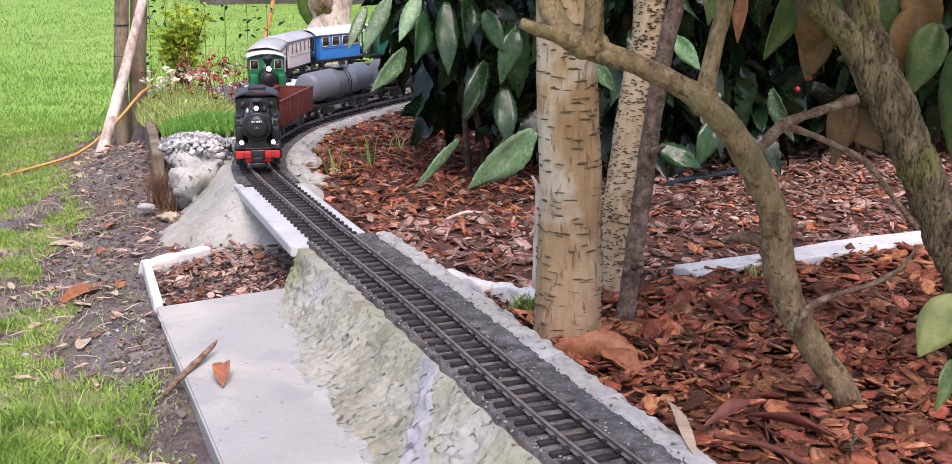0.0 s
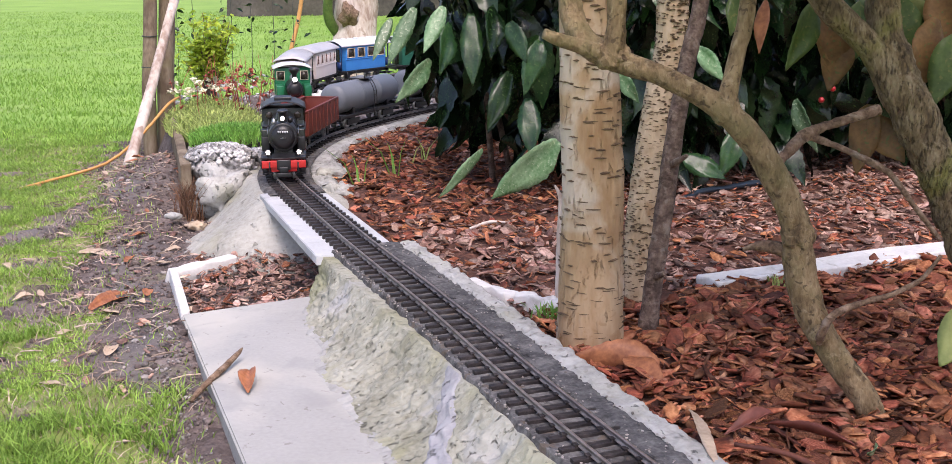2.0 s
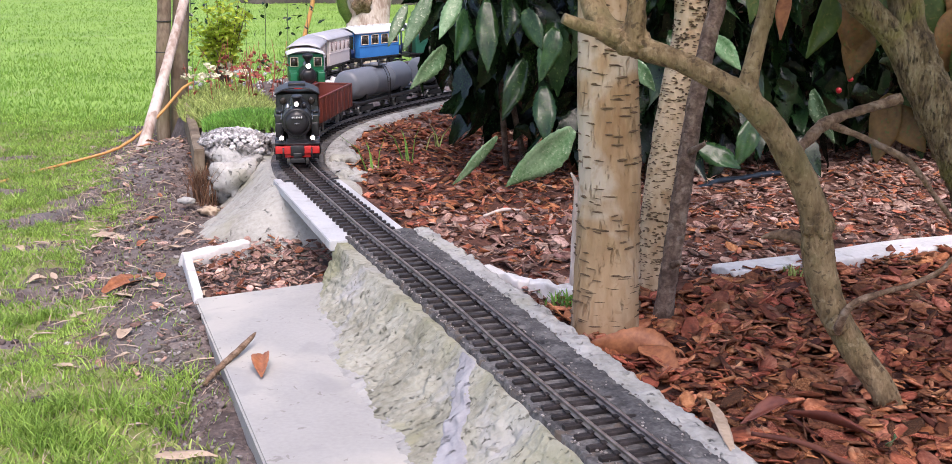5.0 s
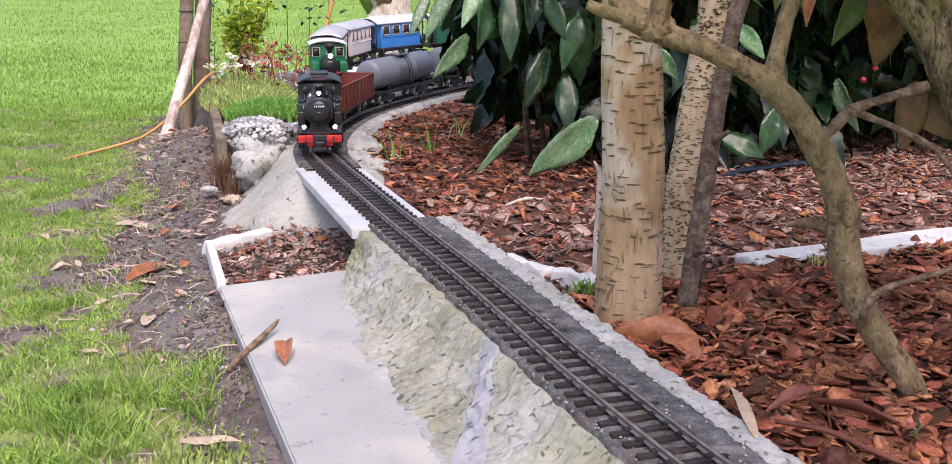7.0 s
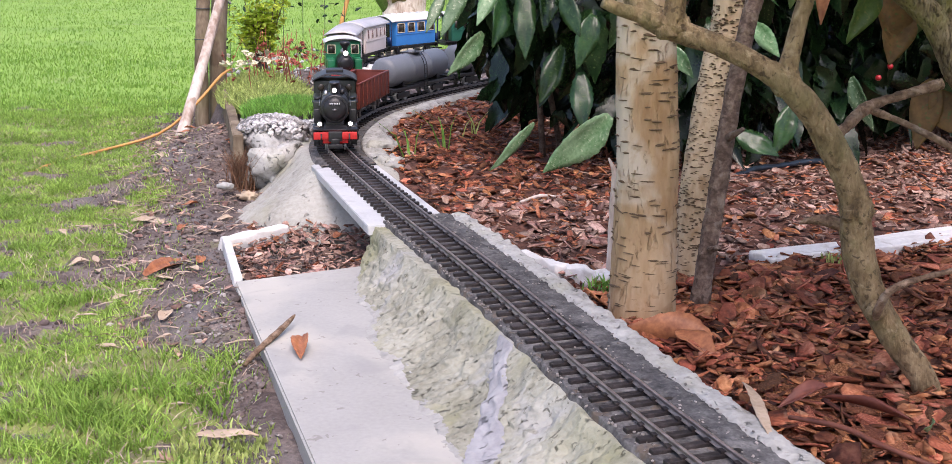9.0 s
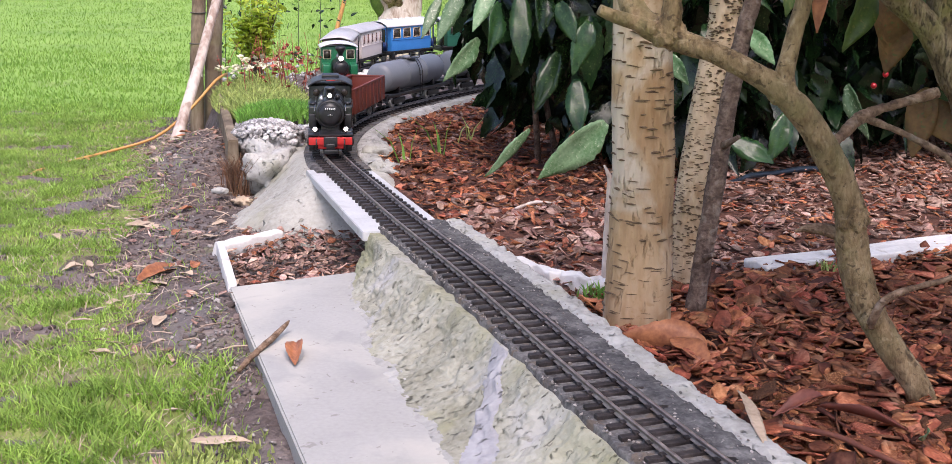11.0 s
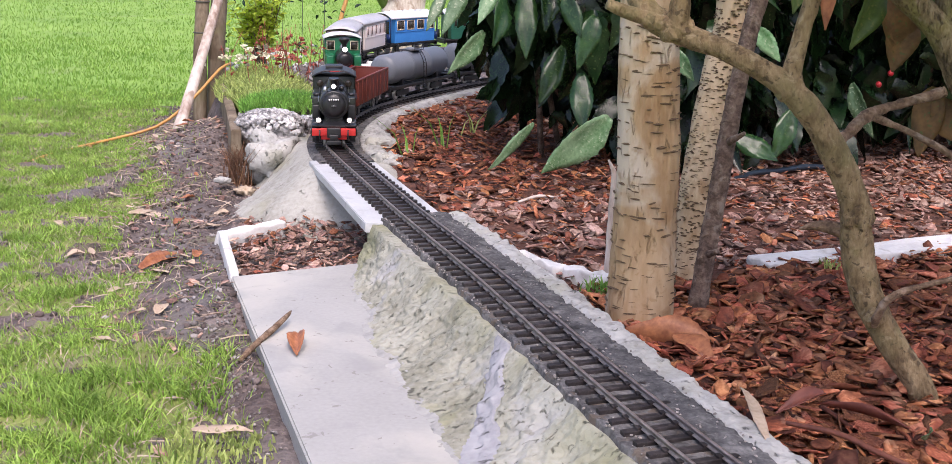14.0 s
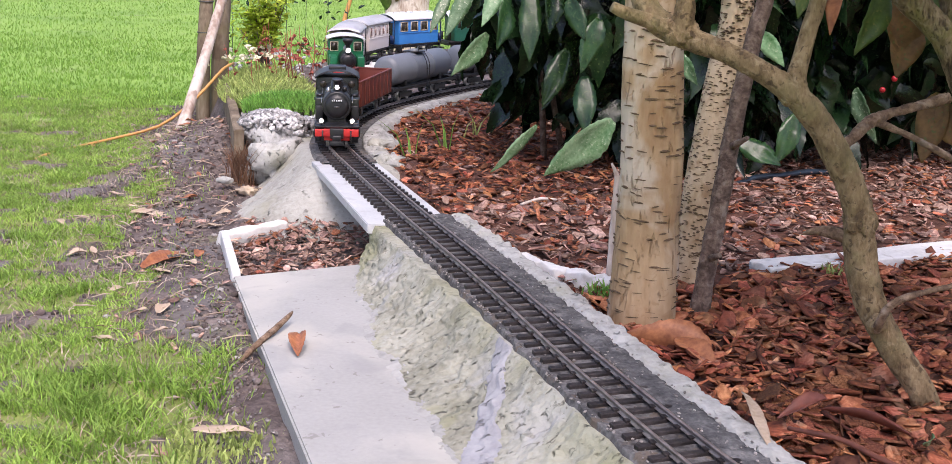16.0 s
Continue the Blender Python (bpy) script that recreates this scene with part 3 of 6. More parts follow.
while len(spots) < 9000:
    x, y = rng.uniform(-1.8, -0.25), rng.uniform(1.15, 4.2)
    if x > -0.43 * y - 0.12 and lawn(x, y) > -0.06 and rng.random() < 0.4 + 0.6 * step(0.1, -0.2, fbm(x * 9 + 2, y * 14 + 6)):
        spots.append((x, y, ground_z(x, y) - 0.002, rng.uniform(0.006, 0.020), rng.uniform(0.0014, 0.0026)))
blades("withered_grass", spots, "straw", "thin withered straw-coloured grass in the lawn", leaning=2.2)
spots = []
while len(spots) < 80000:
    y = rng.uniform(4.2, 15.0) if rng.random() < 0.72 else rng.uniform(3.5, 7)
    x = rng.uniform(-0.42 * y - 0.6, 0.15 * y)
    if lawn(x, y) > 0 and rng.random() < step(3.4, 4.6, y) and not bare(x, y):
        spots.append((x, y, ground_z(x, y) - 0.004, rng.uniform(0.012, 0.028), rng.uniform(0.0025, 0.006)))
blades("far_grass", spots, "grass_far", "bright green mown lawn stretching away")


# ---- concrete banks that carry the track ----
def strip(name, line, s0, s1, n, columns, material, parent, label="", rough=0.0, scale=30.0, across=4):
    """A band beside a line: columns of (metres to the right, height), each a number or a function of y."""
    verts, cols = [], len(columns)
    rows = np.linspace(s0, s1, n)
    for s in rows:
        y = on_line(line, s)[1]
        pts = [((c[0](y) if callable(c[0]) else c[0]), (c[1](y) if callable(c[1]) else c[1])) for c in columns]
        fine = [(np.interp(u, range(cols), [p[0] for p in pts]), np.interp(u, range(cols), [p[1] for p in pts])) for u in np.linspace(0, cols - 1, (cols - 1) * across + 1)]
        for off, z in fine:
            px, py = beside(line, s, off)
            k = rough * (noise.noise(Vector((px, py, z)) * scale) + 0.6 * noise.noise(Vector((px, py, z)) * scale * 2.7))
            qx, qy = beside(line, s, off + 0.7 * k)
            verts.append((qx, qy, z + 0.6 * k))
    w = (cols - 1) * across + 1
    faces = [(j * w + i, (j + 1) * w + i, (j + 1) * w + i + 1, j * w + i + 1) for j in range(n - 1) for i in range(w - 1)]
    return part(name, mesh_of(name, verts, faces), material, parent, label)


S_END = at_y(MAIN, 2.16)
bank = thing("concrete_bank", pose(0.05, 1.6, -0.12), "rough grey-green concrete embankment with mossy sloping side under the track", "embankment", kind="structure")


def foot(y):
    return -float(np.interp(y, [0.3, 1.3, 1.75, 2.0, 2.1, 2.2], [0.235, 0.225, 0.215, 0.175, 0.13, 0.10]))


def lip(y):
    return -float(np.interp(y, [0.3, 1.2, 1.5, 1.8, 2.1, 2.2], [0.066, 0.058, 0.057, 0.072, 0.078, 0.07]))


def bank_point(s, v, out=0.0):
    """A place on the bank's surface: s along the line, v from the flat top (0) down to the foot (1)."""
    y = on_line(MAIN, min(s, S_END))[1]
    a, b = lip(y) + 0.008 * fbm(y * 14, 1.0), foot(y) + 0.018 * fbm(y * 7, 5.0)
    if v < 0.2:
        off, z = 0.10 + (a - 0.10) * v / 0.2, -0.0218
    else:
        u = (v - 0.2) / 0.8
        off, z = a + (b - a) * u, -0.020 - 0.0845 * (1 - (1 - u) ** 2.2)
    px, py = beside(MAIN, s, off)
    k = 0.0
    if v > 0.2:
        amp = 0.010 * min(1, (v - 0.2) * 8) * (1 - 0.75 * step(0.5, 0.95, v))
        ridge = noise.noise(Vector((s * 34, v * 7, 3))) + 0.6 * noise.noise(Vector((s * 90, v * 14, 9)))
        q = Vector((px, py, z))
        chip = noise.noise(q * 30 + Vector((4, 0, 2)))
        k = amp * (0.5 * ridge + 0.6 * noise.noise(q * 8) + 0.28 * noise.noise(q * 22) + 0.24 * step(0.05, 0.12, chip) + 0.20 * step(0.16, 0.22, noise.noise(q * 58)) + 0.22 * noise.noise(q * 130))
    qx, qy = beside(MAIN, s, off - k - 0.6 * out)
    return qx, qy, z + 0.5 * k + 0.8 * out


verts, cols, rows_n = [], 80, 480
ss = np.r_[np.linspace(0, S_END, rows_n), S_END + 0.012, S_END + 0.03]
for j, s in enumerate(ss):
    drop = {rows_n: 0.35, rows_n + 1: 1.0}.get(j, 0.0)
    for i in range(cols):
        x, y, z = bank_point(s, i / (cols - 1))
        verts.append((x, y, z * (1 - drop) - 0.13 * drop))
faces = [(j * cols + i, j * cols + i + 1, (j + 1) * cols + i + 1, (j + 1) * cols + i) for j in range(len(ss) - 1) for i in range(cols - 1)]
mesh = mesh_of("body", verts, faces)
mesh.materials.append(M["concrete"]), mesh.materials.append(M["smear"])
# the foot is smeared smooth with the slab's own mortar
smear = []
for j in range(len(ss) - 1):
    for i in range(cols - 1):
        v = i / (cols - 1)
        smear.append(1 if v > 0.2 and v + 0.10 * fbm(ss[j] * 9, v * 5, 2) + 0.05 * fbm(ss[j] * 40, v * 22, 6) > 0.74 else 0)
mesh.polygons.foreach_set("material_index", smear)
part("body", mesh, "concrete", bank, world_space=True)
# a smear of newer bluish mortar running down the bank
verts, faces, s_mid = [], [], at_y(MAIN, 1.50)
for i in range(46):
    v = 0.20 + 0.74 * i / 45
    wide = 0.028 + 0.036 * step(0.3, 0.95, v) + 0.016 * fbm(v * 9, 3)
    mid = s_mid + 0.02 - 0.40 * (v - 0.2) + 0.012 * fbm(v * 6, 7)
    for k in range(13):
        u = k / 12 * 2 - 1
        verts.append(bank_point(mid + wide * u, v, 0.0034 * (1 - u ** 6) - 0.0010 + 0.0014 * fbm(v * 40, u * 3)))
faces = [(i * 13 + k, i * 13 + k + 1, (i + 1) * 13 + k + 1, (i + 1) * 13 + k) for i in range(45) for k in range(12)]
part("mortar_patch", mesh_of("mortar_patch", verts, faces), "patch", bank, "smear of bluish grey newer mortar", world_space=True)
strip("mortar_bed", MAIN, 0, S_END, 150, [(lambda y: -0.056 + 0.006 * fbm(y * 30, 2), -0.028), (lambda y: -0.052 + 0.006 * fbm(y * 30, 2), -0.0138), (0.064, -0.0122), (0.070, -0.028)], "mortar", bank, "dark grey mortar bed", rough=0.0022, scale=60, across=6)
bpy.data.objects["mortar_bed"].data.transform(in_world(bank).inverted())
edge = strip("mortar_edge", MAIN, 0, S_END, 420, [(lambda y: 0.029 + 0.006 * fbm(y * 26, 8), -0.0150), (lambda y: 0.033 + 0.006 * fbm(y * 26, 8), -0.0088), (0.050, -0.0070), (0.073, -0.0105), (0.083, -0.022)], "mortar_grey", bank, "gritty grey mortar beside the sleepers",
             rough=0.004, scale=70, across=5)
edge.data.transform(in_world(bank).inverted())
rim = strip("rim", MAIN, 0, S_END, 420, [(0.066, -0.026), (0.073, -0.013), (0.080, -0.0085), (0.104, -0.0095), (0.114, -0.020), (0.121, -0.06)], "rim", bank, "pale cement rim",
            rough=0.0056, scale=46, across=8)
rim.data.transform(in_world(bank).inverted())

far_bank = thing("abutment", pose(-0.4, 2.8, -0.12), "pale rough concrete abutment sloping down from the track bed", "embankment", kind="structure")
far_line = np.array([p for p in MAIN if 2.70 < p[1] < 3.75][::12])


def abutment_z(x, y):
    d = float(np.min(np.hypot(far_line[:, 0] - x, far_line[:, 1] - y)))
    left = x < line_x(y)
    flat = 0.078 + (0.03 * step(2.85, 3.1, y) if left else 0.02)
    k = noise.noise(Vector((x, y, 0)) * 9) + 0.6 * noise.noise(Vector((x, y, 0)) * 24) + 0.3 * noise.noise(Vector((x, y, 0)) * 60)
    if d < flat:
        return -0.0225 + 0.002 * k
    slope = 0.62 + 0.25 * step(2.75, 2.95, y)
    return -0.0225 - (d - flat) ** 0.92 * slope * (1 + 0.25 * k) + 0.008 * k


hx, hy = np.arange(-0.82, 0.0, 0.011), np.arange(2.42, 3.72, 0.011)
keep = {}
verts, faces = [], []
for j, y in enumerate(hy):
    for i, x in enumerate(hx):
        keep[(i, j)] = len(verts)
        verts.append((x, y, max(abutment_z(x, y), -0.17)))
for j in range(len(hy) - 1):
    for i in range(len(hx) - 1):
        f = (keep[(i, j)], keep[(i + 1, j)], keep[(i + 1, j + 1)], keep[(i, j + 1)])
        if max(verts[q][2] for q in f) > -0.168:
            faces.append(f)
part("body", mesh_of("body", verts, faces), "abutment", far_bank, world_space=True)
S_FAR, S_LAST = at_y(MAIN, 2.69), float(line_lengths(MAIN)[-1])
m = strip("mortar_bed", MAIN, S_FAR, S_LAST, 200, [(-0.070, -0.030), (-0.060, -0.0145), (0.064, -0.0140), (0.070, -0.03)], "mortar", far_bank, "dark grey mortar bed", rough=0.003, scale=50, across=6)
m.data.transform(in_world(far_bank).inverted())
m = strip("siding_bed", SIDING, 0, float(line_lengths(SIDING)[-1]), 160, [(-0.075, -0.04), (-0.065, -0.0165), (0.065, -0.0165), (0.075, -0.04)], "mortar", far_bank, "dark grey mortar bed", rough=0.003,
          scale=50, across=6)
m.data.transform(in_world(far_bank).inverted())
m = strip("rim", MAIN, at_y(MAIN, 2.75), S_LAST, 260, [(0.064, -0.03), (0.070, -0.012), (0.085, -0.008), (0.108, -0.010), (0.118, -0.022), (0.125, -0.07)], "rim", far_bank, "pale cement rim",
          rough=0.007, scale=30)
m.data.transform(in_world(far_bank).inverted())

# ---- bridge plank ----
bx = [(-0.382, 2.712), (-0.198, 2.118), (-0.046, 2.163), (-0.242, 2.755)]
bm = bmesh.new()
top = [bm.verts.new((x, y, -0.0180)) for x, y in bx]
low = [bm.verts.new((x, y, -0.0360)) for x, y in bx]
bm.faces.new(top[::-1]), bm.faces.new(low)
for i in range(4):
    bm.faces.new((top[i], top[(i + 1) % 4], low[(i + 1) % 4], low[i]))
bmesh.ops.recalc_face_normals(bm, faces=bm.faces)
bmesh.ops.bevel(bm, geom=list(bm.edges), offset=0.0015, segments=2, affect="EDGES")
tagged(part("bridge_plank", bm, "plank", smooth=False), "pale grey flat bridge plank spanning two concrete banks", "bridge", kind="structure")

# ---- paving slab and the low kerb beside it ----
bm = bmesh.new()
sl = [(-0.429, 2.035), (-0.02, 0.76), (0.34, 0.76), (-0.10, 2.20)]
top = [bm.verts.new((x, y, -0.100)) for x, y in sl]
low = [bm.verts.new((x, y, -0.145)) for x, y in sl]
bm.faces.new(top[::-1]), bm.faces.new(low)
for i in range(4):
    bm.faces.new((top[i], top[(i + 1) % 4], low[(i + 1) % 4], low[i]))
bmesh.ops.recalc_face_normals(bm, faces=bm.faces)
bmesh.ops.bevel(bm, geom=list(bm.edges), offset=0.003, segments=2, affect="EDGES")
tagged(part("paving_slab", bm, "slab", smooth=False), "smooth pale grey concrete paving slab with a damp edge", "slab", kind="structure")


def bar(a, b, half, z0, z1, bevel=0.003):
    """A straight bar between two ground places."""
    a, b = Vector((*a, 0)), Vector((*b, 0))
    d = b - a
    m = Matrix.Translation(a) @ Matrix.Rotation(math.atan2(d.y, d.x), 4, "Z")
    return boxed(0, -half, z0, d.length, half, z1, bevel, m)


def worn_bar(a, b, half, z0, z1, rough=0.006, seed=0.0):
    """A bar with a crumbled, uneven surface."""
    bm = bar(a, b, half, z0, z1, 0.004)
    for _ in range(3):
        bmesh.ops.subdivide_edges(bm, edges=[e for e in bm.edges if e.calc_length() > 0.012], cuts=1, use_grid_fill=True)
    for v in bm.verts:
        q = v.co * 55 + Vector((seed, 0, 0))
        v.co += Vector((noise.noise(q), noise.noise(q + Vector((7, 3, 1))), noise.noise(q + Vector((2, 9, 5))))) * rough
    return bm


tagged(part("edging", bar((-0.424, 2.045), (-0.505, 2.335), 0.008, -0.15, -0.094), "white_kerb"), "narrow pale concrete edging strip round bark", "kerb", kind="structure")
tagged(part("edging", worn_bar((-0.512, 2.335), (-0.405, 2.455), 0.016, -0.15, -0.098, 0.006), "white_kerb"), "worn pale concrete edging strip", "kerb", kind="structure")
tagged(part("kerb", worn_bar((0.48, 1.945), (1.12, 2.22), 0.033, -0.09, -0.022, 0.0045), "white_kerb"), "straight white concrete kerb half sunk in bark", "kerb", kind="structure")
tagged(part("kerb", worn_bar((0.04, 2.01), (0.145, 1.885), 0.013, -0.08, -0.024, 0.010, 3.0), "white_kerb"), "short white concrete kerb beside the cement rim", "kerb", kind="structure")
tagged(part("kerb", worn_bar((0.150, 1.880), (0.215, 1.83), 0.012, -0.08, -0.024, 0.010, 8.0), "white_kerb"), "short white concrete kerb stone", "kerb", kind="structure")


# ---- track ----
def rail_mesh(line, s0, s1, off, n):
    """A rail with head, web and foot."""
    prof = [(-0.0017, 0), (0.0017, 0), (0.0019, -0.0022), (0.0007, -0.003), (0.0007, -0.006), (0.003, -0.007), (0.003, -0.008), (-0.003, -0.008), (-0.003, -0.007), (-0.0007, -0.006),
            (-0.0007, -0.003), (-0.0019, -0.0022)]
    verts = []
    for s in np.linspace(s0, s1, n):
        for o, z in prof:
            verts.append((*beside(line, s, off + o), z))
    k = len(prof)
    return mesh_of("rail", verts, [(j * k + i, j * k + (i + 1) % k, (j + 1) * k + (i + 1) % k, (j + 1) * k + i) for j in range(n - 1) for i in range(k)])


bm = boxed(-0.0048, -0.0455, -0.0210, 0.0048, 0.0455, -0.0085, 0.0011)
for side in (-1, 1):
    box(bm, -0.0042, side * 0.0225 - 0.0065, -0.009, 0.0042, side * 0.0225 + 0.0065, -0.0058)
sleeper_mesh = bpy.data.meshes.new("sleeper")
bm.to_mesh(sleeper_mesh)
bm.free()


def railway(line, s0, s1, label, pitch=0.0297):
    x, y, a = on_line(line, s0)
    track = thing("model_track", pose(x, y, -0.0185), label, "railway track")
    inv = in_world(track).inverted()
    for off in (-0.0225, 0.0225):
        r = part("rail", rail_mesh(line, s0, s1, off, int((s1 - s0) / 0.02)), "rail", track)
        r.data.transform(inv)
    k, s, rng = 0, s0 + 0.01, random.Random(4)
    while s < s1:
        x, y, a = on_line(line, s)
        ob = part("sleeper", sleeper_mesh, "sleeper", track, smooth=False)
        ob.matrix_basis = inv @ pose(x, y, rng.uniform(-0.0006, 0.0004), 0, 0, a + rng.uniform(-1.2, 1.2))
        s += pitch
    return track


railway(MAIN, 0.02, S_LAST - 0.02, "brown narrow-gauge model track with dark sleepers on cement")
railway(SIDING, 0.16, float(line_lengths(SIDING)[-1]) - 0.02, "brown model siding track leading to a parked train")


# ---- trees ----
def tree(name, m, label, category="tree"):
    return thing(name, m, label, category)


birch = tree("birch_tree", pose(0.244, 1.665, -0.05), "pale birch trunk with brown horizontal bark marks standing in bark")
BIRCH = [(0.244, 1.668, -0.07, 0.056), (0.243, 1.668, -0.01, 0.0495), (0.244, 1.672, 0.10, 0.0460), (0.243, 1.678, 0.22, 0.0445), (0.238, 1.690, 0.36, 0.042), (0.234, 1.70, 0.46, 0.040),
         (0.236, 1.71, 0.62, 0.038), (0.245, 1.73, 0.95, 0.033), (0.25, 1.75, 1.5, 0.026)]
part("trunk", tube(BIRCH, 160, 40, 0.05, 14), "birch", birch, world_space=True)
birch_two = tree("birch_tree", pose(0.352, 1.90, -0.06), "slender white birch trunk speckled with small dark marks")
BIRCH_TWO = [(0.345, 1.875, -0.08, 0.030), (0.350, 1.885, 0.0, 0.028), (0.362, 1.91, 0.12, 0.027), (0.386, 1.945, 0.26, 0.027), (0.408, 1.97, 0.36, 0.027), (0.412, 1.98, 0.46, 0.026),
             (0.42, 2.0, 0.7, 0.024), (0.44, 2.03, 1.4, 0.018)]
part("trunk", tube(BIRCH_TWO, 140, 28, 0.06, 20), "birch_white", birch_two, world_space=True)


def marks(line, parent, n, length, height, z0, z1, seed, single=False):
    """Small raised cross marks on a trunk."""
    rng = random.Random(seed)
    p = spline(line, 200)
    verts, faces = [], []
    for _ in range(n):
        z = rng.uniform(z0, z1)
        c = np.array([np.interp(z, p[:, 2], p[:, k]) for k in (0, 1, 3)])
        a, half, h = rng.uniform(math.pi, 2 * math.pi), length * rng.uniform(0.4, 1.1) / 2 / c[2], height * rng.uniform(0.6, 1.2) / 2
        b = len(verts)
        tilt = rng.gauss(0, 0.03) * length
        for i in range(5):
            u = i / 4 * 2 - 1
            t = h * (1 - 0.75 * u * u)
            for dz, r in ((-t, 1 - 0.0004 / c[2]), (0, 1 + 0.0022 / c[2]), (t, 1 - 0.0004 / c[2])):
                verts.append((c[0] + math.cos(a + half * u) * c[2] * r, c[1] + math.sin(a + half * u) * c[2] * r, z + dz + tilt * u))
        for i in range(4):
            for k in range(2):
                q = b + i * 3 + k
                faces.append((q, q + 3, q + 4, q + 1))
        if single:
            part("bark_mark", mesh_of("bark_mark", verts, faces), "birch_mark", parent, world_space=True)
            verts, faces = [], []
    if single:
        return
    tagged(part("bark_speckle", mesh_of("bark_speckle", verts, faces), "birch_mark", parent, "dark brown cross marks", world_space=True), kind="stuff")


marks(BIRCH, birch, 180, 0.019, 0.0038, -0.03, 0.46, 1, True)
marks(BIRCH_TWO, birch_two, 900, 0.008, 0.0034, -0.04, 0.46, 2)

sapling = tree("sapling", pose(0.335, 1.70, -0.05), "thin dark brown trunk leaning beside the birch")
part("trunk", tube([(0.333, 1.70, -0.07, 0.017), (0.339, 1.71, 0.0, 0.0142), (0.359, 1.739, 0.124, 0.0138), (0.379, 1.769, 0.256, 0.0134), (0.404, 1.798, 0.379, 0.0126), (0.421, 1.809, 0.46, 0.012),
                    (0.45, 1.83, 0.8, 0.011)], 160, 24, 0.10, 30), "thin_bark", sapling, world_space=True)

rhodo = tree("rhododendron", pose(0.56, 1.40, -0.06), "crooked bare brown shrub limb rising from bark", "shrub")
part("trunk", tube([(0.573, 1.372, -0.09, 0.019), (0.552, 1.384, -0.03, 0.0175), (0.512, 1.402, 0.029, 0.0175), (0.482, 1.42, 0.087, 0.0195), (0.470, 1.43, 0.146, 0.0195), (0.464, 1.432, 0.190, 0.0185),
                    (0.438, 1.432, 0.244, 0.0175), (0.403, 1.43, 0.295, 0.0165), (0.368, 1.428, 0.330, 0.016), (0.330, 1.432, 0.354, 0.0130), (0.286, 1.446, 0.374, 0.0125), (0.238, 1.46, 0.391, 0.0145),
                    (0.20, 1.48, 0.415, 0.016), (0.185, 1.50, 0.47, 0.014), (0.18, 1.52, 0.6, 0.012)], 300, 32, 0.10, 30), "rhodo_bark", rhodo, world_space=True)
part("limb", tube([(0.369, 1.43, 0.328, 0.016), (0.374, 1.432, 0.360, 0.0115), (0.384, 1.44, 0.405, 0.0105), (0.394, 1.445, 0.45, 0.0105), (0.40, 1.46, 0.6, 0.010)], 24, 12, 0.12, 34), "rhodo_bark", rhodo,
     world_space=True)
part("limb", tube([(0.226, 1.46, 0.396, 0.013), (0.200, 1.455, 0.405, 0.0095), (0.172, 1.45, 0.414, 0.008), (0.150, 1.445, 0.423, 0.0065)], 40, 14, 0.14, 40), "rhodo_bark", rhodo, world_space=True)
part("limb", tube([(0.232, 1.458, 0.385, 0.016), (0.238, 1.452, 0.43, 0.012), (0.236, 1.45, 0.5, 0.011)], 40, 14, 0.14, 40), "rhodo_bark", rhodo, world_space=True)
part("twig", tube([(0.487, 1.385, 0.050, 0.0045), (0.486, 1.375, 0.064, 0.005), (0.497, 1.37, 0.089, 0.0045), (0.530, 1.375, 0.102, 0.0038), (0.572, 1.38, 0.112, 0.0034), (0.605, 1.38, 0.130, 0.003),
                   (0.628, 1.38, 0.16, 0.002)], 80, 12, 0.25, 60), "dead_wood", rhodo, world_space=True)
part("twig", tube([(0.476, 1.43, 0.143, 0.010), (0.45, 1.44, 0.155, 0.009), (0.425, 1.45, 0.157, 0.006), (0.405, 1.452, 0.152, 0.002)], 16, 8, 0.15, 50), "dead_wood", rhodo, world_space=True)

def knot(parent, p, r, material, seed, label="knobbly burl"):
    """A lumpy swelling where limbs meet."""
    bm = bmesh.new()
    rock_at = Vector(p)
    for v in bmesh.ops.create_icosphere(bm, subdivisions=4, radius=1)["verts"]:
        k = 1 + 0.22 * noise.noise(v.co * 2.2 + Vector((seed, 0, 0))) + 0.14 * noise.noise(v.co * 5.5 + Vector((seed, 3, 0)))
        v.co = Vector((v.co.x * r[0], v.co.y * r[1], v.co.z * r[2])) * k + rock_at
    part("knot", bm, material, parent, label, world_space=True)


knot(rhodo, (0.369, 1.430, 0.333), (0.0175, 0.016, 0.020), "rhodo_bark", 1)
knot(rhodo, (0.236, 1.458, 0.394), (0.022, 0.018, 0.018), "rhodo_bark", 4)
knot(rhodo, (0.466, 1.428, 0.175), (0.0195, 0.019, 0.024), "rhodo_bark", 7)
knot(rhodo, (0.488, 1.388, 0.058), (0.012, 0.010, 0.012), "rhodo_bark", 9)
rhodo_two = tree("rhododendron", pose(0.70, 1.52, -0.06), "stout mossy brown shrub trunk forking upward", "shrub")
part("trunk", tube([(0.797, 1.50, -0.09, 0.032), (0.757, 1.50, 0.06, 0.029), (0.722, 1.515, 0.139, 0.028), (0.688, 1.535, 0.227, 0.028), (0.646, 1.545, 0.312, 0.029), (0.624, 1.56, 0.372, 0.025),
                    (0.610, 1.575, 0.43, 0.023), (0.602, 1.59, 0.6, 0.021)], 260, 48, 0.16, 34), "mossy_bark", rhodo_two, world_space=True)
part("limb", tube([(0.630, 1.55, 0.330, 0.024), (0.598, 1.555, 0.384, 0.019), (0.561, 1.56, 0.421, 0.017), (0.532, 1.56, 0.448, 0.018), (0.472, 1.56, 0.52, 0.016)], 100, 28, 0.10, 26), "mossy_bark", rhodo_two,
     world_space=True)
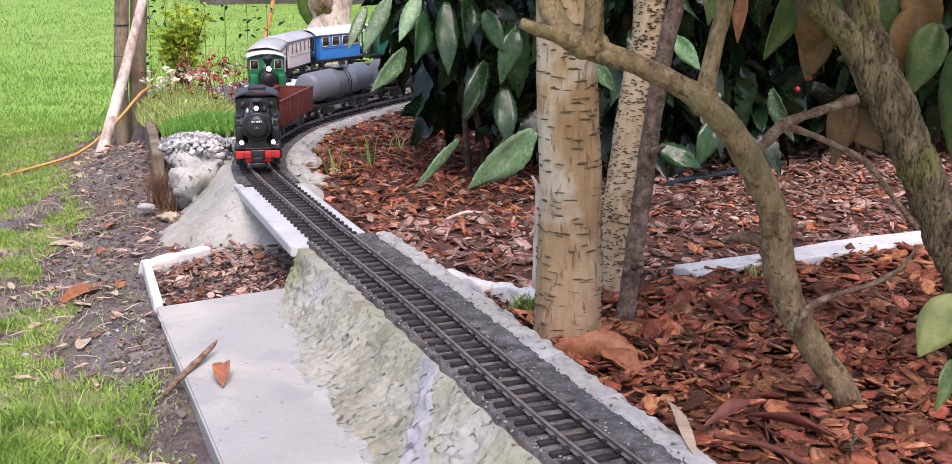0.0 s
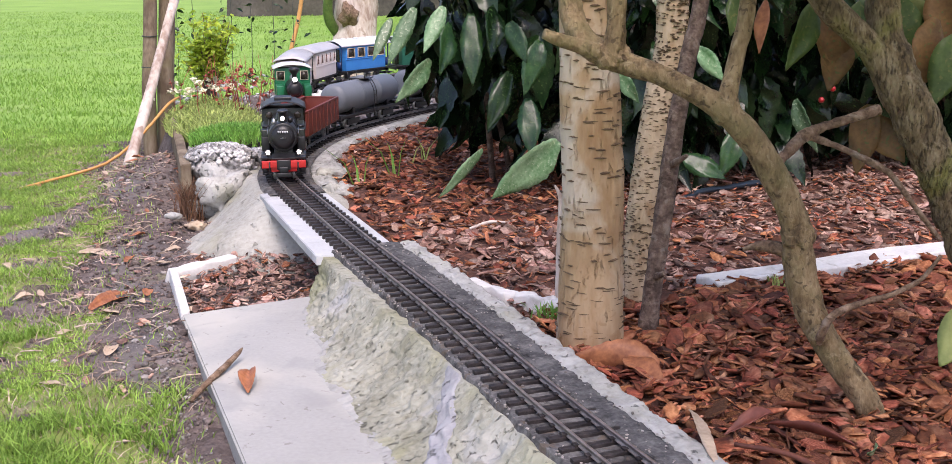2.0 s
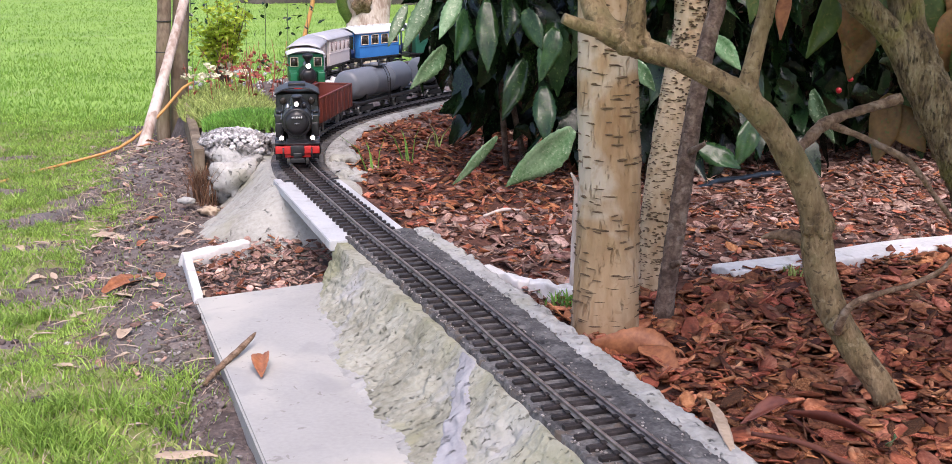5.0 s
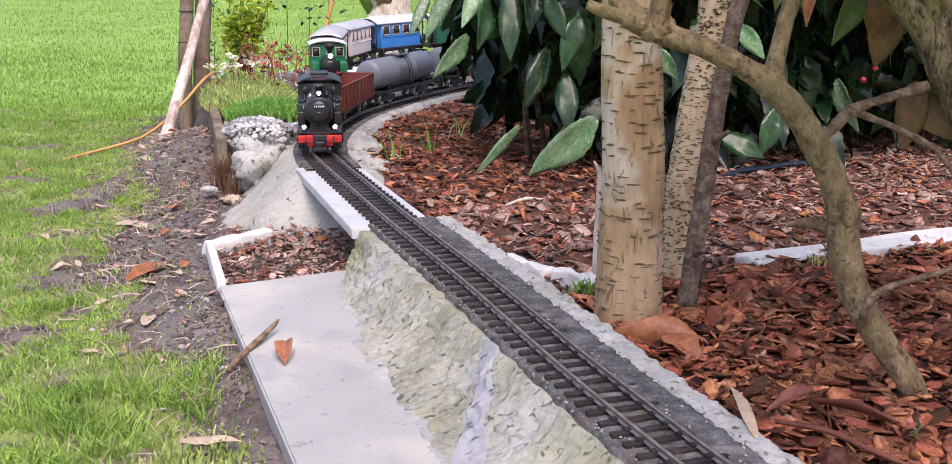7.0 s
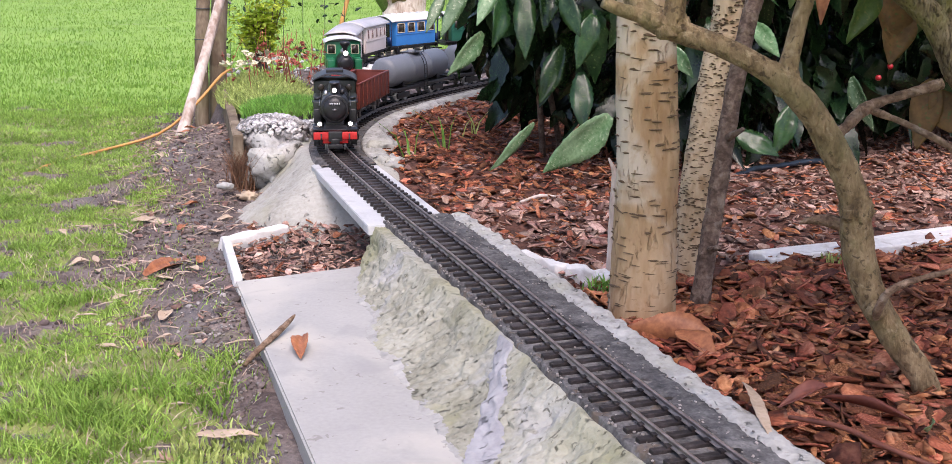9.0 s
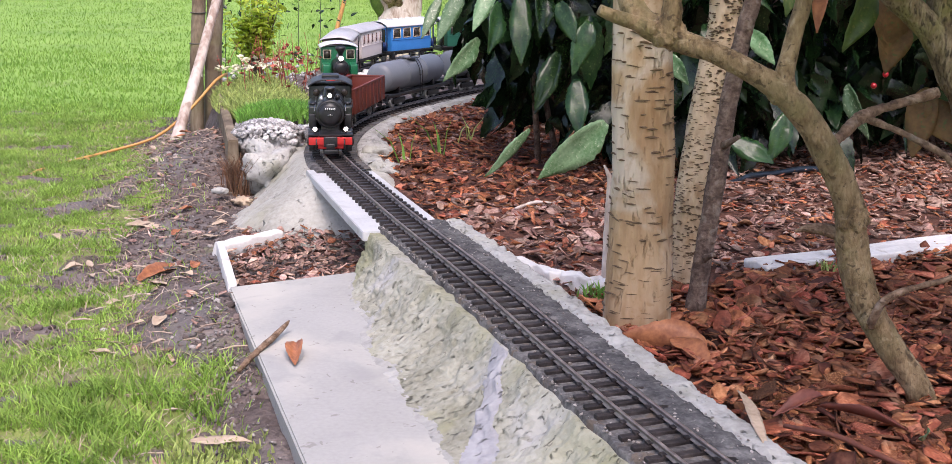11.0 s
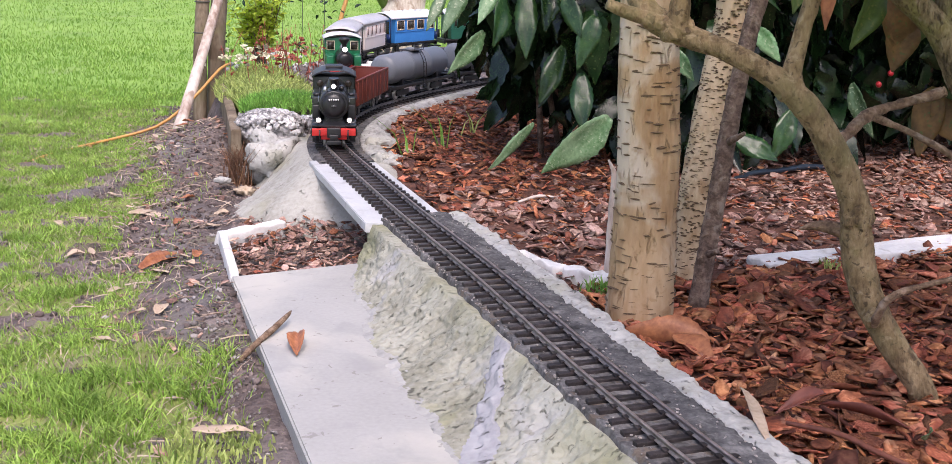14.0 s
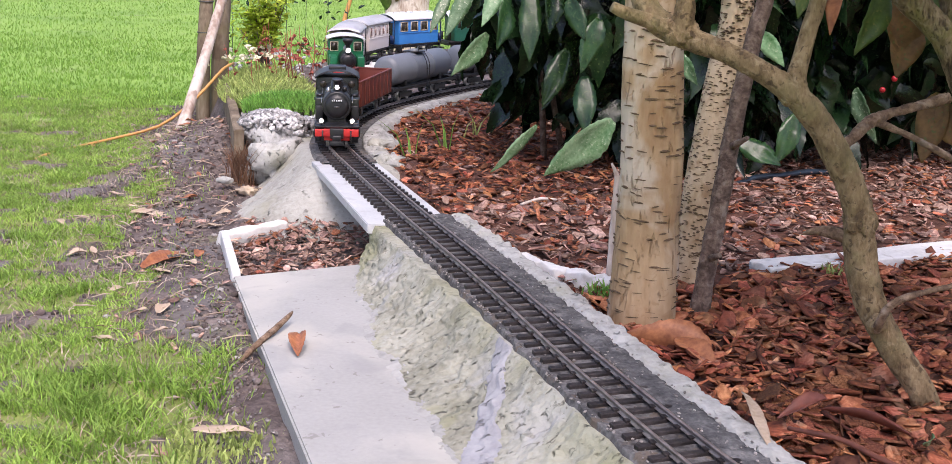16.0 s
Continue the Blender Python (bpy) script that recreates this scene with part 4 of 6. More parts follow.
part("limb", tube([(0.435, 1.47, 0.250, 0.0070), (0.468, 1.495, 0.268, 0.0078), (0.492, 1.51, 0.286, 0.0082), (0.515, 1.52, 0.294, 0.0066), (0.55, 1.53, 0.304, 0.0062), (0.60, 1.54, 0.316, 0.007)], 120, 18, 0.28, 50), "dead_wood", rhodo_two,
     world_space=True)
part("twig", tube([(0.495, 1.515, 0.288, 0.005), (0.535, 1.50, 0.274, 0.0045), (0.585, 1.48, 0.250, 0.0045), (0.60, 1.475, 0.238, 0.004), (0.625, 1.47, 0.205, 0.0035), (0.66, 1.46, 0.16, 0.003)], 60, 10, 0.25, 55), "dead_wood", rhodo_two,
     world_space=True)


# ---- leaves ----
def leaf_mesh(name, length, width, droop, fold, teeth, seed, curl=0.0, n=9):
    """A leaf along +x from its stalk, with a folded midrib, a drooping tip and an uneven edge."""
    rng = random.Random(seed)
    verts, faces = [], []
    for i in range(n + 1):
        u = i / n
        half = width / 2 * math.sin(math.pi * min(1, u * 0.93 + 0.05) ** 0.85) if i < n else 0.001
        half *= 1.06 - 0.30 * max(0.0, u - 0.6) ** 1.0
        half *= 1 + teeth * (1 if i % 2 else -1) * (0.5 + 0.5 * rng.random())
        x, z = length * u, -droop * length * u * u
        for k, s in ((-1, -1), (-0.5, -0.5), (0, 0), (0.5, 0.5), (1, 1)):
            lift = fold * abs(s) * half + curl * half * s * s * math.sin(5 * u + seed) + 0.03 * width * rng.uniform(-1, 1) * abs(s) + 0.010 * width * math.sin(38 * u) * abs(s)
            verts.append((x + 0.01 * length * rng.uniform(-1, 1) * abs(s), s * half, z + lift))
    for i in range(n):
        for k in range(4):
            q = i * 5 + k
            faces.append((q, q + 5, q + 6, q + 1))
    return mesh_of(name, verts, faces)


def leaf_pose(p, yaw, down, roll, size):
    """The pose of a leaf whose tip points along yaw (degrees) and hangs down by that many degrees."""
    return Matrix.Translation(p) @ Matrix.Rotation(radians(yaw), 4, "Z") @ Matrix.Rotation(radians(down), 4, "Y") @ Matrix.Rotation(radians(roll), 4, "X") @ Matrix.Scale(size, 4)


def joined(name, meshes, poses, material, parent, label="", smooth=True):
    """Many small pieces as one mesh."""
    vs, fs, base = [], [], 0
    data = []
    for mesh in meshes:
        v = np.array([x.co[:] for x in mesh.vertices])
        f = np.array([p.vertices[:] for p in mesh.polygons])
        data.append((v, f))
    for k, m in poses:
        v, f = data[k]
        mm = np.array(m)
        vs.append(v @ mm[:3, :3].T + mm[:3, 3])
        fs.append(f + base)
        base += len(v)
    ob = part(name, fast_mesh(name, np.concatenate(vs), np.concatenate(fs)), material, parent, label, smooth)
    if parent:
        ob.data.transform(in_world(parent).inverted())
    return tagged(ob, kind="stuff")


# ---- spotted laurel behind the track ----
laurel = thing("laurel_bush", pose(0.7, 3.15, -0.06), "dense dark green spotted laurel bush with large drooping leaves", "bush")
LAUREL = [leaf_mesh("leaf", 0.135 + 0.012 * k, 0.054 + 0.005 * k, 0.15 + 0.15 * k, 0.45, 0.10, k, 0.5, 13) for k in range(4)]
rng = random.Random(12)
poses, front = [], []


def bush_front(x):
    """How near the bush reaches at x."""
    return float(np.interp(x, [-0.1, 0.05, 0.25, 0.6, 1.1, 1.8, 2.6], [3.35, 2.95, 2.72, 2.75, 2.95, 3.0, 3.0]))


for n in range(3200):
    x = rng.uniform(-0.02, 2.5)
    low = float(np.interp(x, [0.0, 0.2, 0.45, 0.7, 1.2, 2.5], [0.22, 0.05, 0.03, 0.06, 0.08, 0.08]))
    z = low + (1.05 - low) * rng.random() ** 1.15
    y = bush_front(x) + 0.10 * rng.random() + 0.45 * rng.random() ** 2 - 0.18 * step(0.1, 0.6, z)
    yaw = -90 + rng.uniform(-110, 110)
    poses.append((rng.randrange(4), leaf_pose((x, y, z), yaw, rng.uniform(5, 88), rng.uniform(-80, 80), rng.uniform(0.35, 0.85) if rng.random() < 0.8 else rng.uniform(0.85, 1.1))))
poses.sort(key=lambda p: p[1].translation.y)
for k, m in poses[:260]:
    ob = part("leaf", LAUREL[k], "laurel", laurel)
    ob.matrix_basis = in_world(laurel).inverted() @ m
# leaves further back take the darker copy, with the bush's shade in its colour
joined("foliage", LAUREL, poses[260:], "laurel_shaded", laurel)
stems = bmesh.new()
for n in range(26):
    x = rng.uniform(0.15, 2.3)
    y = bush_front(x) + rng.uniform(0.15, 0.4)
    tube([(x, y, -0.08, 0.008), (x + rng.uniform(-0.08, 0.08), y - 0.05, 0.35, 0.007), (x + rng.uniform(-0.2, 0.2), y - 0.1, 1.0, 0.004)], 10, 6, bm=stems)
tagged(part("stem", stems, "thin_bark", laurel, world_space=True), kind="stuff")

# dense hedge behind the laurel; its deep shade is put into the near-black colour
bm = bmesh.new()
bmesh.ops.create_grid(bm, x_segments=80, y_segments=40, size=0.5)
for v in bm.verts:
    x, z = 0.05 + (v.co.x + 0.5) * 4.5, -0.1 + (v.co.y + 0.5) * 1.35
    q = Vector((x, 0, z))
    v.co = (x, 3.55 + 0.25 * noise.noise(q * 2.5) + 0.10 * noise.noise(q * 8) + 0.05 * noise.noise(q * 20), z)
hedge = thing("hedge", pose(2.2, 3.6, -0.1), "evergreen hedge behind the laurel, coloured near-black for deep shade", "hedge")
part("foliage", bm, "hedge_shade", hedge, world_space=True)


# ---- unseen crowns over the bed, added to shade the trunks and laurel ----
def crown(parent, n, zone, seed, material, size):
    shapes = [leaf_mesh("leaf", size, size * 0.36, 0.25, 0.3, 0.0, k, 0.15) for k in range(3)]
    rng = random.Random(seed)
    poses = []
    for _ in range(n):
        p = zone(rng)
        poses.append((rng.randrange(3), leaf_pose(p, rng.uniform(0, 360), rng.uniform(-10, 60), rng.uniform(-40, 40), rng.uniform(0.7, 1.2))))
    joined("crown", shapes, poses, material, parent)


crown(rhodo_two, 330, lambda r: (r.uniform(0.25, 1.15), r.uniform(0.8, 1.6), r.uniform(0.60, 1.0)), 3, "rhodo_leaf", 0.12)
crown(rhodo_two, 110, lambda r: (r.uniform(0.48, 1.0), r.uniform(1.15, 1.75), r.uniform(0.60, 0.85)), 6, "rhodo_leaf", 0.12)
# set well behind the birch so that its shade falls on the laurel
crown(birch, 640, lambda r: (0.62 + r.gauss(0, 0.38), 2.35 + r.gauss(0, 0.35), r.uniform(1.0, 1.9)), 4, "lime", 0.06)

for base, tip in (((0.345, 1.70, 0.05), (0.352, 1.675, 0.062)), ((0.372, 1.745, 0.21), (0.388, 1.72, 0.228)), ((0.395, 1.77, 0.33), (0.38, 1.75, 0.345))):
    part("twig", tube([(*base, 0.006), (*tip, 0.003)], 8, 8, 0.2, 60), "thin_bark", sapling, "short broken twig", world_space=True)


# ---- model trains (x forward, z up from the rail's top) ----
def wheel(parent, x, y, r, material="red"):
    """A spoked wheel with a bright tyre."""
    bm, face = bmesh.new(), math.copysign(1, y)
    turn = Matrix.Translation((x, y, r)) @ Matrix.Rotation(radians(90), 4, "X")
    for a in range(8):
        c, s = math.cos(a * math.pi / 4), math.sin(a * math.pi / 4)
        rod(bm, (x, y, r), (x + c * r * 0.85, y, r + s * r * 0.85), r * 0.07, 5)
    rod(bm, (x, y - 0.003, r), (x, y + 0.003, r), r * 0.28, 10)
    turned(bm, [(r * 0.86, -0.002), (r * 0.86, 0.002), (r * 0.72, 0.002), (r * 0.72, -0.002)], 20, turn)
    ob = part("wheel", bm, material, parent)
    bm = bmesh.new()
    turned(bm, [(r * 0.84, -0.003), (r * 1.0, -0.003), (r * 0.99, 0.003), (r * 0.84, 0.003)], 24, turn)
    turned(bm, [(r * 0.84, -0.001), (r * 1.12, -0.001), (r * 1.1, 0.0003), (r * 0.84, 0.0003)], 24, Matrix.Translation((0, -face * 0.003, 0)) @ turn)
    part("tyre", bm, "steel", ob)
    return ob


def axle_set(parent, x, r=0.0145, material="black"):
    for y in (-0.0225, 0.0225):
        wheel(parent, x, y, r, material)
    part("axle", rod(bmesh.new(), (x, -0.03, r), (x, 0.03, r), 0.002, 8), "steel", parent)


def coupler(parent, x, way):
    """A hook and loop coupling."""
    bm = boxed(min(x, x + way * 0.022), -0.006, 0.014, max(x, x + way * 0.022), 0.006, 0.019, 0.001)
    box(bm, x + way * 0.020 - 0.0025, -0.017, 0.012, x + way * 0.020 + 0.0025, 0.017, 0.022, 0.001)
    part("coupler", bm, "black", parent)


def lamp(parent, x, y, z, r, material="lamp"):
    """A round headlamp: a housing with a lit glass."""
    bm = turned(bmesh.new(), [(r * 0.6, -0.012), (r * 1.15, -0.008), (r * 1.2, 0.003), (r * 0.98, 0.003), (r * 0.95, 0.0)], 16, Matrix.Translation((x, y, z)) @ Matrix.Rotation(radians(90), 4, "Y"))
    box(bm, x - 0.008, y - r * 0.3, z - r * 1.9, x - 0.003, y + r * 0.3, z - r * 0.8)
    ob = part("headlamp", bm, "black", parent)
    bm = turned(bmesh.new(), [(r, 0.001), (r * 0.85, 0.004), (r * 0.4, 0.006)], 16, Matrix.Translation((x, y, z)) @ Matrix.Rotation(radians(90), 4, "Y"))
    part("lamp_glass", bm, material, ob, "lit warm white lamp glass")


def arched(x0, x1, half, z0, rise, thick, seg=14, ends=0.0):
    """A curved roof from x0 to x1."""
    bm = bmesh.new()
    rings = []
    for x, k in ((x0, 1 - ends), (x0 + 0.012, 1), (x1 - 0.012, 1), (x1, 1 - ends)):
        ring = []
        for i in range(seg + 1):
            u = i / seg * 2 - 1
            ring.append(bm.verts.new((x, u * half, z0 + rise * k * (1 - abs(u) ** 2.4))))
        for i in range(seg + 1):
            u = 1 - i / seg * 2
            ring.append(bm.verts.new((x, u * half * 0.98, z0 - thick + rise * k * (1 - abs(u) ** 2.4))))
        rings.append(ring)
    n = len(rings[0])
    for a, b in zip(rings, rings[1:]):
        for i in range(n):
            bm.faces.new((a[i], a[(i + 1) % n], b[(i + 1) % n], b[i]))
    bm.faces.new(rings[0][::-1]), bm.faces.new(rings[-1])
    bmesh.ops.recalc_face_normals(bm, faces=bm.faces)
    return bm


def on_track(line, s, name, label, category, group=""):
    xa, ya, _ = on_line(line, s - 0.09)
    xb, yb, _ = on_line(line, s + 0.09)
    return thing(name, pose((xa + xb) / 2, (ya + yb) / 2, 0, 0, 0, math.degrees(math.atan2(ya - yb, xa - xb))), label, category, group)


def black_engine(line, s):
    e = on_track(line, s, "steam_locomotive", "black and dark green model steam locomotive with lit lamps", "locomotive")
    part("frame", boxed(-0.180, -0.030, 0.020, 0.178, 0.030, 0.046, 0.002), "red", e, "red frame")
    part("running_board", boxed(-0.185, -0.052, 0.048, 0.168, 0.052, 0.053, 0.001), "black", e)
    for y in (-0.0515, 0.0515):
        part("valance", boxed(-0.18, min(y, y * 1.03), 0.041, 0.10, max(y, y * 1.03), 0.049, 0.0005), "red", e, "red edge strip")
        part("cylinder", rod(boxed(0.090, y * 0.78 - 0.013, 0.030, 0.140, y * 0.78 + 0.013, 0.056, 0.004), (0.086, y * 0.8, 0.030), (0.145, y * 0.8, 0.030), 0.0145, 16), "black", e)
        part("connecting_rod", boxed(-0.05, y * 0.62 - 0.001, 0.017, 0.10, y * 0.62 + 0.001, 0.021, 0.0005), "steel", e)
        part("coupling_rod", boxed(-0.062, y * 0.57 - 0.001, 0.012, 0.052, y * 0.57 + 0.001, 0.0165, 0.0005), "steel", e)
        tank = boxed(-0.075, min(y * 1.02, y * 0.62), 0.053, 0.078, max(y * 1.02, y * 0.62), 0.105, 0.003)
        tk = part("side_tank", tank, "dark_green", e, "dark green side tank")
        part("tank_lid", rod(bmesh.new(), (0.045, y * 0.82, 0.105), (0.045, y * 0.82, 0.111), 0.009, 14), "black", tk)
        part("handrail", rod(bmesh.new(), (-0.07, y * 1.06, 0.101), (0.075, y * 1.06, 0.101), 0.001, 6), "black", tk)
        part("tank_front", boxed(0.078, min(y, y * 0.64), 0.054, 0.090, max(y, y * 0.64), 0.088, 0.002), "black", e)
        part("step", box(boxed(0.166, y * 0.82 - 0.008, 0.014, 0.174, y * 0.82 + 0.008, 0.017), 0.170, y * 0.82 - 0.008, 0.015, 0.173, y * 0.82 + 0.008, 0.034), "black", e)
        for x in (0.05, 0.0, -0.05):
            wheel(e, x, math.copysign(0.0235, y), 0.0185)
        for x in (0.155, -0.135):
            wheel(e, x, math.copysign(0.0225, y), 0.012)
        lamp(e, 0.172, y * 0.70, 0.066, 0.0054)
    beam = part("buffer_beam", boxed(0.174, -0.051, 0.030, 0.182, 0.051, 0.047, 0.001), "red", e, "bright red buffer beam")
    for y in (-0.047, 0.047):
        part("hose", tube([(0.184, y * 0.7, 0.044, 0.002), (0.190, y * 0.7, 0.034, 0.002), (0.187, y * 0.72, 0.020, 0.002)], 8, 6), "black", beam)
    part("draw_gear", box(boxed(0.181, -0.016, 0.026, 0.188, 0.016, 0.050, 0.002), 0.186, -0.010, 0.020, 0.194, 0.010, 0.034, 0.002), "black", beam)
    part("buffer_beam", boxed(-0.190, -0.051, 0.030, -0.182, 0.051, 0.047, 0.001), "red", e, "bright red buffer beam")
    coupler(e, 0.180, 1), coupler(e, -0.188, -1)
    part("apron", boxed(0.150, -0.026, 0.052, 0.175, 0.026, 0.057, 0.001, Matrix.Translation((0, 0, 0.0)) @ Matrix.Translation((0.16, 0, 0.054)) @ Matrix.Rotation(radians(18), 4, "Y")
                        @ Matrix.Translation((-0.16, 0, -0.054))), "black", e)
    axis_x = Matrix.Rotation(radians(90), 4, "Y")
    part("saddle", boxed(0.100, -0.022, 0.050, 0.150, 0.022, 0.075, 0.003), "black", e)
    smoke = part("smokebox", turned(bmesh.new(), [(0.030, 0.09), (0.0345, 0.092), (0.0345, 0.150), (0.033, 0.154), (0.030, 0.1545)], 36, Matrix.Translation((0, 0, 0.098)) @ axis_x), "black", e)
    door = part("smokebox_door", turned(bmesh.new(), [(0.0285, 0.152), (0.0275, 0.157), (0.018, 0.161), (0.006, 0.1625)], 32, Matrix.Translation((0, 0, 0.098)) @ axis_x), "black", smoke)
    part("door_wheel", rod(rod(bmesh.new(), (0.162, 0, 0.098), (0.168, 0, 0.098), 0.002, 8), (0.167, -0.006, 0.098), (0.167, 0.006, 0.098), 0.0009, 6), "steel", smoke)
    plate = part("number_plate", boxed(0.160, -0.0135, 0.108, 0.1635, 0.0135, 0.1155, 0.0005), "black", smoke)
    for y in (-0.0105, -0.0062, -0.001, 0.003, 0.007, 0.011):
        part("bar", boxed(0.1634, y - 0.0013, 0.1095, 0.1643, y + 0.0013, 0.1140), "plate", plate, "white bar")
    part("boiler", turned(bmesh.new(), [(0.033, -0.08), (0.033, 0.0), (0.0338, 0.001), (0.0338, 0.004), (0.033, 0.005), (0.033, 0.05), (0.0338, 0.051), (0.0338, 0.054), (0.033, 0.055), (0.033, 0.094)], 36,
                          Matrix.Translation((0, 0, 0.098)) @ axis_x), "black", e)
    part("chimney", turned(bmesh.new(), [(0.014, 0.126), (0.010, 0.133), (0.009, 0.140), (0.0095, 0.152), (0.0125, 0.154), (0.0125, 0.158), (0.009, 0.158)], 20, Matrix.Translation((0.128, 0, 0))), "black", e)
    for x, h in ((0.072, 0.149), (0.018, 0.147)):
        part("dome", turned(bmesh.new(), [(0.020, 0.124), (0.016, 0.132), (0.0145, h - 0.006), (0.011, h - 0.001), (0.004, h)], 20, Matrix.Translation((x, 0, 0))), "black", e)
    part("bell", turned(bmesh.new(), [(0.006, 0.130), (0.0055, 0.134), (0.004, 0.139), (0.001, 0.142)], 14, Matrix.Translation((0.142, -0.020, 0))), "steel", e, "bright bell")
    part("generator", rod(bmesh.new(), (0.105, 0.018, 0.134), (0.128, 0.018, 0.134), 0.006, 12), "black", e)
    for y in (-0.0365, 0.0365):
        part("handrail", rod(bmesh.new(), (-0.07, y, 0.108), (0.15, y, 0.106), 0.001, 6), "steel", e)
    lamp(e, 0.150, 0.0, 0.142, 0.0054)
    cab = part("cab", boxed(-0.172, -0.053, 0.053, -0.078, 0.053, 0.136, 0.003), "dark_green", e, "dark green cab")
    for y in (-0.0535, 0.0535):
        w = boxed(-0.120, min(y, y * 1.015), 0.098, -0.092, max(y, y * 1.015), 0.128, 0.001)
        part("window", w, "window_dark", cab)
        part("doorway", boxed(-0.158, min(y, y * 1.015), 0.058, -0.132, max(y, y * 1.015), 0.128, 0.001), "window_dark", cab)
    for y in (-0.036, 0.036):
        part("window", turned(bmesh.new(), [(0.009, -0.0765), (0.008, -0.0755)], 18, Matrix.Translation((0, y, 0.118)) @ axis_x), "window_dark", cab)
    part("roof", arched(-0.185, -0.066, 0.057, 0.136, 0.018, 0.003), "black", e)
    part("roof_vent", boxed(-0.150, -0.022, 0.150, -0.105, 0.022, 0.160, 0.002), "black", e)
    part("bunker", boxed(-0.188, -0.050, 0.053, -0.172, 0.050, 0.112, 0.002), "dark_green", e)
    return e


def running_gear(w, half, r=0.0145):
    """Underframe, wheels, axle guards and couplings of a wagon."""
    part("underframe", boxed(-half, -0.034, 0.030, half, 0.034, 0.040, 0.001), "black", w)
    for x in (-half * 0.62, half * 0.62):
        axle_set(w, x, r)
        for y in (-0.034, 0.034):
            guard = boxed(x - 0.011, y - 0.002, 0.010, x + 0.011, y + 0.002, 0.034, 0.001)
            box(guard, x - 0.022, y - 0.0015, 0.027, x + 0.022, y + 0.0015, 0.031, 0.0006)
            part("axle_guard", guard, "black", w)
    for way in (-1, 1):
        part("headstock", boxed(way * half - 0.003, -0.046, 0.028, way * half + 0.003, 0.046, 0.041, 0.001), "black", w)
        coupler(w, way * half, way)


def gondola(line, s):
    w = on_track(line, s, "goods_wagon", "open red-brown ribbed model goods wagon", "wagon")
    running_gear(w, 0.170)
    part("floor", boxed(-0.174, -0.050, 0.040, 0.174, 0.050, 0.046), "wagon_red", w)
    for y in (-0.049, 0.049):
        part("side_wall", boxed(-0.174, y - 0.002, 0.042, 0.174, y + 0.002, 0.108, 0.0008), "wagon_red", w)
        part("top_rail", boxed(-0.175, y - 0.0035, 0.105, 0.175, y + 0.0035, 0.110, 0.0008), "wagon_red", w)
        for i in range(9):
            x = -0.168 + i * 0.042
            part("rib", boxed(x - 0.003, y + math.copysign(0.002, y) - 0.0025, 0.042, x + 0.003, y + math.copysign(0.002, y) + 0.0025, 0.106, 0.0008), "wagon_red", w)
    for x in (-0.173, 0.173):
        part("end_wall", boxed(x - 0.002, -0.048, 0.042, x + 0.002, 0.048, 0.108, 0.0008), "wagon_red", w)
        part("end_rail", boxed(x - 0.003, -0.050, 0.105, x + 0.003, 0.050, 0.1098, 0.0008), "wagon_red", w)
    return w


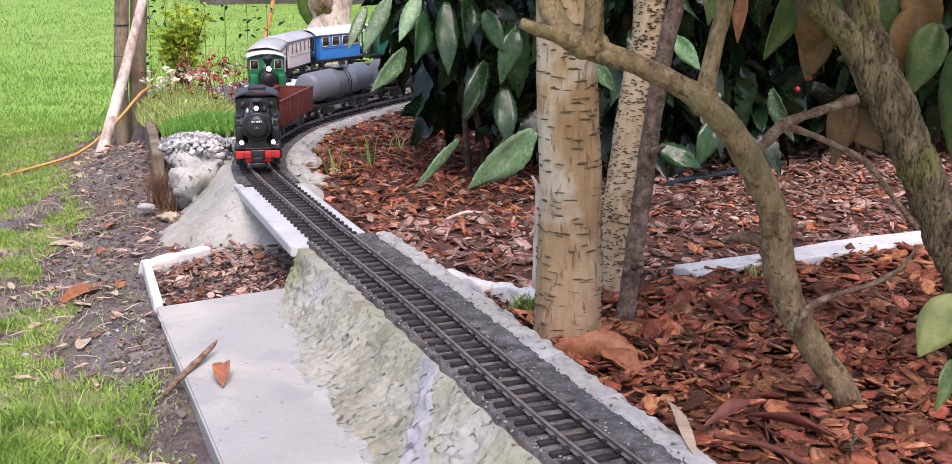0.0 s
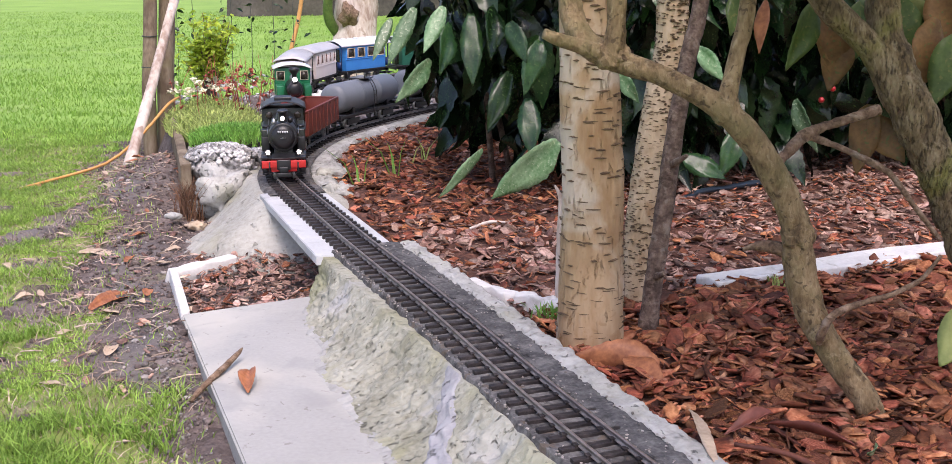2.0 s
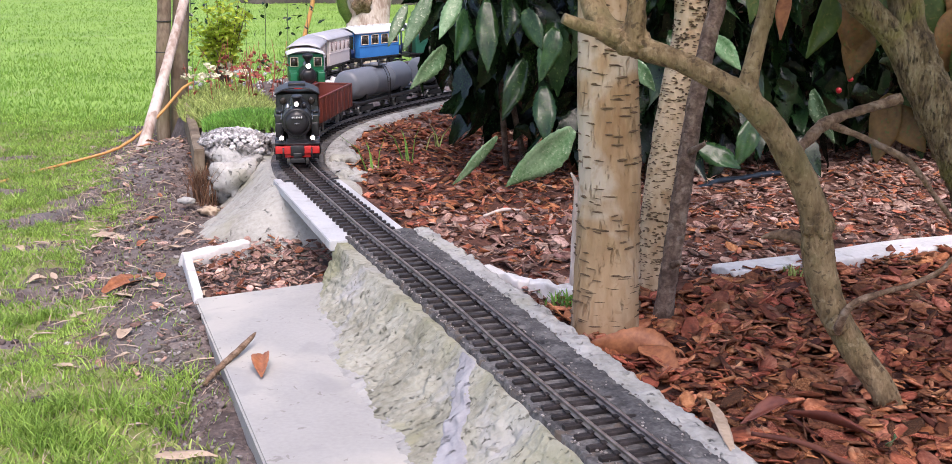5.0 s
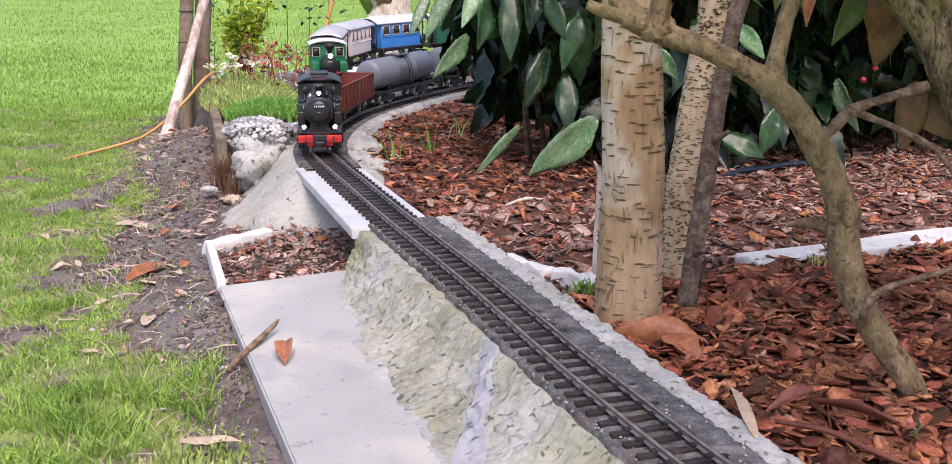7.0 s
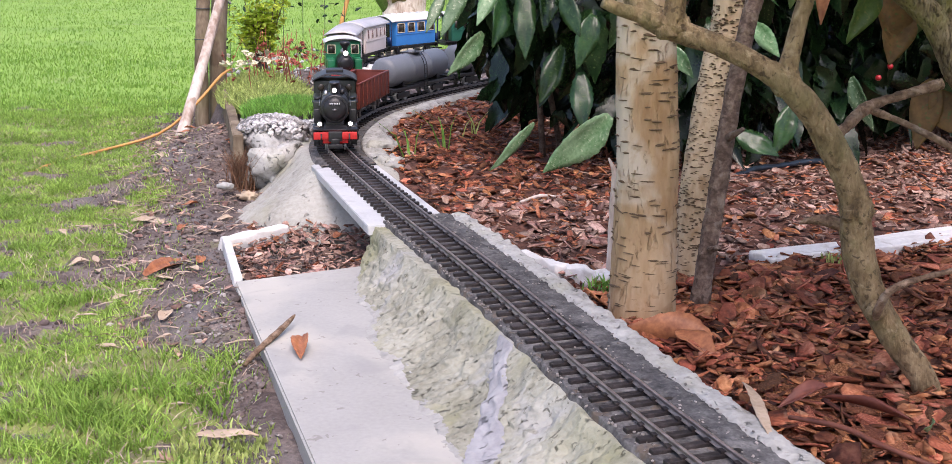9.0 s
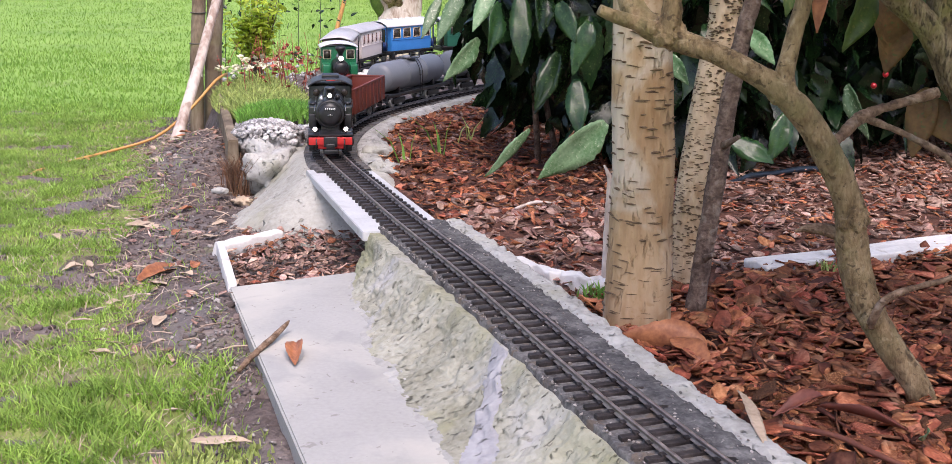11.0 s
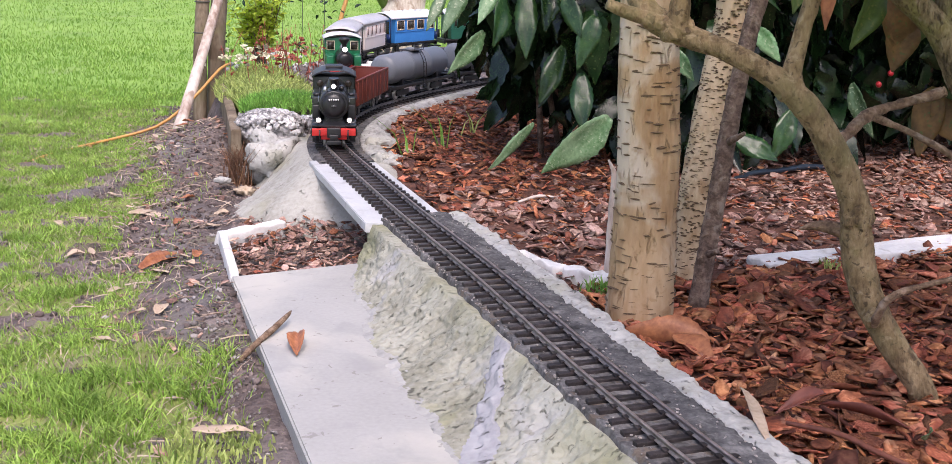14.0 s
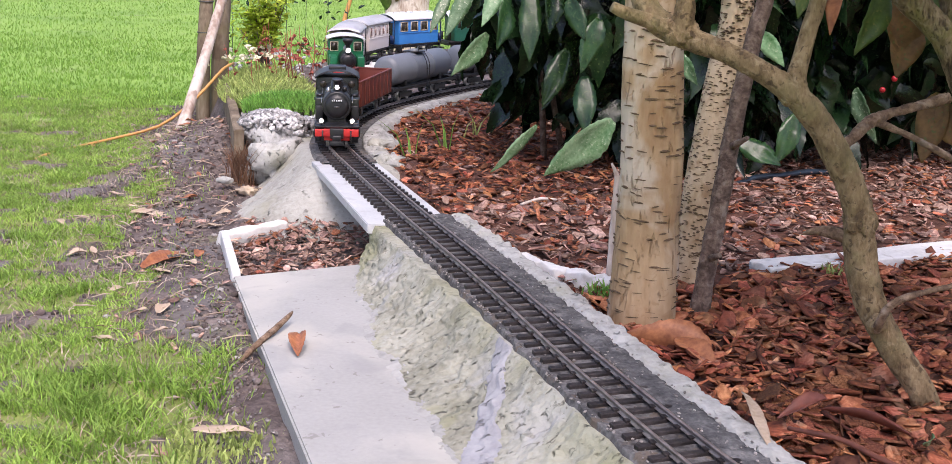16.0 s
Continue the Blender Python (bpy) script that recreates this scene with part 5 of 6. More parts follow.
def tank_wagon(line, s):
    w = on_track(line, s, "tank_wagon", "plain grey model tank wagon with black ladder and frame", "wagon", "tank wagons of the goods train")
    half, axis_x = 0.222, Matrix.Rotation(radians(90), 4, "Y")
    for y in (-0.042, 0.042):
        part("underframe", boxed(-half, y - 0.004, 0.034, half, y + 0.004, 0.044, 0.001), "black", w)
    part("spine", boxed(-half, -0.014, 0.030, half, 0.014, 0.042, 0.001), "black", w)
    for x in (-half, half - 0.03):
        part("walkway", boxed(x, -0.046, 0.044, x + 0.03, 0.046, 0.047), "black", w)
    for b in (-0.12, 0.12):
        bogie = part("bogie", box(boxed(b - 0.04, -0.036, 0.011, b + 0.04, -0.031, 0.028, 0.002), b - 0.04, 0.031, 0.011, b + 0.04, 0.036, 0.028, 0.002), "black", w)
        box_mesh = boxed(b - 0.012, -0.034, 0.020, b + 0.012, 0.034, 0.034, 0.002)
        part("bolster", box_mesh, "black", w)
        for x in (b - 0.026, b + 0.026):
            axle_set(w, x, 0.0135)
    r = 0.046
    prof = [(0.010, -0.196), (0.030, -0.1935), (0.042, -0.188), (r, -0.178)]
    for x in (-0.06, 0.06):
        prof += [(r, x - 0.0015), (r + 0.0003, x - 0.001), (r + 0.0003, x + 0.001), (r, x + 0.0015)]
    prof += [(r, 0.178), (0.042, 0.188), (0.030, 0.1935), (0.010, 0.196)]
    part("tank", turned(bmesh.new(), prof, 40, Matrix.Translation((0, 0, 0.091)) @ axis_x), "tank_grey", w)
    for x in (-0.12, 0.12):
        part("saddle", boxed(x - 0.006, -0.036, 0.042, x + 0.006, 0.036, 0.062, 0.001), "black", w)
    part("dome", turned(bmesh.new(), [(0.015, 0.130), (0.015, 0.143), (0.012, 0.146)], 18, Matrix.Translation((0, 0, 0))), "tank_grey", w)
    deck = boxed(-0.03, -0.030, 0.138, 0.03, 0.030, 0.140)
    part("deck", deck, "black", w)
    for x in (-0.03, 0.03):
        for y in (-0.029, 0.029):
            part("post", rod(bmesh.new(), (x, y, 0.139), (x, y, 0.158), 0.0013, 6), "black", w)
    for y in (-0.029, 0.029):
        part("handrail", rod(bmesh.new(), (-0.03, y, 0.158), (0.03, y, 0.158), 0.0013, 6), "black", w)
        side = math.copysign(1, y)
        for x in (-0.009, 0.009):
            part("ladder_rail", tube([(x, side * 0.030, 0.140, 0.0013), (x, side * 0.046, 0.116, 0.0013), (x, side * 0.0515, 0.091, 0.0013), (x, side * 0.0515, 0.024, 0.0013)], 12, 6), "black", w)
        for z in (0.032, 0.046, 0.060, 0.074, 0.088, 0.102):
            part("rung", rod(bmesh.new(), (-0.009, side * 0.0508, z), (0.009, side * 0.0508, z), 0.001, 6), "black", w)
    for way in (-1, 1):
        part("headstock", boxed(way * half - 0.003, -0.047, 0.028, way * half + 0.003, 0.047, 0.043, 0.001), "black", w)
        part("railing", box(boxed(way * (half - 0.004) - 0.001, -0.044, 0.046, way * (half - 0.004) + 0.001, -0.042, 0.075), way * (half - 0.004) - 0.001, -0.044, 0.073, way * (half - 0.004) + 0.001, -0.014, 0.075),
             "black", w)
        coupler(w, way * half, way)
    return w


def coach(line, s, name, label, body, lower, window_frame, window, roof_material, windows, half=0.155, dark="black", ridge=False, hood=0.0):
    """A two-axle coach with windowed sides, end platforms and a curved roof."""
    w = on_track(line, s, name, label, "coach", "coaches of the parked train")
    running_gear(w, half)
    part("floor", boxed(-half, -0.052, 0.041, half, 0.052, 0.047, 0.001), "black", w)
    inner = half - 0.026
    hull = part("body", boxed(-inner, -0.053, 0.047, inner, 0.053, 0.150, 0.002), body, w)
    span = 2 * inner / windows
    for y in (-0.0535, 0.0535):
        side = math.copysign(1, y)
        if lower != body:
            part("lower_panel", boxed(-inner + 0.002, min(y, y + side * 0.001), 0.050, inner - 0.002, max(y, y + side * 0.001), 0.092, 0.0004), lower, hull, "darker lower panel")
        part("waist_rail", boxed(-inner, min(y, y + side * 0.0022), 0.092, inner, max(y, y + side * 0.0022), 0.0955, 0.0005), body, hull)
        for i in range(windows):
            x = -inner + span * (i + 0.5)
            ww = span * (0.36 if window_frame != body else 0.22)
            frame_bm = bmesh.new()
            for a, b, c, d in ((-ww, 0.1, ww, 0.103), (-ww, 0.137, ww, 0.140), (-ww, 0.1, -ww + 0.003, 0.14), (ww - 0.003, 0.1, ww, 0.14)):
                box(frame_bm, x + a, min(y, y + side * 0.0025), b, x + c, max(y, y + side * 0.0025), d)
            win = part("window", frame_bm, window_frame, hull)
            part("pane", boxed(x - ww + 0.002, min(y, y + side * 0.0008), 0.102, x + ww - 0.002, max(y, y + side * 0.0008), 0.138), window, win)
    for x in (-half + 0.002, half - 0.002):
        for y in (-0.048, 0.048):
            part("platform_post", boxed(x - 0.0015, y - 0.0015, 0.047, x + 0.0015, y + 0.0015, 0.152), dark, w)
        part("railing", box(box(boxed(x - 0.001, -0.048, 0.082, x + 0.001, 0.048, 0.085), x - 0.001, -0.048, 0.050, x + 0.001, -0.016, 0.083), x - 0.001, 0.016, 0.050, x + 0.001, 0.048, 0.083), dark, w)
        part("end_door", boxed(math.copysign(inner, x) - 0.001, -0.018, 0.05, math.copysign(inner, x) + 0.0015, 0.018, 0.135, 0.0006), window, hull)
    part("roof", arched(-half - 0.006, half + 0.006, 0.060, 0.150, 0.022, 0.004, ends=hood), roof_material, w)
    if ridge:
        for i in range(7):
            x = -half + 0.03 + i * (2 * half - 0.06) / 6
            part("roof_vent", boxed(x - 0.007, -0.012, 0.170, x + 0.007, 0.012, 0.177, 0.002), roof_material, w)
    return w


def green_engine(line, s):
    e = on_track(line, s, "steam_locomotive", "small green model tank locomotive with red frame and pale cab roof", "locomotive")
    axis_x = Matrix.Rotation(radians(90), 4, "Y")
    part("frame", boxed(-0.105, -0.032, 0.018, 0.105, 0.032, 0.042, 0.002), "red", e)
    part("running_board", boxed(-0.108, -0.055, 0.044, 0.104, 0.055, 0.049, 0.001), "red", e, "red running board")
    part("buffer_beam", boxed(0.104, -0.050, 0.024, 0.111, 0.050, 0.046, 0.001), "red", e)
    part("buffer", rod(box(bmesh.new(), 0.111, -0.016, 0.016, 0.118, 0.016, 0.036, 0.003), (0.111, 0, 0.028), (0.124, 0, 0.028), 0.009, 14), "red", e, "red centre buffer")
    part("coupling_ring", turned(bmesh.new(), [(0.006, 0.124), (0.009, 0.124), (0.009, 0.126), (0.006, 0.126)], 14, Matrix.Translation((0, 0, 0.028)) @ axis_x), "plate", e)
    coupler(e, -0.106, -1)
    for y in (-0.0235, 0.0235):
        for x in (-0.055, 0.0, 0.055):
            wheel(e, x, y, 0.0165)
        side = math.copysign(1, y)
        part("coupling_rod", boxed(-0.058, side * 0.029, 0.013, 0.058, side * 0.031, 0.0175, 0.0005), "steel", e)
        part("cylinder", boxed(0.062, side * 0.043 - 0.012, 0.018, 0.100, side * 0.043 + 0.012, 0.044, 0.006), "black", e)
        part("side_tank", boxed(-0.05, min(side * 0.034, side * 0.058), 0.049, 0.062, max(side * 0.034, side * 0.058), 0.088, 0.002), "loco_green", e, "bright green side tank")
    part("boiler", turned(bmesh.new(), [(0.026, -0.05), (0.026, 0.085), (0.0275, 0.086), (0.0275, 0.102), (0.024, 0.104)], 30, Matrix.Translation((0, 0, 0.080)) @ axis_x), "black", e)
    part("smokebox_door", turned(bmesh.new(), [(0.022, 0.103), (0.020, 0.107), (0.008, 0.110)], 26, Matrix.Translation((0, 0, 0.080)) @ axis_x), "black", e)
    part("chimney", turned(bmesh.new(), [(0.010, 0.103), (0.008, 0.112), (0.008, 0.128), (0.017, 0.141), (0.018, 0.148), (0.011, 0.152)], 20, Matrix.Translation((0.078, 0, 0))), "black", e)
    part("dome", turned(bmesh.new(), [(0.014, 0.102), (0.012, 0.118), (0.006, 0.125)], 18, Matrix.Translation((0.028, 0, 0))), "steel", e)
    lamp(e, 0.108, 0.0, 0.114, 0.0085)
    cab = part("cab", boxed(-0.104, -0.060, 0.049, -0.020, 0.060, 0.142, 0.002), "loco_green", e, "bright green cab")
    for y in (-0.040, 0.040):
        fr = part("window", boxed(-0.021, y - 0.014, 0.100, -0.018, y + 0.014, 0.132, 0.001), "frame_cream", cab)
        part("pane", boxed(-0.0185, y - 0.0115, 0.1025, -0.0172, y + 0.0115, 0.1295), "window_dark", fr)
    for y in (-0.0605, 0.0605):
        fr = part("window", boxed(-0.076, min(y, y * 1.02), 0.096, -0.045, max(y, y * 1.02), 0.132, 0.001), "frame_cream", cab)
        part("pane", boxed(-0.073, min(y, y * 1.04), 0.099, -0.048, max(y, y * 1.04), 0.129), "window_dark", fr)
    part("roof", arched(-0.118, -0.006, 0.066, 0.142, 0.014, 0.004), "roof_white", e)
    return e


S_FRONT = at_y(MAIN, 2.77)
engine = black_engine(MAIN, S_FRONT + 0.21)
engine.scale = (1.1, 1.0, 1.0)
gondola(MAIN, S_FRONT + 0.21 + 0.405)
for k in range(3):
    tank_wagon(MAIN, S_FRONT + 0.21 + 0.405 + 0.44 + 0.485 * k)
S_GREEN = at_y(SIDING, 3.99)
green_engine(SIDING, S_GREEN + 0.115)
S_COACH = S_GREEN + 0.115 + 0.34
coach(SIDING, S_COACH, "coach", "cream model coach with a silver curved roof behind the green engine", "cream", "cream", "cream", "window_red", "roof_grey", 4, hood=0.45)
coach(SIDING, S_COACH + 0.37, "coach", "cream model coach with narrow dark red windows", "cream", "cream", "cream", "window_red", "roof_grey", 5, hood=0.2)
coach(SIDING, S_COACH + 0.74, "coach", "bright blue model coach with cream window frames and pale roof", "coach_blue", "coach_blue", "frame_cream", "window_dark", "roof_white", 4, dark="dark_blue", ridge=True)
coach(SIDING, S_COACH + 1.11, "coach", "dark green model coach with a pale roof", "coach_green", "coach_green", "coach_green", "window_dark", "roof_white", 6, ridge=True)


# ---- flower bed, board, stones ----
bed = thing("flower_bed", pose(-0.7, 3.8, -0.1), "raised planting bed of soil and pale gravel beside the siding", "flower bed", kind="structure")
verts, faces = [], []
bed_x, bed_y = np.arange(-1.05, 0.45, 0.03), np.arange(3.02, 5.9, 0.03)
for y in bed_y:
    for x in bed_x:
        left = np.interp(y, [3.0, 3.25, 4.0, 4.3, 4.6, 4.9, 5.2, 5.5, 5.9], [-0.60, -0.66, -0.90, -0.93, -0.78, -0.64, -0.52, -0.30, 0.10])
        z = -0.20 + 0.185 * step(-0.05, 0.06, x - left) * step(2.98, 3.12, y) + 0.012 * fbm(x * 7, y * 7)
        if x > line_x(min(y, 4.8)) - 0.06:
            z -= 0.12 * step(line_x(min(y, 4.8)) - 0.06, line_x(min(y, 4.8)) + 0.06, x)
        verts.append((x, y, z))
w = len(bed_x)
faces = [(j * w + i, j * w + i + 1, (j + 1) * w + i + 1, (j + 1) * w + i) for j in range(len(bed_y) - 1) for i in range(w - 1)]
part("soil", mesh_of("soil", verts, faces), "lawn_soil", bed, world_space=True)

bm = bmesh.new()
a, b = Vector((-0.806, 3.83, 0)), Vector((-0.606, 3.00, 0))
d = (b - a).normalized()
q = Vector((-d.y, d.x, 0)) * 0.013
for z0, z1 in ((-0.15, 0.014),):
    low = [bm.verts.new((*(p + s)[:2], z0)) for p, s in ((a, -q), (a, q), (b, q), (b, -q))]
    top = [bm.verts.new((*(p + s)[:2], z1 - (0.012 if p is b else 0))) for p, s in ((a, -q), (a, q), (b, q), (b, -q))]
    bm.faces.new(top), bm.faces.new(low[::-1])
    for i in range(4):
        bm.faces.new((low[i], low[(i + 1) % 4], top[(i + 1) % 4], top[i]))
bmesh.ops.recalc_face_normals(bm, faces=bm.faces)
bmesh.ops.bevel(bm, geom=list(bm.edges), offset=0.003, segments=2, affect="EDGES")
tagged(part("edging_board", bm, "grey_wood", smooth=False), "weathered grey-brown upright board holding the flower bed", "board")


def rock(bm, p, r, seed, squash=0.7, rough=0.35, sub=2, freq=1.6):
    vs = bmesh.ops.create_icosphere(bm, subdivisions=sub, radius=1)["verts"]
    off = Vector((seed * 3.7, seed * 1.3, 0))
    for v in vs:
        k = 1 + rough * noise.noise(v.co * freq + off) + 0.4 * rough * noise.noise(v.co * freq * 3.2 + off)
        v.co = Vector((v.co.x * r[0] * k, v.co.y * r[1] * k, v.co.z * r[2] * k)) + Vector(p)


def boulder(name, p, r, seed, material, label, sub=4, rough=0.35, freq=1.6):
    bm = bmesh.new()
    rock(bm, p, r, seed, sub=sub, rough=rough, freq=freq)
    t = part(name, bm, material, smooth=True)
    return tagged(t, label, "stone")


boulder("stone", (-0.535, 3.10, -0.015), (0.085, 0.075, 0.05), 1, "white_stone", "large rough white and grey quartz stone beside the flower bed", freq=2.4, rough=0.30)
boulder("stone", (-0.46, 3.19, -0.03), (0.05, 0.06, 0.04), 2, "white_stone", "rough whitish quartz stone", freq=2.4, rough=0.3)
boulder("stone", (-0.512, 3.02, -0.085), (0.088, 0.085, 0.075), 3, "rim", "pale cemented boulder under quartz stones", rough=0.65, freq=1.9)
boulder("stone", (-0.365, 4.10, 0.02), (0.05, 0.06, 0.045), 4, "white_kerb", "rounded white boulder between two tracks")
boulder("stone", (-0.235, 2.95, -0.022), (0.036, 0.075, 0.030), 5, "rim", "pale cement lump beside the curved track", rough=0.5)
boulder("stone", (-0.205, 2.775, -0.032), (0.034, 0.05, 0.028), 8, "rim", "pale cement lump at the end of the plank", rough=0.5)
boulder("stone", (-0.619, 2.885, -0.105), (0.020, 0.015, 0.009), 6, "rim", "pale angular stone on muddy soil", 3, rough=0.35, freq=1.3)
boulder("stone", (-0.56, 2.86, -0.125), (0.022, 0.016, 0.010), 7, "pale_leaf", "small pinkish stone at the abutment foot", 3, rough=0.8, freq=2.4)


def rocks(name, spots, material, label, category="gravel", parent=None):
    """Many small stones as one mesh."""
    base = bmesh.new()
    shapes = []
    for k in range(5):
        bm = bmesh.new()
        rock(bm, (0, 0, 0), (1, 0.8, 0.6), k + 10, sub=1, rough=0.5)
        mesh = bpy.data.meshes.new("shape")
        bm.to_mesh(mesh)
        bm.free()
        shapes.append(mesh)
    base.free()
    rng = random.Random(len(spots))
    poses = [(rng.randrange(5), Matrix.Translation(p) @ Euler((rng.uniform(-0.6, 0.6), rng.uniform(-0.6, 0.6), rng.uniform(0, 6.3))).to_matrix().to_4x4() @ Matrix.Scale(r, 4)) for *p, r in spots]
    ob = joined(name, shapes, poses, material, parent)
    return tagged(ob, label, category, kind="stuff")


rng = random.Random(21)
spots = []
while len(spots) < 900:
    x, y = rng.uniform(-0.95, 0.1), rng.uniform(3.05, 5.4)
    if rng.random() < 0.5:
        x, y = rng.uniform(-0.66, -0.45), rng.uniform(3.05, 3.3)
    near = min(np.min(np.hypot(MAIN[::10, 0] - x, MAIN[::10, 1] - y)), np.min(np.hypot(SIDING[::10, 0] - x, SIDING[::10, 1] - y)))
    if near > 0.075 and not (x > line_x(min(y, 4.8))) and x > np.interp(y, [3.0, 3.25, 4.0, 4.6], [-0.60, -0.64, -0.86, -0.95]):
        spots.append((x, y, -0.012 + rng.uniform(-0.006, 0.010), rng.uniform(0.006, 0.016)))
for _ in range(420):
    a, u = rng.uniform(0, 6.3), rng.random() ** 0.5
    spots.append((-0.535 + 0.088 * u * math.cos(a), 3.10 + 0.078 * u * math.sin(a), -0.012 + 0.050 * math.sqrt(1 - 0.9 * u * u), rng.uniform(0.005, 0.013)))
rocks("gravel", spots, "white_stone", "loose white and grey quartz gravel on the bed")
spots = []
while len(spots) < 260:
    t = rng.random()
    x, y = -0.429 + 0.236 * t + rng.gauss(-0.045, 0.035), 2.03 - 0.744 * t
    if x < -0.440 + 0.236 * t:
        spots.append((x, y, ground_z(x, y) + 0.002, rng.uniform(0.0015, 0.005)))
while len(spots) < 420:
    x, y = rng.uniform(-1.0, -0.4), rng.uniform(1.6, 3.6)
    if lawn(x, y) < 0.03:
        spots.append((x, y, ground_z(x, y) + 0.001, rng.uniform(0.003, 0.009)))
rocks("pebbles", spots, "pebble", "small grey pebbles scattered on muddy soil")
spots = []
while len(spots) < 9000:
    x, y = rng.uniform(-1.15, -0.30), rng.uniform(1.25, 4.4)
    inside = lawn(x, y)
    if inside < 0.0 or (bare(x, y) and rng.random() < 0.3):
        if x < line_x(y) - 0.1 and not (math.hypot((x + 0.53) / 0.12, (y - 1.96) / 0.17) < 1 and rng.random() < 0.85):
            r = rng.uniform(0.002, 0.005) if rng.random() < 0.9 else rng.uniform(0.005, 0.011)
            spots.append((x, y, ground_z(x, y) + 0.2 * r, r))
rocks("soil_clods", spots, "soil_clod", "crumbly dark brown soil clods", "soil")


# crumbs of mortar and grit lying between the sleepers
spots = []
while len(spots) < 700:
    at = rng.uniform(0.5, S_END)
    off = rng.choice([rng.uniform(0.030, 0.078), rng.uniform(-0.056, -0.046), rng.uniform(-0.040, 0.040)])
    x, y = beside(MAIN, at, off)
    spots.append((x, y, -0.0075 if off > 0.03 else -0.0125, rng.uniform(0.0008, 0.0026)))
rocks("grit", spots, "pebble", "grey mortar crumbs and grit strewn along the track bed", "grit")


# ---- bark ----
def chip_mesh(k):
    """A flat splinter of bark, about one unit long."""
    rng = random.Random(k)
    n, wide, thick = rng.choice([5, 6, 6, 7, 8]), rng.choice([0.18, 0.3, 0.42, 0.55, 0.7]), rng.uniform(0.03, 0.07)
    bm = bmesh.new()
    outline = []
    for i in range(n):
        a = 2 * math.pi * (i + rng.uniform(-0.3, 0.3)) / n
        c, d = math.cos(a), math.sin(a)
        k = (abs(c) ** 3 + abs(d) ** 3) ** (-1 / 3) * rng.uniform(0.75, 1.08)
        outline.append((0.5 * c * k, 0.5 * d * k * wide))
    bend = rng.uniform(-0.30, 0.30)
    low = [bm.verts.new((x, y, bend * x * x - thick / 2)) for x, y in outline]
    top = [bm.verts.new((x * 0.9, y * 0.88, bend * x * x + thick / 2 + rng.uniform(-0.03, 0.03))) for x, y in outline]
    bm.faces.new(top), bm.faces.new(low[::-1])
    for i in range(n):
        bm.faces.new((low[i], low[(i + 1) % n], top[(i + 1) % n], top[i]))
    bmesh.ops.triangulate(bm, faces=bm.faces)
    mesh = bpy.data.meshes.new("bark_chip")
    bm.to_mesh(mesh)
    bm.free()
    return mesh


CHIPS = [chip_mesh(k) for k in range(12)]
CHIP_PIECES = [chip_mesh(k) for k in range(12)]
rng = random.Random(31)


def chip_pose(x, y, z, size, tilt):
    return Matrix.Translation((x, y, z)) @ Euler((rng.gauss(0, tilt), rng.gauss(0, tilt), rng.uniform(0, 6.3))).to_matrix().to_4x4() @ Matrix.Scale(size, 4)


near, dull, pieces = [], [], []
while len(near) < 11000:
    x, y = rng.uniform(0.18, 1.25), rng.uniform(0.95, 2.15)
    if x < line_x(y) + 0.135 or y > 1.93 + (x - 0.48) * 0.43:
        continue
    size = rng.uniform(0.014, 0.034) if rng.random() < 0.78 else rng.uniform(0.034, 0.065)
    m = chip_pose(x, y, ground_z(x, y) + rng.uniform(-0.002, 0.016), size, 0.30)
    if len(pieces) < 280 and 0.34 < x < 0.58 and 1.16 < y < 1.42 and size > 0.018:
        pieces.append((rng.randrange(12), m))
    else:
        near.append((rng.randrange(12), m))
red_far = []
while len(dull) + len(red_far) < 19000:
    x, y = rng.uniform(-0.25, 2.4), rng.uniform(1.75, 4.6)
    off = x - line_x(y)
    if off < (0.14 if y < 2.3 else 0.118) or (x > 0.2 and y < 1.97 + (x - 0.48) * 0.43) or (x > 0.7 and y > 3.4):
        continue
    size = rng.uniform(0.012, 0.030) if rng.random() < 0.85 else rng.uniform(0.03, 0.05)
    m = chip_pose(x, y, ground_z(x, y) + rng.uniform(-0.002, 0.013), size, 0.32)
    redder = step(2.2, 2.7, y) * step(0.5, 0.2, x)
    (red_far if rng.random() < 0.25 + 0.6 * redder else dull).append((rng.randrange(12), m))
box_chips = []
while len(box_chips) < 900:
    x, y = rng.uniform(-0.50, -0.12), rng.uniform(2.03, 2.52)
    if x > -0.415 - (y - 2.05) * 0.28 and y > 2.06 + (x + 0.42) * 0.45:
        box_chips.append((rng.randrange(12), chip_pose(x, y, -0.122 + rng.uniform(-0.004, 0.014), rng.uniform(0.010, 0.032), 0.35)))
mulch = thing("bark_mulch", pose(0.5, 1.4, -0.045), "loose reddish-brown bark chips covering the bed", "bark mulch")
joined("bark_layer", CHIPS, near, "bark_red", mulch, smooth=False)
joined("far_bark_layer", CHIPS, red_far, "bark_red", mulch, smooth=False)
joined("dry_bark_layer", CHIPS, dull, "bark_dull", mulch, "drier pinkish-grey chips", False)
mulch_two = thing("bark_mulch", pose(-0.35, 2.25, -0.125), "dull brown bark chips filling the corner under the bridge", "bark mulch")
joined("bark_layer", CHIPS, box_chips[70:], "bark_dull", mulch_two, smooth=False)
for k, m in box_chips[:70]:
    ob = part("bark_chip", CHIP_PIECES[k], "bark_red_piece", mulch_two, smooth=False)
    ob.matrix_basis = in_world(mulch_two).inverted() @ Matrix.Translation((0, 0, 0.006)) @ m
for k, m in pieces:
    ob = part("bark_chip", CHIP_PIECES[k], "bark_red_piece", mulch, smooth=False)
    ob.matrix_basis = in_world(mulch).inverted() @ m
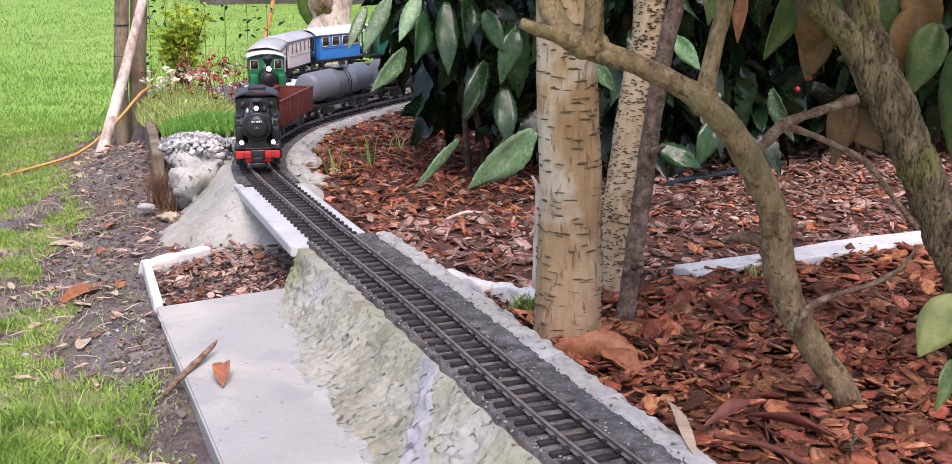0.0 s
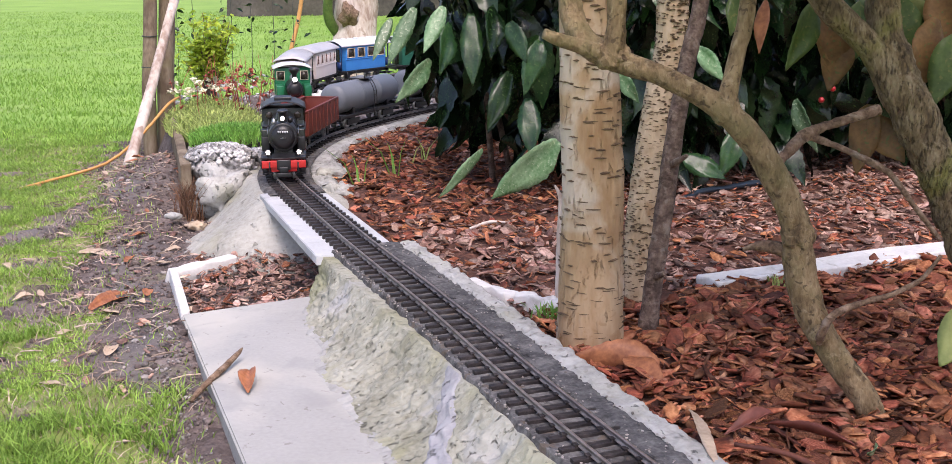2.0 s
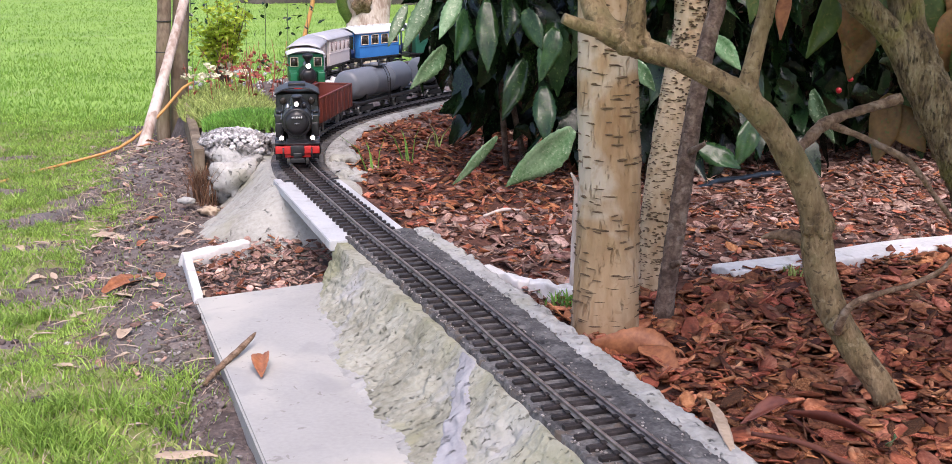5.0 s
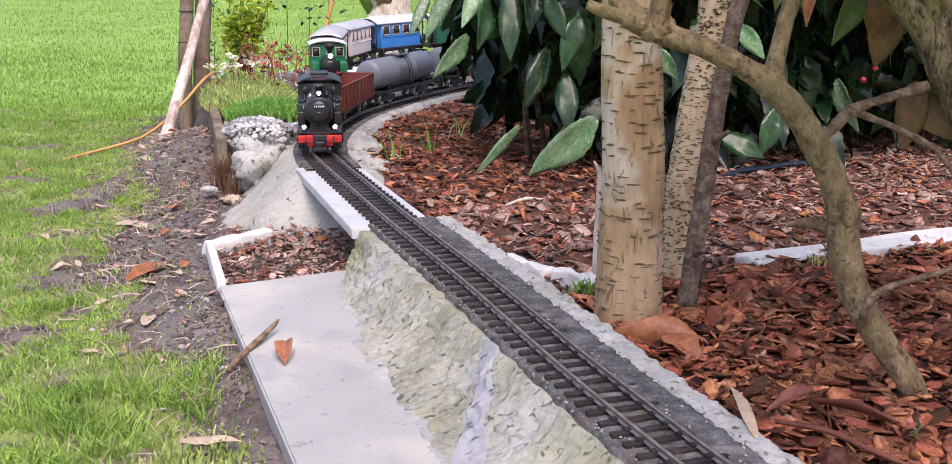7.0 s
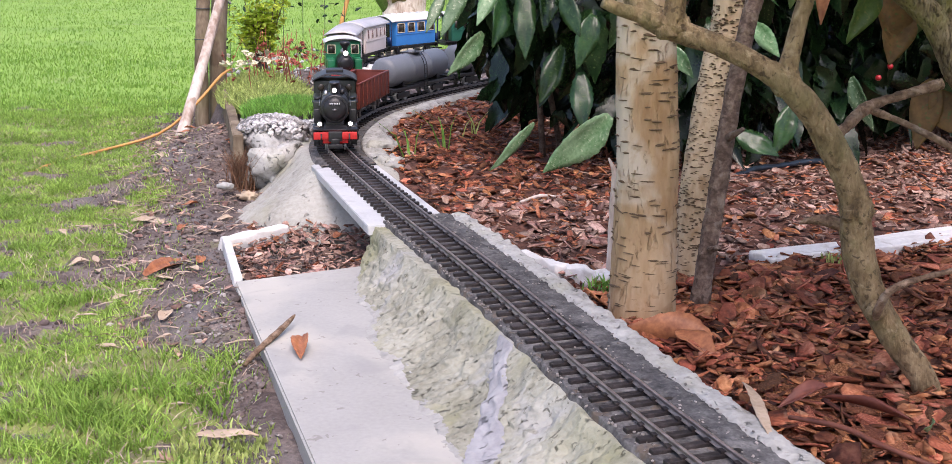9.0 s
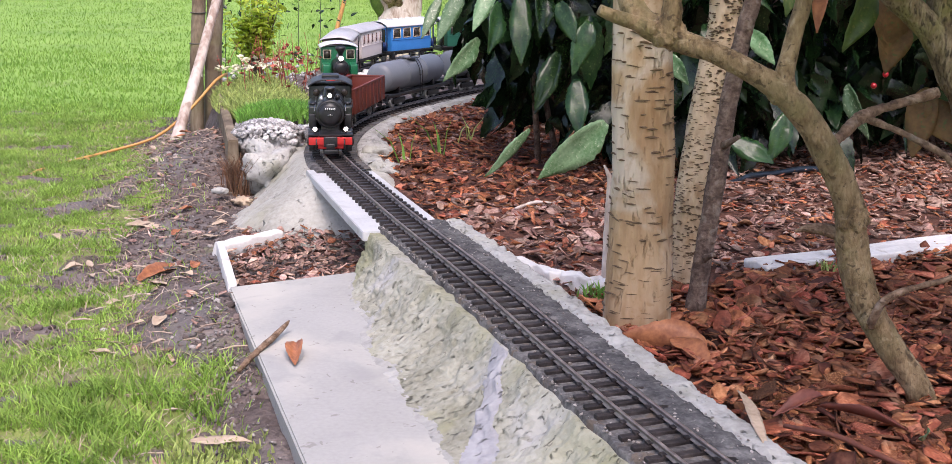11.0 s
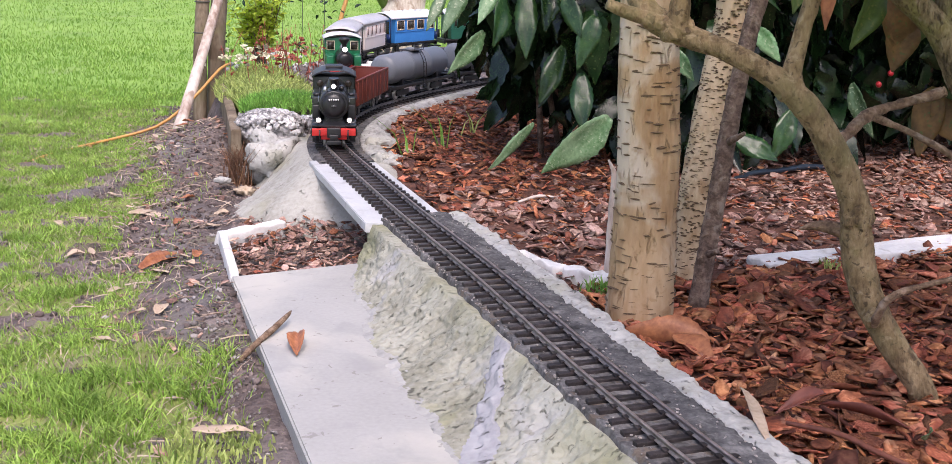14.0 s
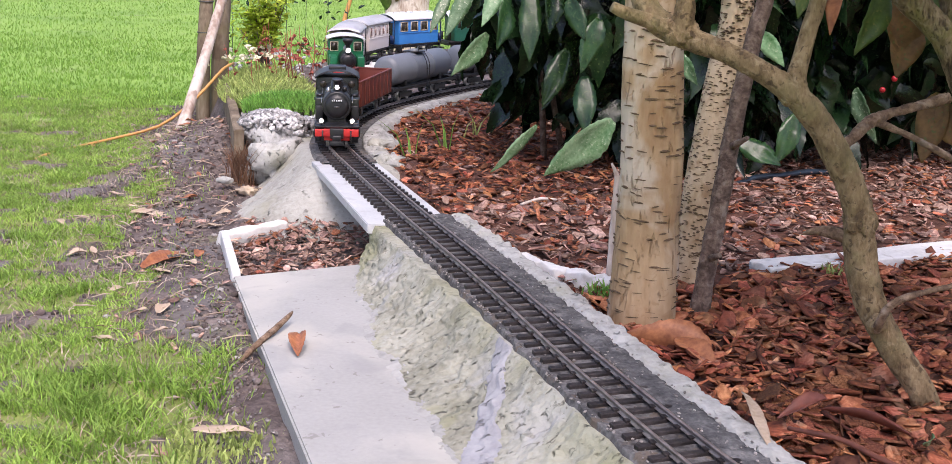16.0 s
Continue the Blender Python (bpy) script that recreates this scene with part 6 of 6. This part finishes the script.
# bark scraps and dead leaves strewn over the soil
scraps = []
while len(scraps) < 420:
    x, y = rng.uniform(-1.05, -0.35), rng.uniform(1.3, 3.7)
    if lawn(x, y) < 0.04 and x < line_x(y) - 0.14 and not (x > -0.44 - 0.317 * (y - 2.03) and y < 2.5):
        scraps.append((rng.randrange(12), chip_pose(x, y, ground_z(x, y) + 0.006, rng.uniform(0.008, 0.028), 0.3)))
joined("bark_scraps", CHIPS, scraps, "bark_dull", None, smooth=False)
straws, shape = [], [mesh_of("straw", [(-0.5, -0.03, 0), (-0.5, 0.03, 0), (-0.5, 0, 0.05), (0.5, -0.02, 0), (0.5, 0.02, 0.0), (0.5, 0, 0.04), (0, -0.03, 0.05), (0, 0.03, 0.05), (0, 0, 0.1)],
                                 [(0, 6, 7, 1), (1, 7, 8, 2), (2, 8, 6, 0), (6, 3, 4, 7), (7, 4, 5, 8), (8, 5, 3, 6)])]
while len(straws) < 900:
    x, y = rng.uniform(-1.3, -0.35), rng.uniform(1.3, 4.0)
    if lawn(x, y) < 0.10 and x < line_x(y) - 0.14 and not (x > -0.44 - 0.317 * (y - 2.03) and y < 2.5):
        straws.append((0, chip_pose(x, y, ground_z(x, y) + 0.004, rng.uniform(0.012, 0.05), 0.15)))
joined("straw", shape, straws, "straw", None, smooth=False)
tagged(bpy.data.objects["straw"], "thin dry stalks and twigs littering the soil", "litter", kind="stuff")
tagged(bpy.data.objects["bark_scraps"], "scattered brown bark scraps on muddy soil", "bark", kind="stuff")


# ---- single leaves and sticks ----
def leaf_to(name, base, tip, width, material, label, parent=None, category="leaf", roll=0.0, droop=0.12, fold=0.2, seed=1, teeth=0.03, curl=0.3, face=False):
    """One leaf from its stalk to its tip."""
    base, tip = Vector(base), Vector(tip)
    d = tip - base
    mesh = leaf_mesh(name, d.length, width, droop, fold, teeth, seed, curl, 18)
    if face:
        side = (Vector((0.15, 0.0, 0.55)) - base).cross(d).normalized()
    else:
        side = Vector((0, 0, 1)).cross(d).normalized()
    side = (Matrix.Rotation(radians(roll), 4, d.normalized()) @ side.to_4d()).to_3d()
    up = d.normalized().cross(side)
    m = Matrix((d.normalized(), side, up)).transposed().to_4x4()
    m.translation = base
    ob = part(name, mesh, material, parent)
    ob.matrix_basis = (in_world(parent).inverted() @ m) if parent else m
    tagged(ob, label)
    if not parent:
        tagged(ob, category=category)
    sol = ob.modifiers.new("thick", "SOLIDIFY")
    sol.thickness = 0.0008
    return ob


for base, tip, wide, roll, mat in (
        ((0.285, 2.537, 0.126), (0.150, 2.476, 0.008), 0.088, 55, "laurel_pale_sheen"), ((0.121, 2.493, 0.117), (0.037, 2.435, 0.020), 0.034, 40, "laurel_pale_sheen"),
        ((-0.075, 2.77, 0.375), (-0.115, 2.715, 0.290), 0.034, 60, "laurel_pale_sheen"), ((-0.020, 2.723, 0.40), (-0.080, 2.66, 0.285), 0.046, 60, "laurel_pale_sheen"),
        ((0.013, 2.645, 0.292), (-0.055, 2.587, 0.203), 0.050, 55, "laurel_pale_sheen"), ((0.057, 2.658, 0.37), (0.042, 2.598, 0.265), 0.055, 80, "laurel"),
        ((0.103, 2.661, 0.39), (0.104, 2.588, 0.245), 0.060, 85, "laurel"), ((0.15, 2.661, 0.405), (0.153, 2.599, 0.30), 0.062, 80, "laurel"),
        ((0.185, 2.599, 0.375), (0.212, 2.544, 0.295), 0.052, 75, "laurel"), ((0.044, 2.668, 0.405), (0.000, 2.611, 0.315), 0.046, 60, "laurel_pale_sheen"),
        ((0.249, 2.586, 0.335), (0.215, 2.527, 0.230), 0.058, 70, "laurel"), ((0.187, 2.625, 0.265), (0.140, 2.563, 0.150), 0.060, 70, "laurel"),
        ((0.222, 2.56, 0.215), (0.224, 2.496, 0.105), 0.060, 85, "laurel"), ((0.575, 2.516, 0.325), (0.628, 2.49, 0.258), 0.045, 110, "laurel_pale_sheen"),
        ((0.393, 2.414, 0.285), (0.432, 2.398, 0.222), 0.036, 100, "laurel_pale_sheen"), ((0.54, 2.464, 0.102), (0.63, 2.44, 0.062), 0.06, 120, "laurel"),
        ((0.66, 2.48, 0.16), (0.62, 2.44, 0.06), 0.055, 70, "laurel"), ((0.80, 2.55, 0.21), (0.83, 2.5, 0.10), 0.05, 90, "laurel_pale_sheen")):
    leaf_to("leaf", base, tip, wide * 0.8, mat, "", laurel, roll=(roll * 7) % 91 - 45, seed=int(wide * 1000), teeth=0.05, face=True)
for p in ((0.86, 2.56, 0.207), (0.885, 2.565, 0.231)):
    bm = bmesh.new()
    rock(bm, p, (0.0065, 0.0065, 0.0065), 2, sub=3, rough=0.08)
    part("berry", bm, "berry", laurel, "bright red berry", world_space=True)
for base, tip, wide, roll, mat in (
        ((0.726, 1.600, 0.409), (0.679, 1.560, 0.323), 0.055, 40, "rhodo_leaf"), ((0.791, 1.620, 0.395), (0.738, 1.560, 0.236), 0.080, 60, "rhodo_leaf"),
        ((0.721, 1.680, 0.470), (0.739, 1.640, 0.369), 0.060, 65, "rhodo_brown"), ((0.687, 1.700, 0.461), (0.716, 1.680, 0.385), 0.052, 90, "rhodo_pale"),
        ((0.532, 1.619, 0.452), (0.494, 1.584, 0.365), 0.042, 70, "rhodo_leaf"), ((0.56, 1.669, 0.448), (0.577, 1.626, 0.345), 0.058, 80, "rhodo_brown"),
        ((0.585, 1.659, 0.405), (0.561, 1.625, 0.335), 0.050, 100, "rhodo_brown"), ((0.614, 1.604, 0.315), (0.582, 1.567, 0.230), 0.048, 60, "rhodo_brown"),
        ((0.610, 1.59, 0.30), (0.640, 1.548, 0.246), 0.050, 110, "rhodo_brown"), ((0.424, 1.475, 0.46), (0.408, 1.443, 0.402), 0.020, 60, "dry_leaf"),
        ((0.608, 1.233, 0.139), (0.558, 1.203, 0.086), 0.052, 50, "rhodo_pale"),
        ((0.593, 1.198, 0.080), (0.570, 1.169, 0.034), 0.022, 70, "rhodo_leaf"), ((0.715, 1.709, 0.437), (0.660, 1.689, 0.418), 0.060, 30, "rhodo_leaf"),
        ((0.63, 1.70, 0.45), (0.60, 1.67, 0.36), 0.060, 80, "rhodo_leaf"), ((0.70, 1.62, 0.43), (0.665, 1.59, 0.33), 0.060, 70, "rhodo_brown"),
        ((0.66, 1.68, 0.46), (0.70, 1.65, 0.35), 0.060, 100, "rhodo_leaf"), ((0.47, 1.80, 0.46), (0.46, 1.77, 0.40), 0.03, 80, "rhodo_leaf")):
    leaf_to("leaf", base, tip, wide * 0.85, mat, "", rhodo_two, roll=(roll * 7) % 61 - 30, seed=int(wide * 1000 + roll), teeth=0.0, face=True)

leaf_to("leaf", (0.318, 1.528, -0.030), (0.208, 1.582, -0.026), 0.054, "dry_leaf", "large curled dry brown leaf against the birch foot", roll=-28, droop=-0.16, fold=-0.45, teeth=0.03, seed=4, curl=0.25, face=True)
leaf_to("leaf", (0.275, 1.545, -0.022), (0.318, 1.470, -0.030), 0.034, "dry_leaf", "folded dry brown leaf lying on bark", roll=10, fold=0.35, seed=5, curl=0.3)
leaf_to("leaf", (-0.262, 1.71, -0.090), (-0.252, 1.628, -0.095), 0.024, "dry_leaf", "curled orange-brown dead leaf on the slab", roll=10, fold=0.9, droop=0.0, seed=6)
leaf_to("leaf", (-0.625, 2.165, -0.128), (-0.560, 2.36, -0.124), 0.034, "dry_leaf", "long orange-brown bark-like dead leaf on soil", roll=14, fold=0.5, seed=7)
leaf_to("leaf", (-0.79, 2.66, -0.142), (-0.650, 2.705, -0.140), 0.042, "pale_leaf", "pale dead leaf lying flat on soil", roll=5, fold=0.2, seed=8)
leaf_to("leaf", (-0.352, 1.40, -0.116), (-0.275, 1.405, -0.108), 0.024, "pale_leaf", "pale dried leaf strip beside the slab", fold=0.4, seed=9)
leaf_to("leaf", (0.311, 1.168, -0.010), (0.323, 1.335, 0.004), 0.015, "pale_leaf", "pale split bark strip on chips", roll=12, fold=0.3, seed=10, teeth=0.05)
leaf_to("leaf", (0.470, 1.199, -0.006), (0.395, 1.275, 0.004), 0.017, "dry_dark", "dark reddish curled leaf on chips", roll=20, fold=1.0, seed=11)
leaf_to("leaf", (0.402, 1.282, 0.000), (0.340, 1.248, -0.004), 0.017, "dry_dark", "dark reddish curled leaf on chips", roll=-15, fold=1.0, seed=13)
leaf_to("leaf", (0.485, 1.185, -0.01), (0.475, 1.16, 0.012), 0.014, "laurel_pale_sheen", "small fresh green leaf upright in bark", roll=60, seed=12)
for k in range(46):
    while True:
        x, y = rng.uniform(-1.2, -0.38), rng.uniform(1.35, 3.7)
        if lawn(x, y) < 0.16 and x < line_x(y) - 0.30:
            break
    a, n = rng.uniform(0, 6.3), rng.uniform(0.018, 0.05)
    z = ground_z(x, y) + 0.007
    leaf_to("leaf", (x, y, z), (x + n * math.cos(a), y + n * math.sin(a), z + 0.003), n * rng.uniform(0.3, 0.6), rng.choice(["pale_leaf", "pale_leaf", "dry_leaf"]), "small withered leaf on the soil",
            roll=rng.uniform(-15, 15), fold=0.35, seed=k, droop=rng.uniform(-0.1, 0.2))


def stick(points, material, label, rough=0.15, category="stick", seg=8, name="stick"):
    return tagged(part(name, tube(points, 24, seg, rough, 60), material), label, category)


stick([(-0.338, 1.645, -0.112, 0.004), (-0.318, 1.69, -0.098, 0.005), (-0.302, 1.73, -0.091, 0.0048), (-0.288, 1.775, -0.084, 0.0035), (-0.284, 1.788, -0.081, 0.0012)], "dead_wood",
      "short brown twig lying across the slab edge")
stick([(0.217, 1.86, -0.05, 0.007), (0.221, 1.873, 0.10, 0.006), (0.222, 1.875, 0.13, 0.0055), (0.211, 1.878, 0.155, 0.0015)], "stake_wood", "pale curved twig beside the birch")
stick([(0.345, 1.222, -0.012, 0.0026), (0.388, 1.177, -0.004, 0.0034), (0.417, 1.136, -0.006, 0.0034), (0.452, 1.100, -0.010, 0.003), (0.52, 1.05, -0.02, 0.002)], "dry_dark", "thin purplish-brown twig on bark")
stick([(0.28, 2.28, -0.03, 0.004), (0.34, 2.36, -0.018, 0.004), (0.40, 2.44, -0.025, 0.003)], "dead_wood", "thin brown twig on bark")
stick([(0.09, 2.38, -0.03, 0.003), (0.13, 2.405, -0.022, 0.0035), (0.165, 2.42, -0.026, 0.002)], "stake_wood", "pale twig lying on bark")
stick([(0.58, 2.69, -0.04, 0.005), (0.66, 2.76, -0.030, 0.007), (0.72, 2.80, -0.032, 0.006), (0.80, 2.85, -0.03, 0.007), (0.90, 2.90, -0.04, 0.005)], "tarp", "crumpled blue plastic hose under the bushes",
      0.25, "hose", 10, "hose")
# orange cable over the soil, up to the post
stick([(-1.36, 3.08, -0.170, 0.0045), (-1.25, 3.24, -0.152, 0.0045), (-1.225, 3.36, -0.147, 0.0045), (-1.165, 3.515, -0.144, 0.0045), (-1.07, 3.63, -0.130, 0.0045), (-0.985, 3.66, -0.105, 0.0045), (-0.92, 3.68, -0.06, 0.0045), (-0.86, 3.72, 0.0, 0.0045),
       (-0.815, 3.80, 0.06, 0.0045), (-0.80, 3.9, 0.07, 0.004)], "orange", "orange garden cable running over soil to a post", 0.0, "cable", 10, "cable")

# ---- posts, stake and wire ----
post = thing("fence_post", pose(-0.927, 4.0, -0.12), "round weathered brown fence post with wire loops", "post")
part("shaft", tube([(-0.928, 4.0, -0.16, 0.0235), (-0.925, 4.03, 0.1, 0.0230), (-0.921, 4.10, 0.36, 0.0225), (-0.918, 4.15, 0.8, 0.022)], 24, 16, 0.05, 16), "grey_wood", post, world_space=True)
for z in (0.155, 0.255):
    bm = bmesh.new()
    c = Vector((np.interp(z, [0.1, 0.36], [-0.925, -0.921]), np.interp(z, [0.1, 0.36], [4.03, 4.10]), z))
    tube([(c.x + 0.0245 * math.cos(a), c.y + 0.0245 * math.sin(a), z, 0.002) for a in np.linspace(0, 2 * math.pi, 13)], 26, 6, bm=bm)
    part("wire_loop", bm, "wire", post, world_space=True)
post_two = thing("fence_post", pose(-0.885, 4.06, -0.12), "pale split wooden fence post", "post")
part("shaft", tube([(-0.888, 4.06, -0.16, 0.030), (-0.882, 4.09, 0.1, 0.029), (-0.876, 4.15, 0.36, 0.028), (-0.87, 4.2, 0.8, 0.027)], 24, 10, 0.08, 12), "grey_wood", post_two, world_space=True)
stake = thing("stake", pose(-0.90, 3.66, -0.1), "peeled whitish wooden stake leaning on a post", "stake")
part("shaft", tube([(-0.912, 3.63, -0.12, 0.019), (-0.902, 3.661, -0.074, 0.0185), (-0.866, 3.82, 0.12, 0.0165), (-0.829, 3.99, 0.338, 0.0150), (-0.80, 4.12, 0.50, 0.014)], 30, 12, 0.10, 18), "stake_wood", stake,
     world_space=True)
fence = thing("wire_fence", pose(-0.6, 5.0, -0.02), "thin dark wire netting with climbing stems behind the flowers", "fence")
for x in (-1.02, -0.955, -0.80, -0.72, -0.63, -0.55):
    part("wire", tube([(x, 4.95, -0.05, 0.0013), (x + 0.006, 4.96, 0.2, 0.0013), (x, 4.98, 0.55, 0.0013)], 8, 5), "wire", fence, world_space=True)
pole = thing("pole", pose(-0.642, 5.7, 0.0), "thin orange-brown wooden pole leaning behind the coaches", "pole")
part("shaft", tube([(-0.675, 5.70, -0.08, 0.011), (-0.642, 5.726, 0.092, 0.0105), (-0.602, 5.764, 0.258, 0.010), (-0.55, 5.8, 0.6, 0.010)], 12, 10, 0.05), "orange", pole, world_space=True)
old_tree = tree("tree", pose(-0.40, 6.75, -0.15), "thick pale grey old tree trunk with a brown scar")
part("trunk", tube([(-0.42, 6.7, -0.20, 0.135), (-0.41, 6.73, 0.05, 0.118), (-0.395, 6.77, 0.25, 0.112), (-0.38, 6.8, 0.9, 0.10)], 30, 20, 0.14, 9), "stake_wood", old_tree, world_space=True)
part("limb", tube([(-0.50, 6.70, 0.10, 0.03), (-0.545, 6.66, 0.22, 0.028), (-0.50, 6.62, 0.5, 0.022)], 14, 10, 0.14, 14), "rhodo_leaf", old_tree, "green mossy limb", world_space=True)
bm = bmesh.new()
rock(bm, (-0.43, 6.64, 0.20), (0.05, 0.035, 0.06), 3, sub=3, rough=0.6)
part("scar", bm, "dead_wood", old_tree, "dark brown scar", world_space=True)

# ---- plants of the bed ----
rng = np.random.default_rng(8)
spots = []
while len(spots) < 2600:
    u, v = rng.uniform(-1, 1, 2)
    if u * u + v * v < 1:
        x, y = -0.545 + 0.125 * u + 0.02 * v, 3.40 + 0.11 * v
        spots.append((x, y, -0.01 + 0.035 * (1 - u * u - v * v) ** 0.5, rng.uniform(0.018, 0.036), rng.uniform(0.003, 0.005)))
cushion = thing("grassy_cushion", pose(-0.55, 3.40, -0.01), "fresh green needle-leaved cushion plant on the bed edge", "plant")
ob = blades("foliage", spots, "sedum", "", cushion)
ob.data.transform(in_world(cushion).inverted())
flowers = thing("flowering_plants", pose(-0.7, 3.85, -0.01), "yellow-green low plants with withered red and white flowers", "plant")
spots = []
while len(spots) < 8000:
    u, v = rng.uniform(-1, 1, 2)
    if u * u + v * v < 1:
        x, y = -0.675 - 0.08 * v + 0.155 * u, 3.80 + 0.42 * v
        spots.append((x, y, -0.01, rng.uniform(0.012, 0.055) * (1.15 - 0.6 * u * u), rng.uniform(0.004, 0.0095)))
ob = blades("foliage", spots, "yellow_green", "", flowers)
ob.data.transform(in_world(flowers).inverted())
rng = random.Random(44)


def blossoms(name, n, material, size, zone, label):
    shapes = [leaf_mesh("petal", 1.0, 0.9, 0.2, 0.4, 0.1, k, 0.4) for k in range(3)]
    poses = []
    for _ in range(n):
        x, y, z = zone()
        for k in range(4):
            poses.append((rng.randrange(3), leaf_pose((x, y, z), rng.uniform(0, 360), rng.uniform(-50, 30), rng.uniform(-40, 40), size * rng.uniform(0.6, 1.1))))
    joined(name, shapes, poses, material, flowers, label)


blossoms("red_blossom", 60, "red_flower", 0.015, lambda: (-0.66 + rng.gauss(0, 0.09), 4.10 + rng.gauss(0, 0.16), 0.06 + rng.uniform(-0.02, 0.07)), "withered red blossoms")
blossoms("white_blossom", 34, "white_flower", 0.019, lambda: (-0.80 + rng.gauss(0, 0.07), 4.02 + rng.gauss(0, 0.14), 0.075 + rng.uniform(-0.02, 0.03)), "cream white blossoms")
bm = bmesh.new()
for _ in range(34):
    x, y = -0.70 + rng.gauss(0, 0.10), 4.15 + rng.gauss(0, 0.18)
    tube([(x, y, -0.02, 0.0014), (x + rng.uniform(-0.02, 0.02), y, 0.06, 0.0012), (x + rng.uniform(-0.03, 0.03), y, rng.uniform(0.09, 0.18), 0.0008)], 5, 4, bm=bm)
tagged(part("stem", bm, "red_flower", flowers, "thin reddish stems", world_space=True), kind="stuff")
shrub = thing("shrub", pose(-0.81, 4.55, -0.02), "small lime-green leafy shrub behind the flowers", "shrub")
small = [leaf_mesh("leaf", 0.026, 0.013, 0.2, 0.3, 0.0, k) for k in range(3)]
poses, bm = [], bmesh.new()
for n in range(40):
    a, rr = rng.uniform(0, 6.3), rng.uniform(0.02, 0.13) * rng.uniform(0.6, 1.0)
    tip = (-0.81 + math.cos(a) * rr, 4.55 + math.sin(a) * rr, rng.uniform(0.14, 0.335) - rr * 0.5)
    tube([(-0.81, 4.55, -0.03, 0.003), (-0.81 + math.cos(a) * rr * 0.6, 4.55 + math.sin(a) * rr * 0.6, tip[2] * 0.6, 0.002), (*tip, 0.001)], 6, 4, bm=bm)
    for k in range(30):
        u = rng.uniform(0.45, 1.05)
        p = (-0.81 + math.cos(a) * rr * u + rng.gauss(0, 0.014), 4.55 + math.sin(a) * rr * u + rng.gauss(0, 0.014), tip[2] * (0.25 + 0.75 * u) + rng.gauss(0, 0.012))
        poses.append((rng.randrange(3), leaf_pose(p, rng.uniform(0, 360), rng.uniform(-50, 40), rng.uniform(-40, 40), rng.uniform(0.6, 1.2))))
part("stem", bm, "thin_bark", shrub, world_space=True)
joined("foliage", small, poses, "lime", shrub)
poses = []
for n in range(110):
    x = rng.choice([-1.02, -0.955, -0.80, -0.72, -0.63, -0.55])
    poses.append((rng.randrange(3), leaf_pose((x + rng.gauss(0, 0.022), 4.95 + rng.gauss(0, 0.02), rng.uniform(0.03, 0.42)), rng.uniform(0, 360), rng.uniform(-40, 60), rng.uniform(-60, 60), rng.uniform(0.7, 1.3))))
joined("climber_leaves", small, poses, "laurel", fence)


def tuft(name, x, y, z, n, height, width, material, label, spread=0.012, leaning=0.8):
    t = thing(name, pose(x, y, z), label, "plant")
    g = np.random.default_rng(n + int(height * 1000))
    ob = blades("foliage", [(x + g.normal(0, spread), y + g.normal(0, spread), z, height * g.uniform(0.6, 1.1), width) for _ in range(n)], material, "", t, leaning)
    ob.data.transform(in_world(t).inverted())


tuft("grass_tuft", -0.165, 2.86, -0.04, 4, 0.13, 0.004, "sedum", "few long green grass blades growing from bark")
tuft("grass_tuft", -0.085, 3.03, -0.04, 4, 0.13, 0.0045, "sedum", "few long green grass blades growing from bark")
tuft("grass_tuft", -0.02, 3.2, -0.04, 6, 0.08, 0.005, "yellow_green", "yellowing grass blades growing from bark")
tuft("weed", 0.194, 1.772, -0.035, 40, 0.026, 0.004, "sedum", "small green weed between cement rim and birch", 0.014)
tuft("weed", 0.60, 1.93, -0.035, 30, 0.024, 0.004, "yellow_green", "small yellowish weed at the white kerb", 0.012)
tuft("dry_roots", -0.588, 2.968, -0.135, 260, 0.115, 0.0024, "root", "dry reddish-brown roots hanging at the board end", 0.017, 0.5)
tuft("moss", -0.315, 1.36, -0.122, 400, 0.014, 0.004, "yellow_green", "yellow-green moss on soil beside the slab", 0.035)

# ---- far edge of the lawn ----
bm = bmesh.new()
bmesh.ops.create_grid(bm, x_segments=120, y_segments=8, size=0.5)
for v in bm.verts:
    x, z = -2.3 + (v.co.x + 0.5) * 26, -0.2 + (v.co.y + 0.5) * 2.2
    v.co = (x, 13.9 + 0.5 * noise.noise(Vector((x, 0, z)) * 1.3) + 0.2 * noise.noise(Vector((x, 0, z)) * 5), z)
border = thing("far_hedge", pose(0, 14.6, -0.2), "dull grey-brown hedge at the far end of the lawn", "hedge")
part("foliage", bm, "far_hedge", border, world_space=True)
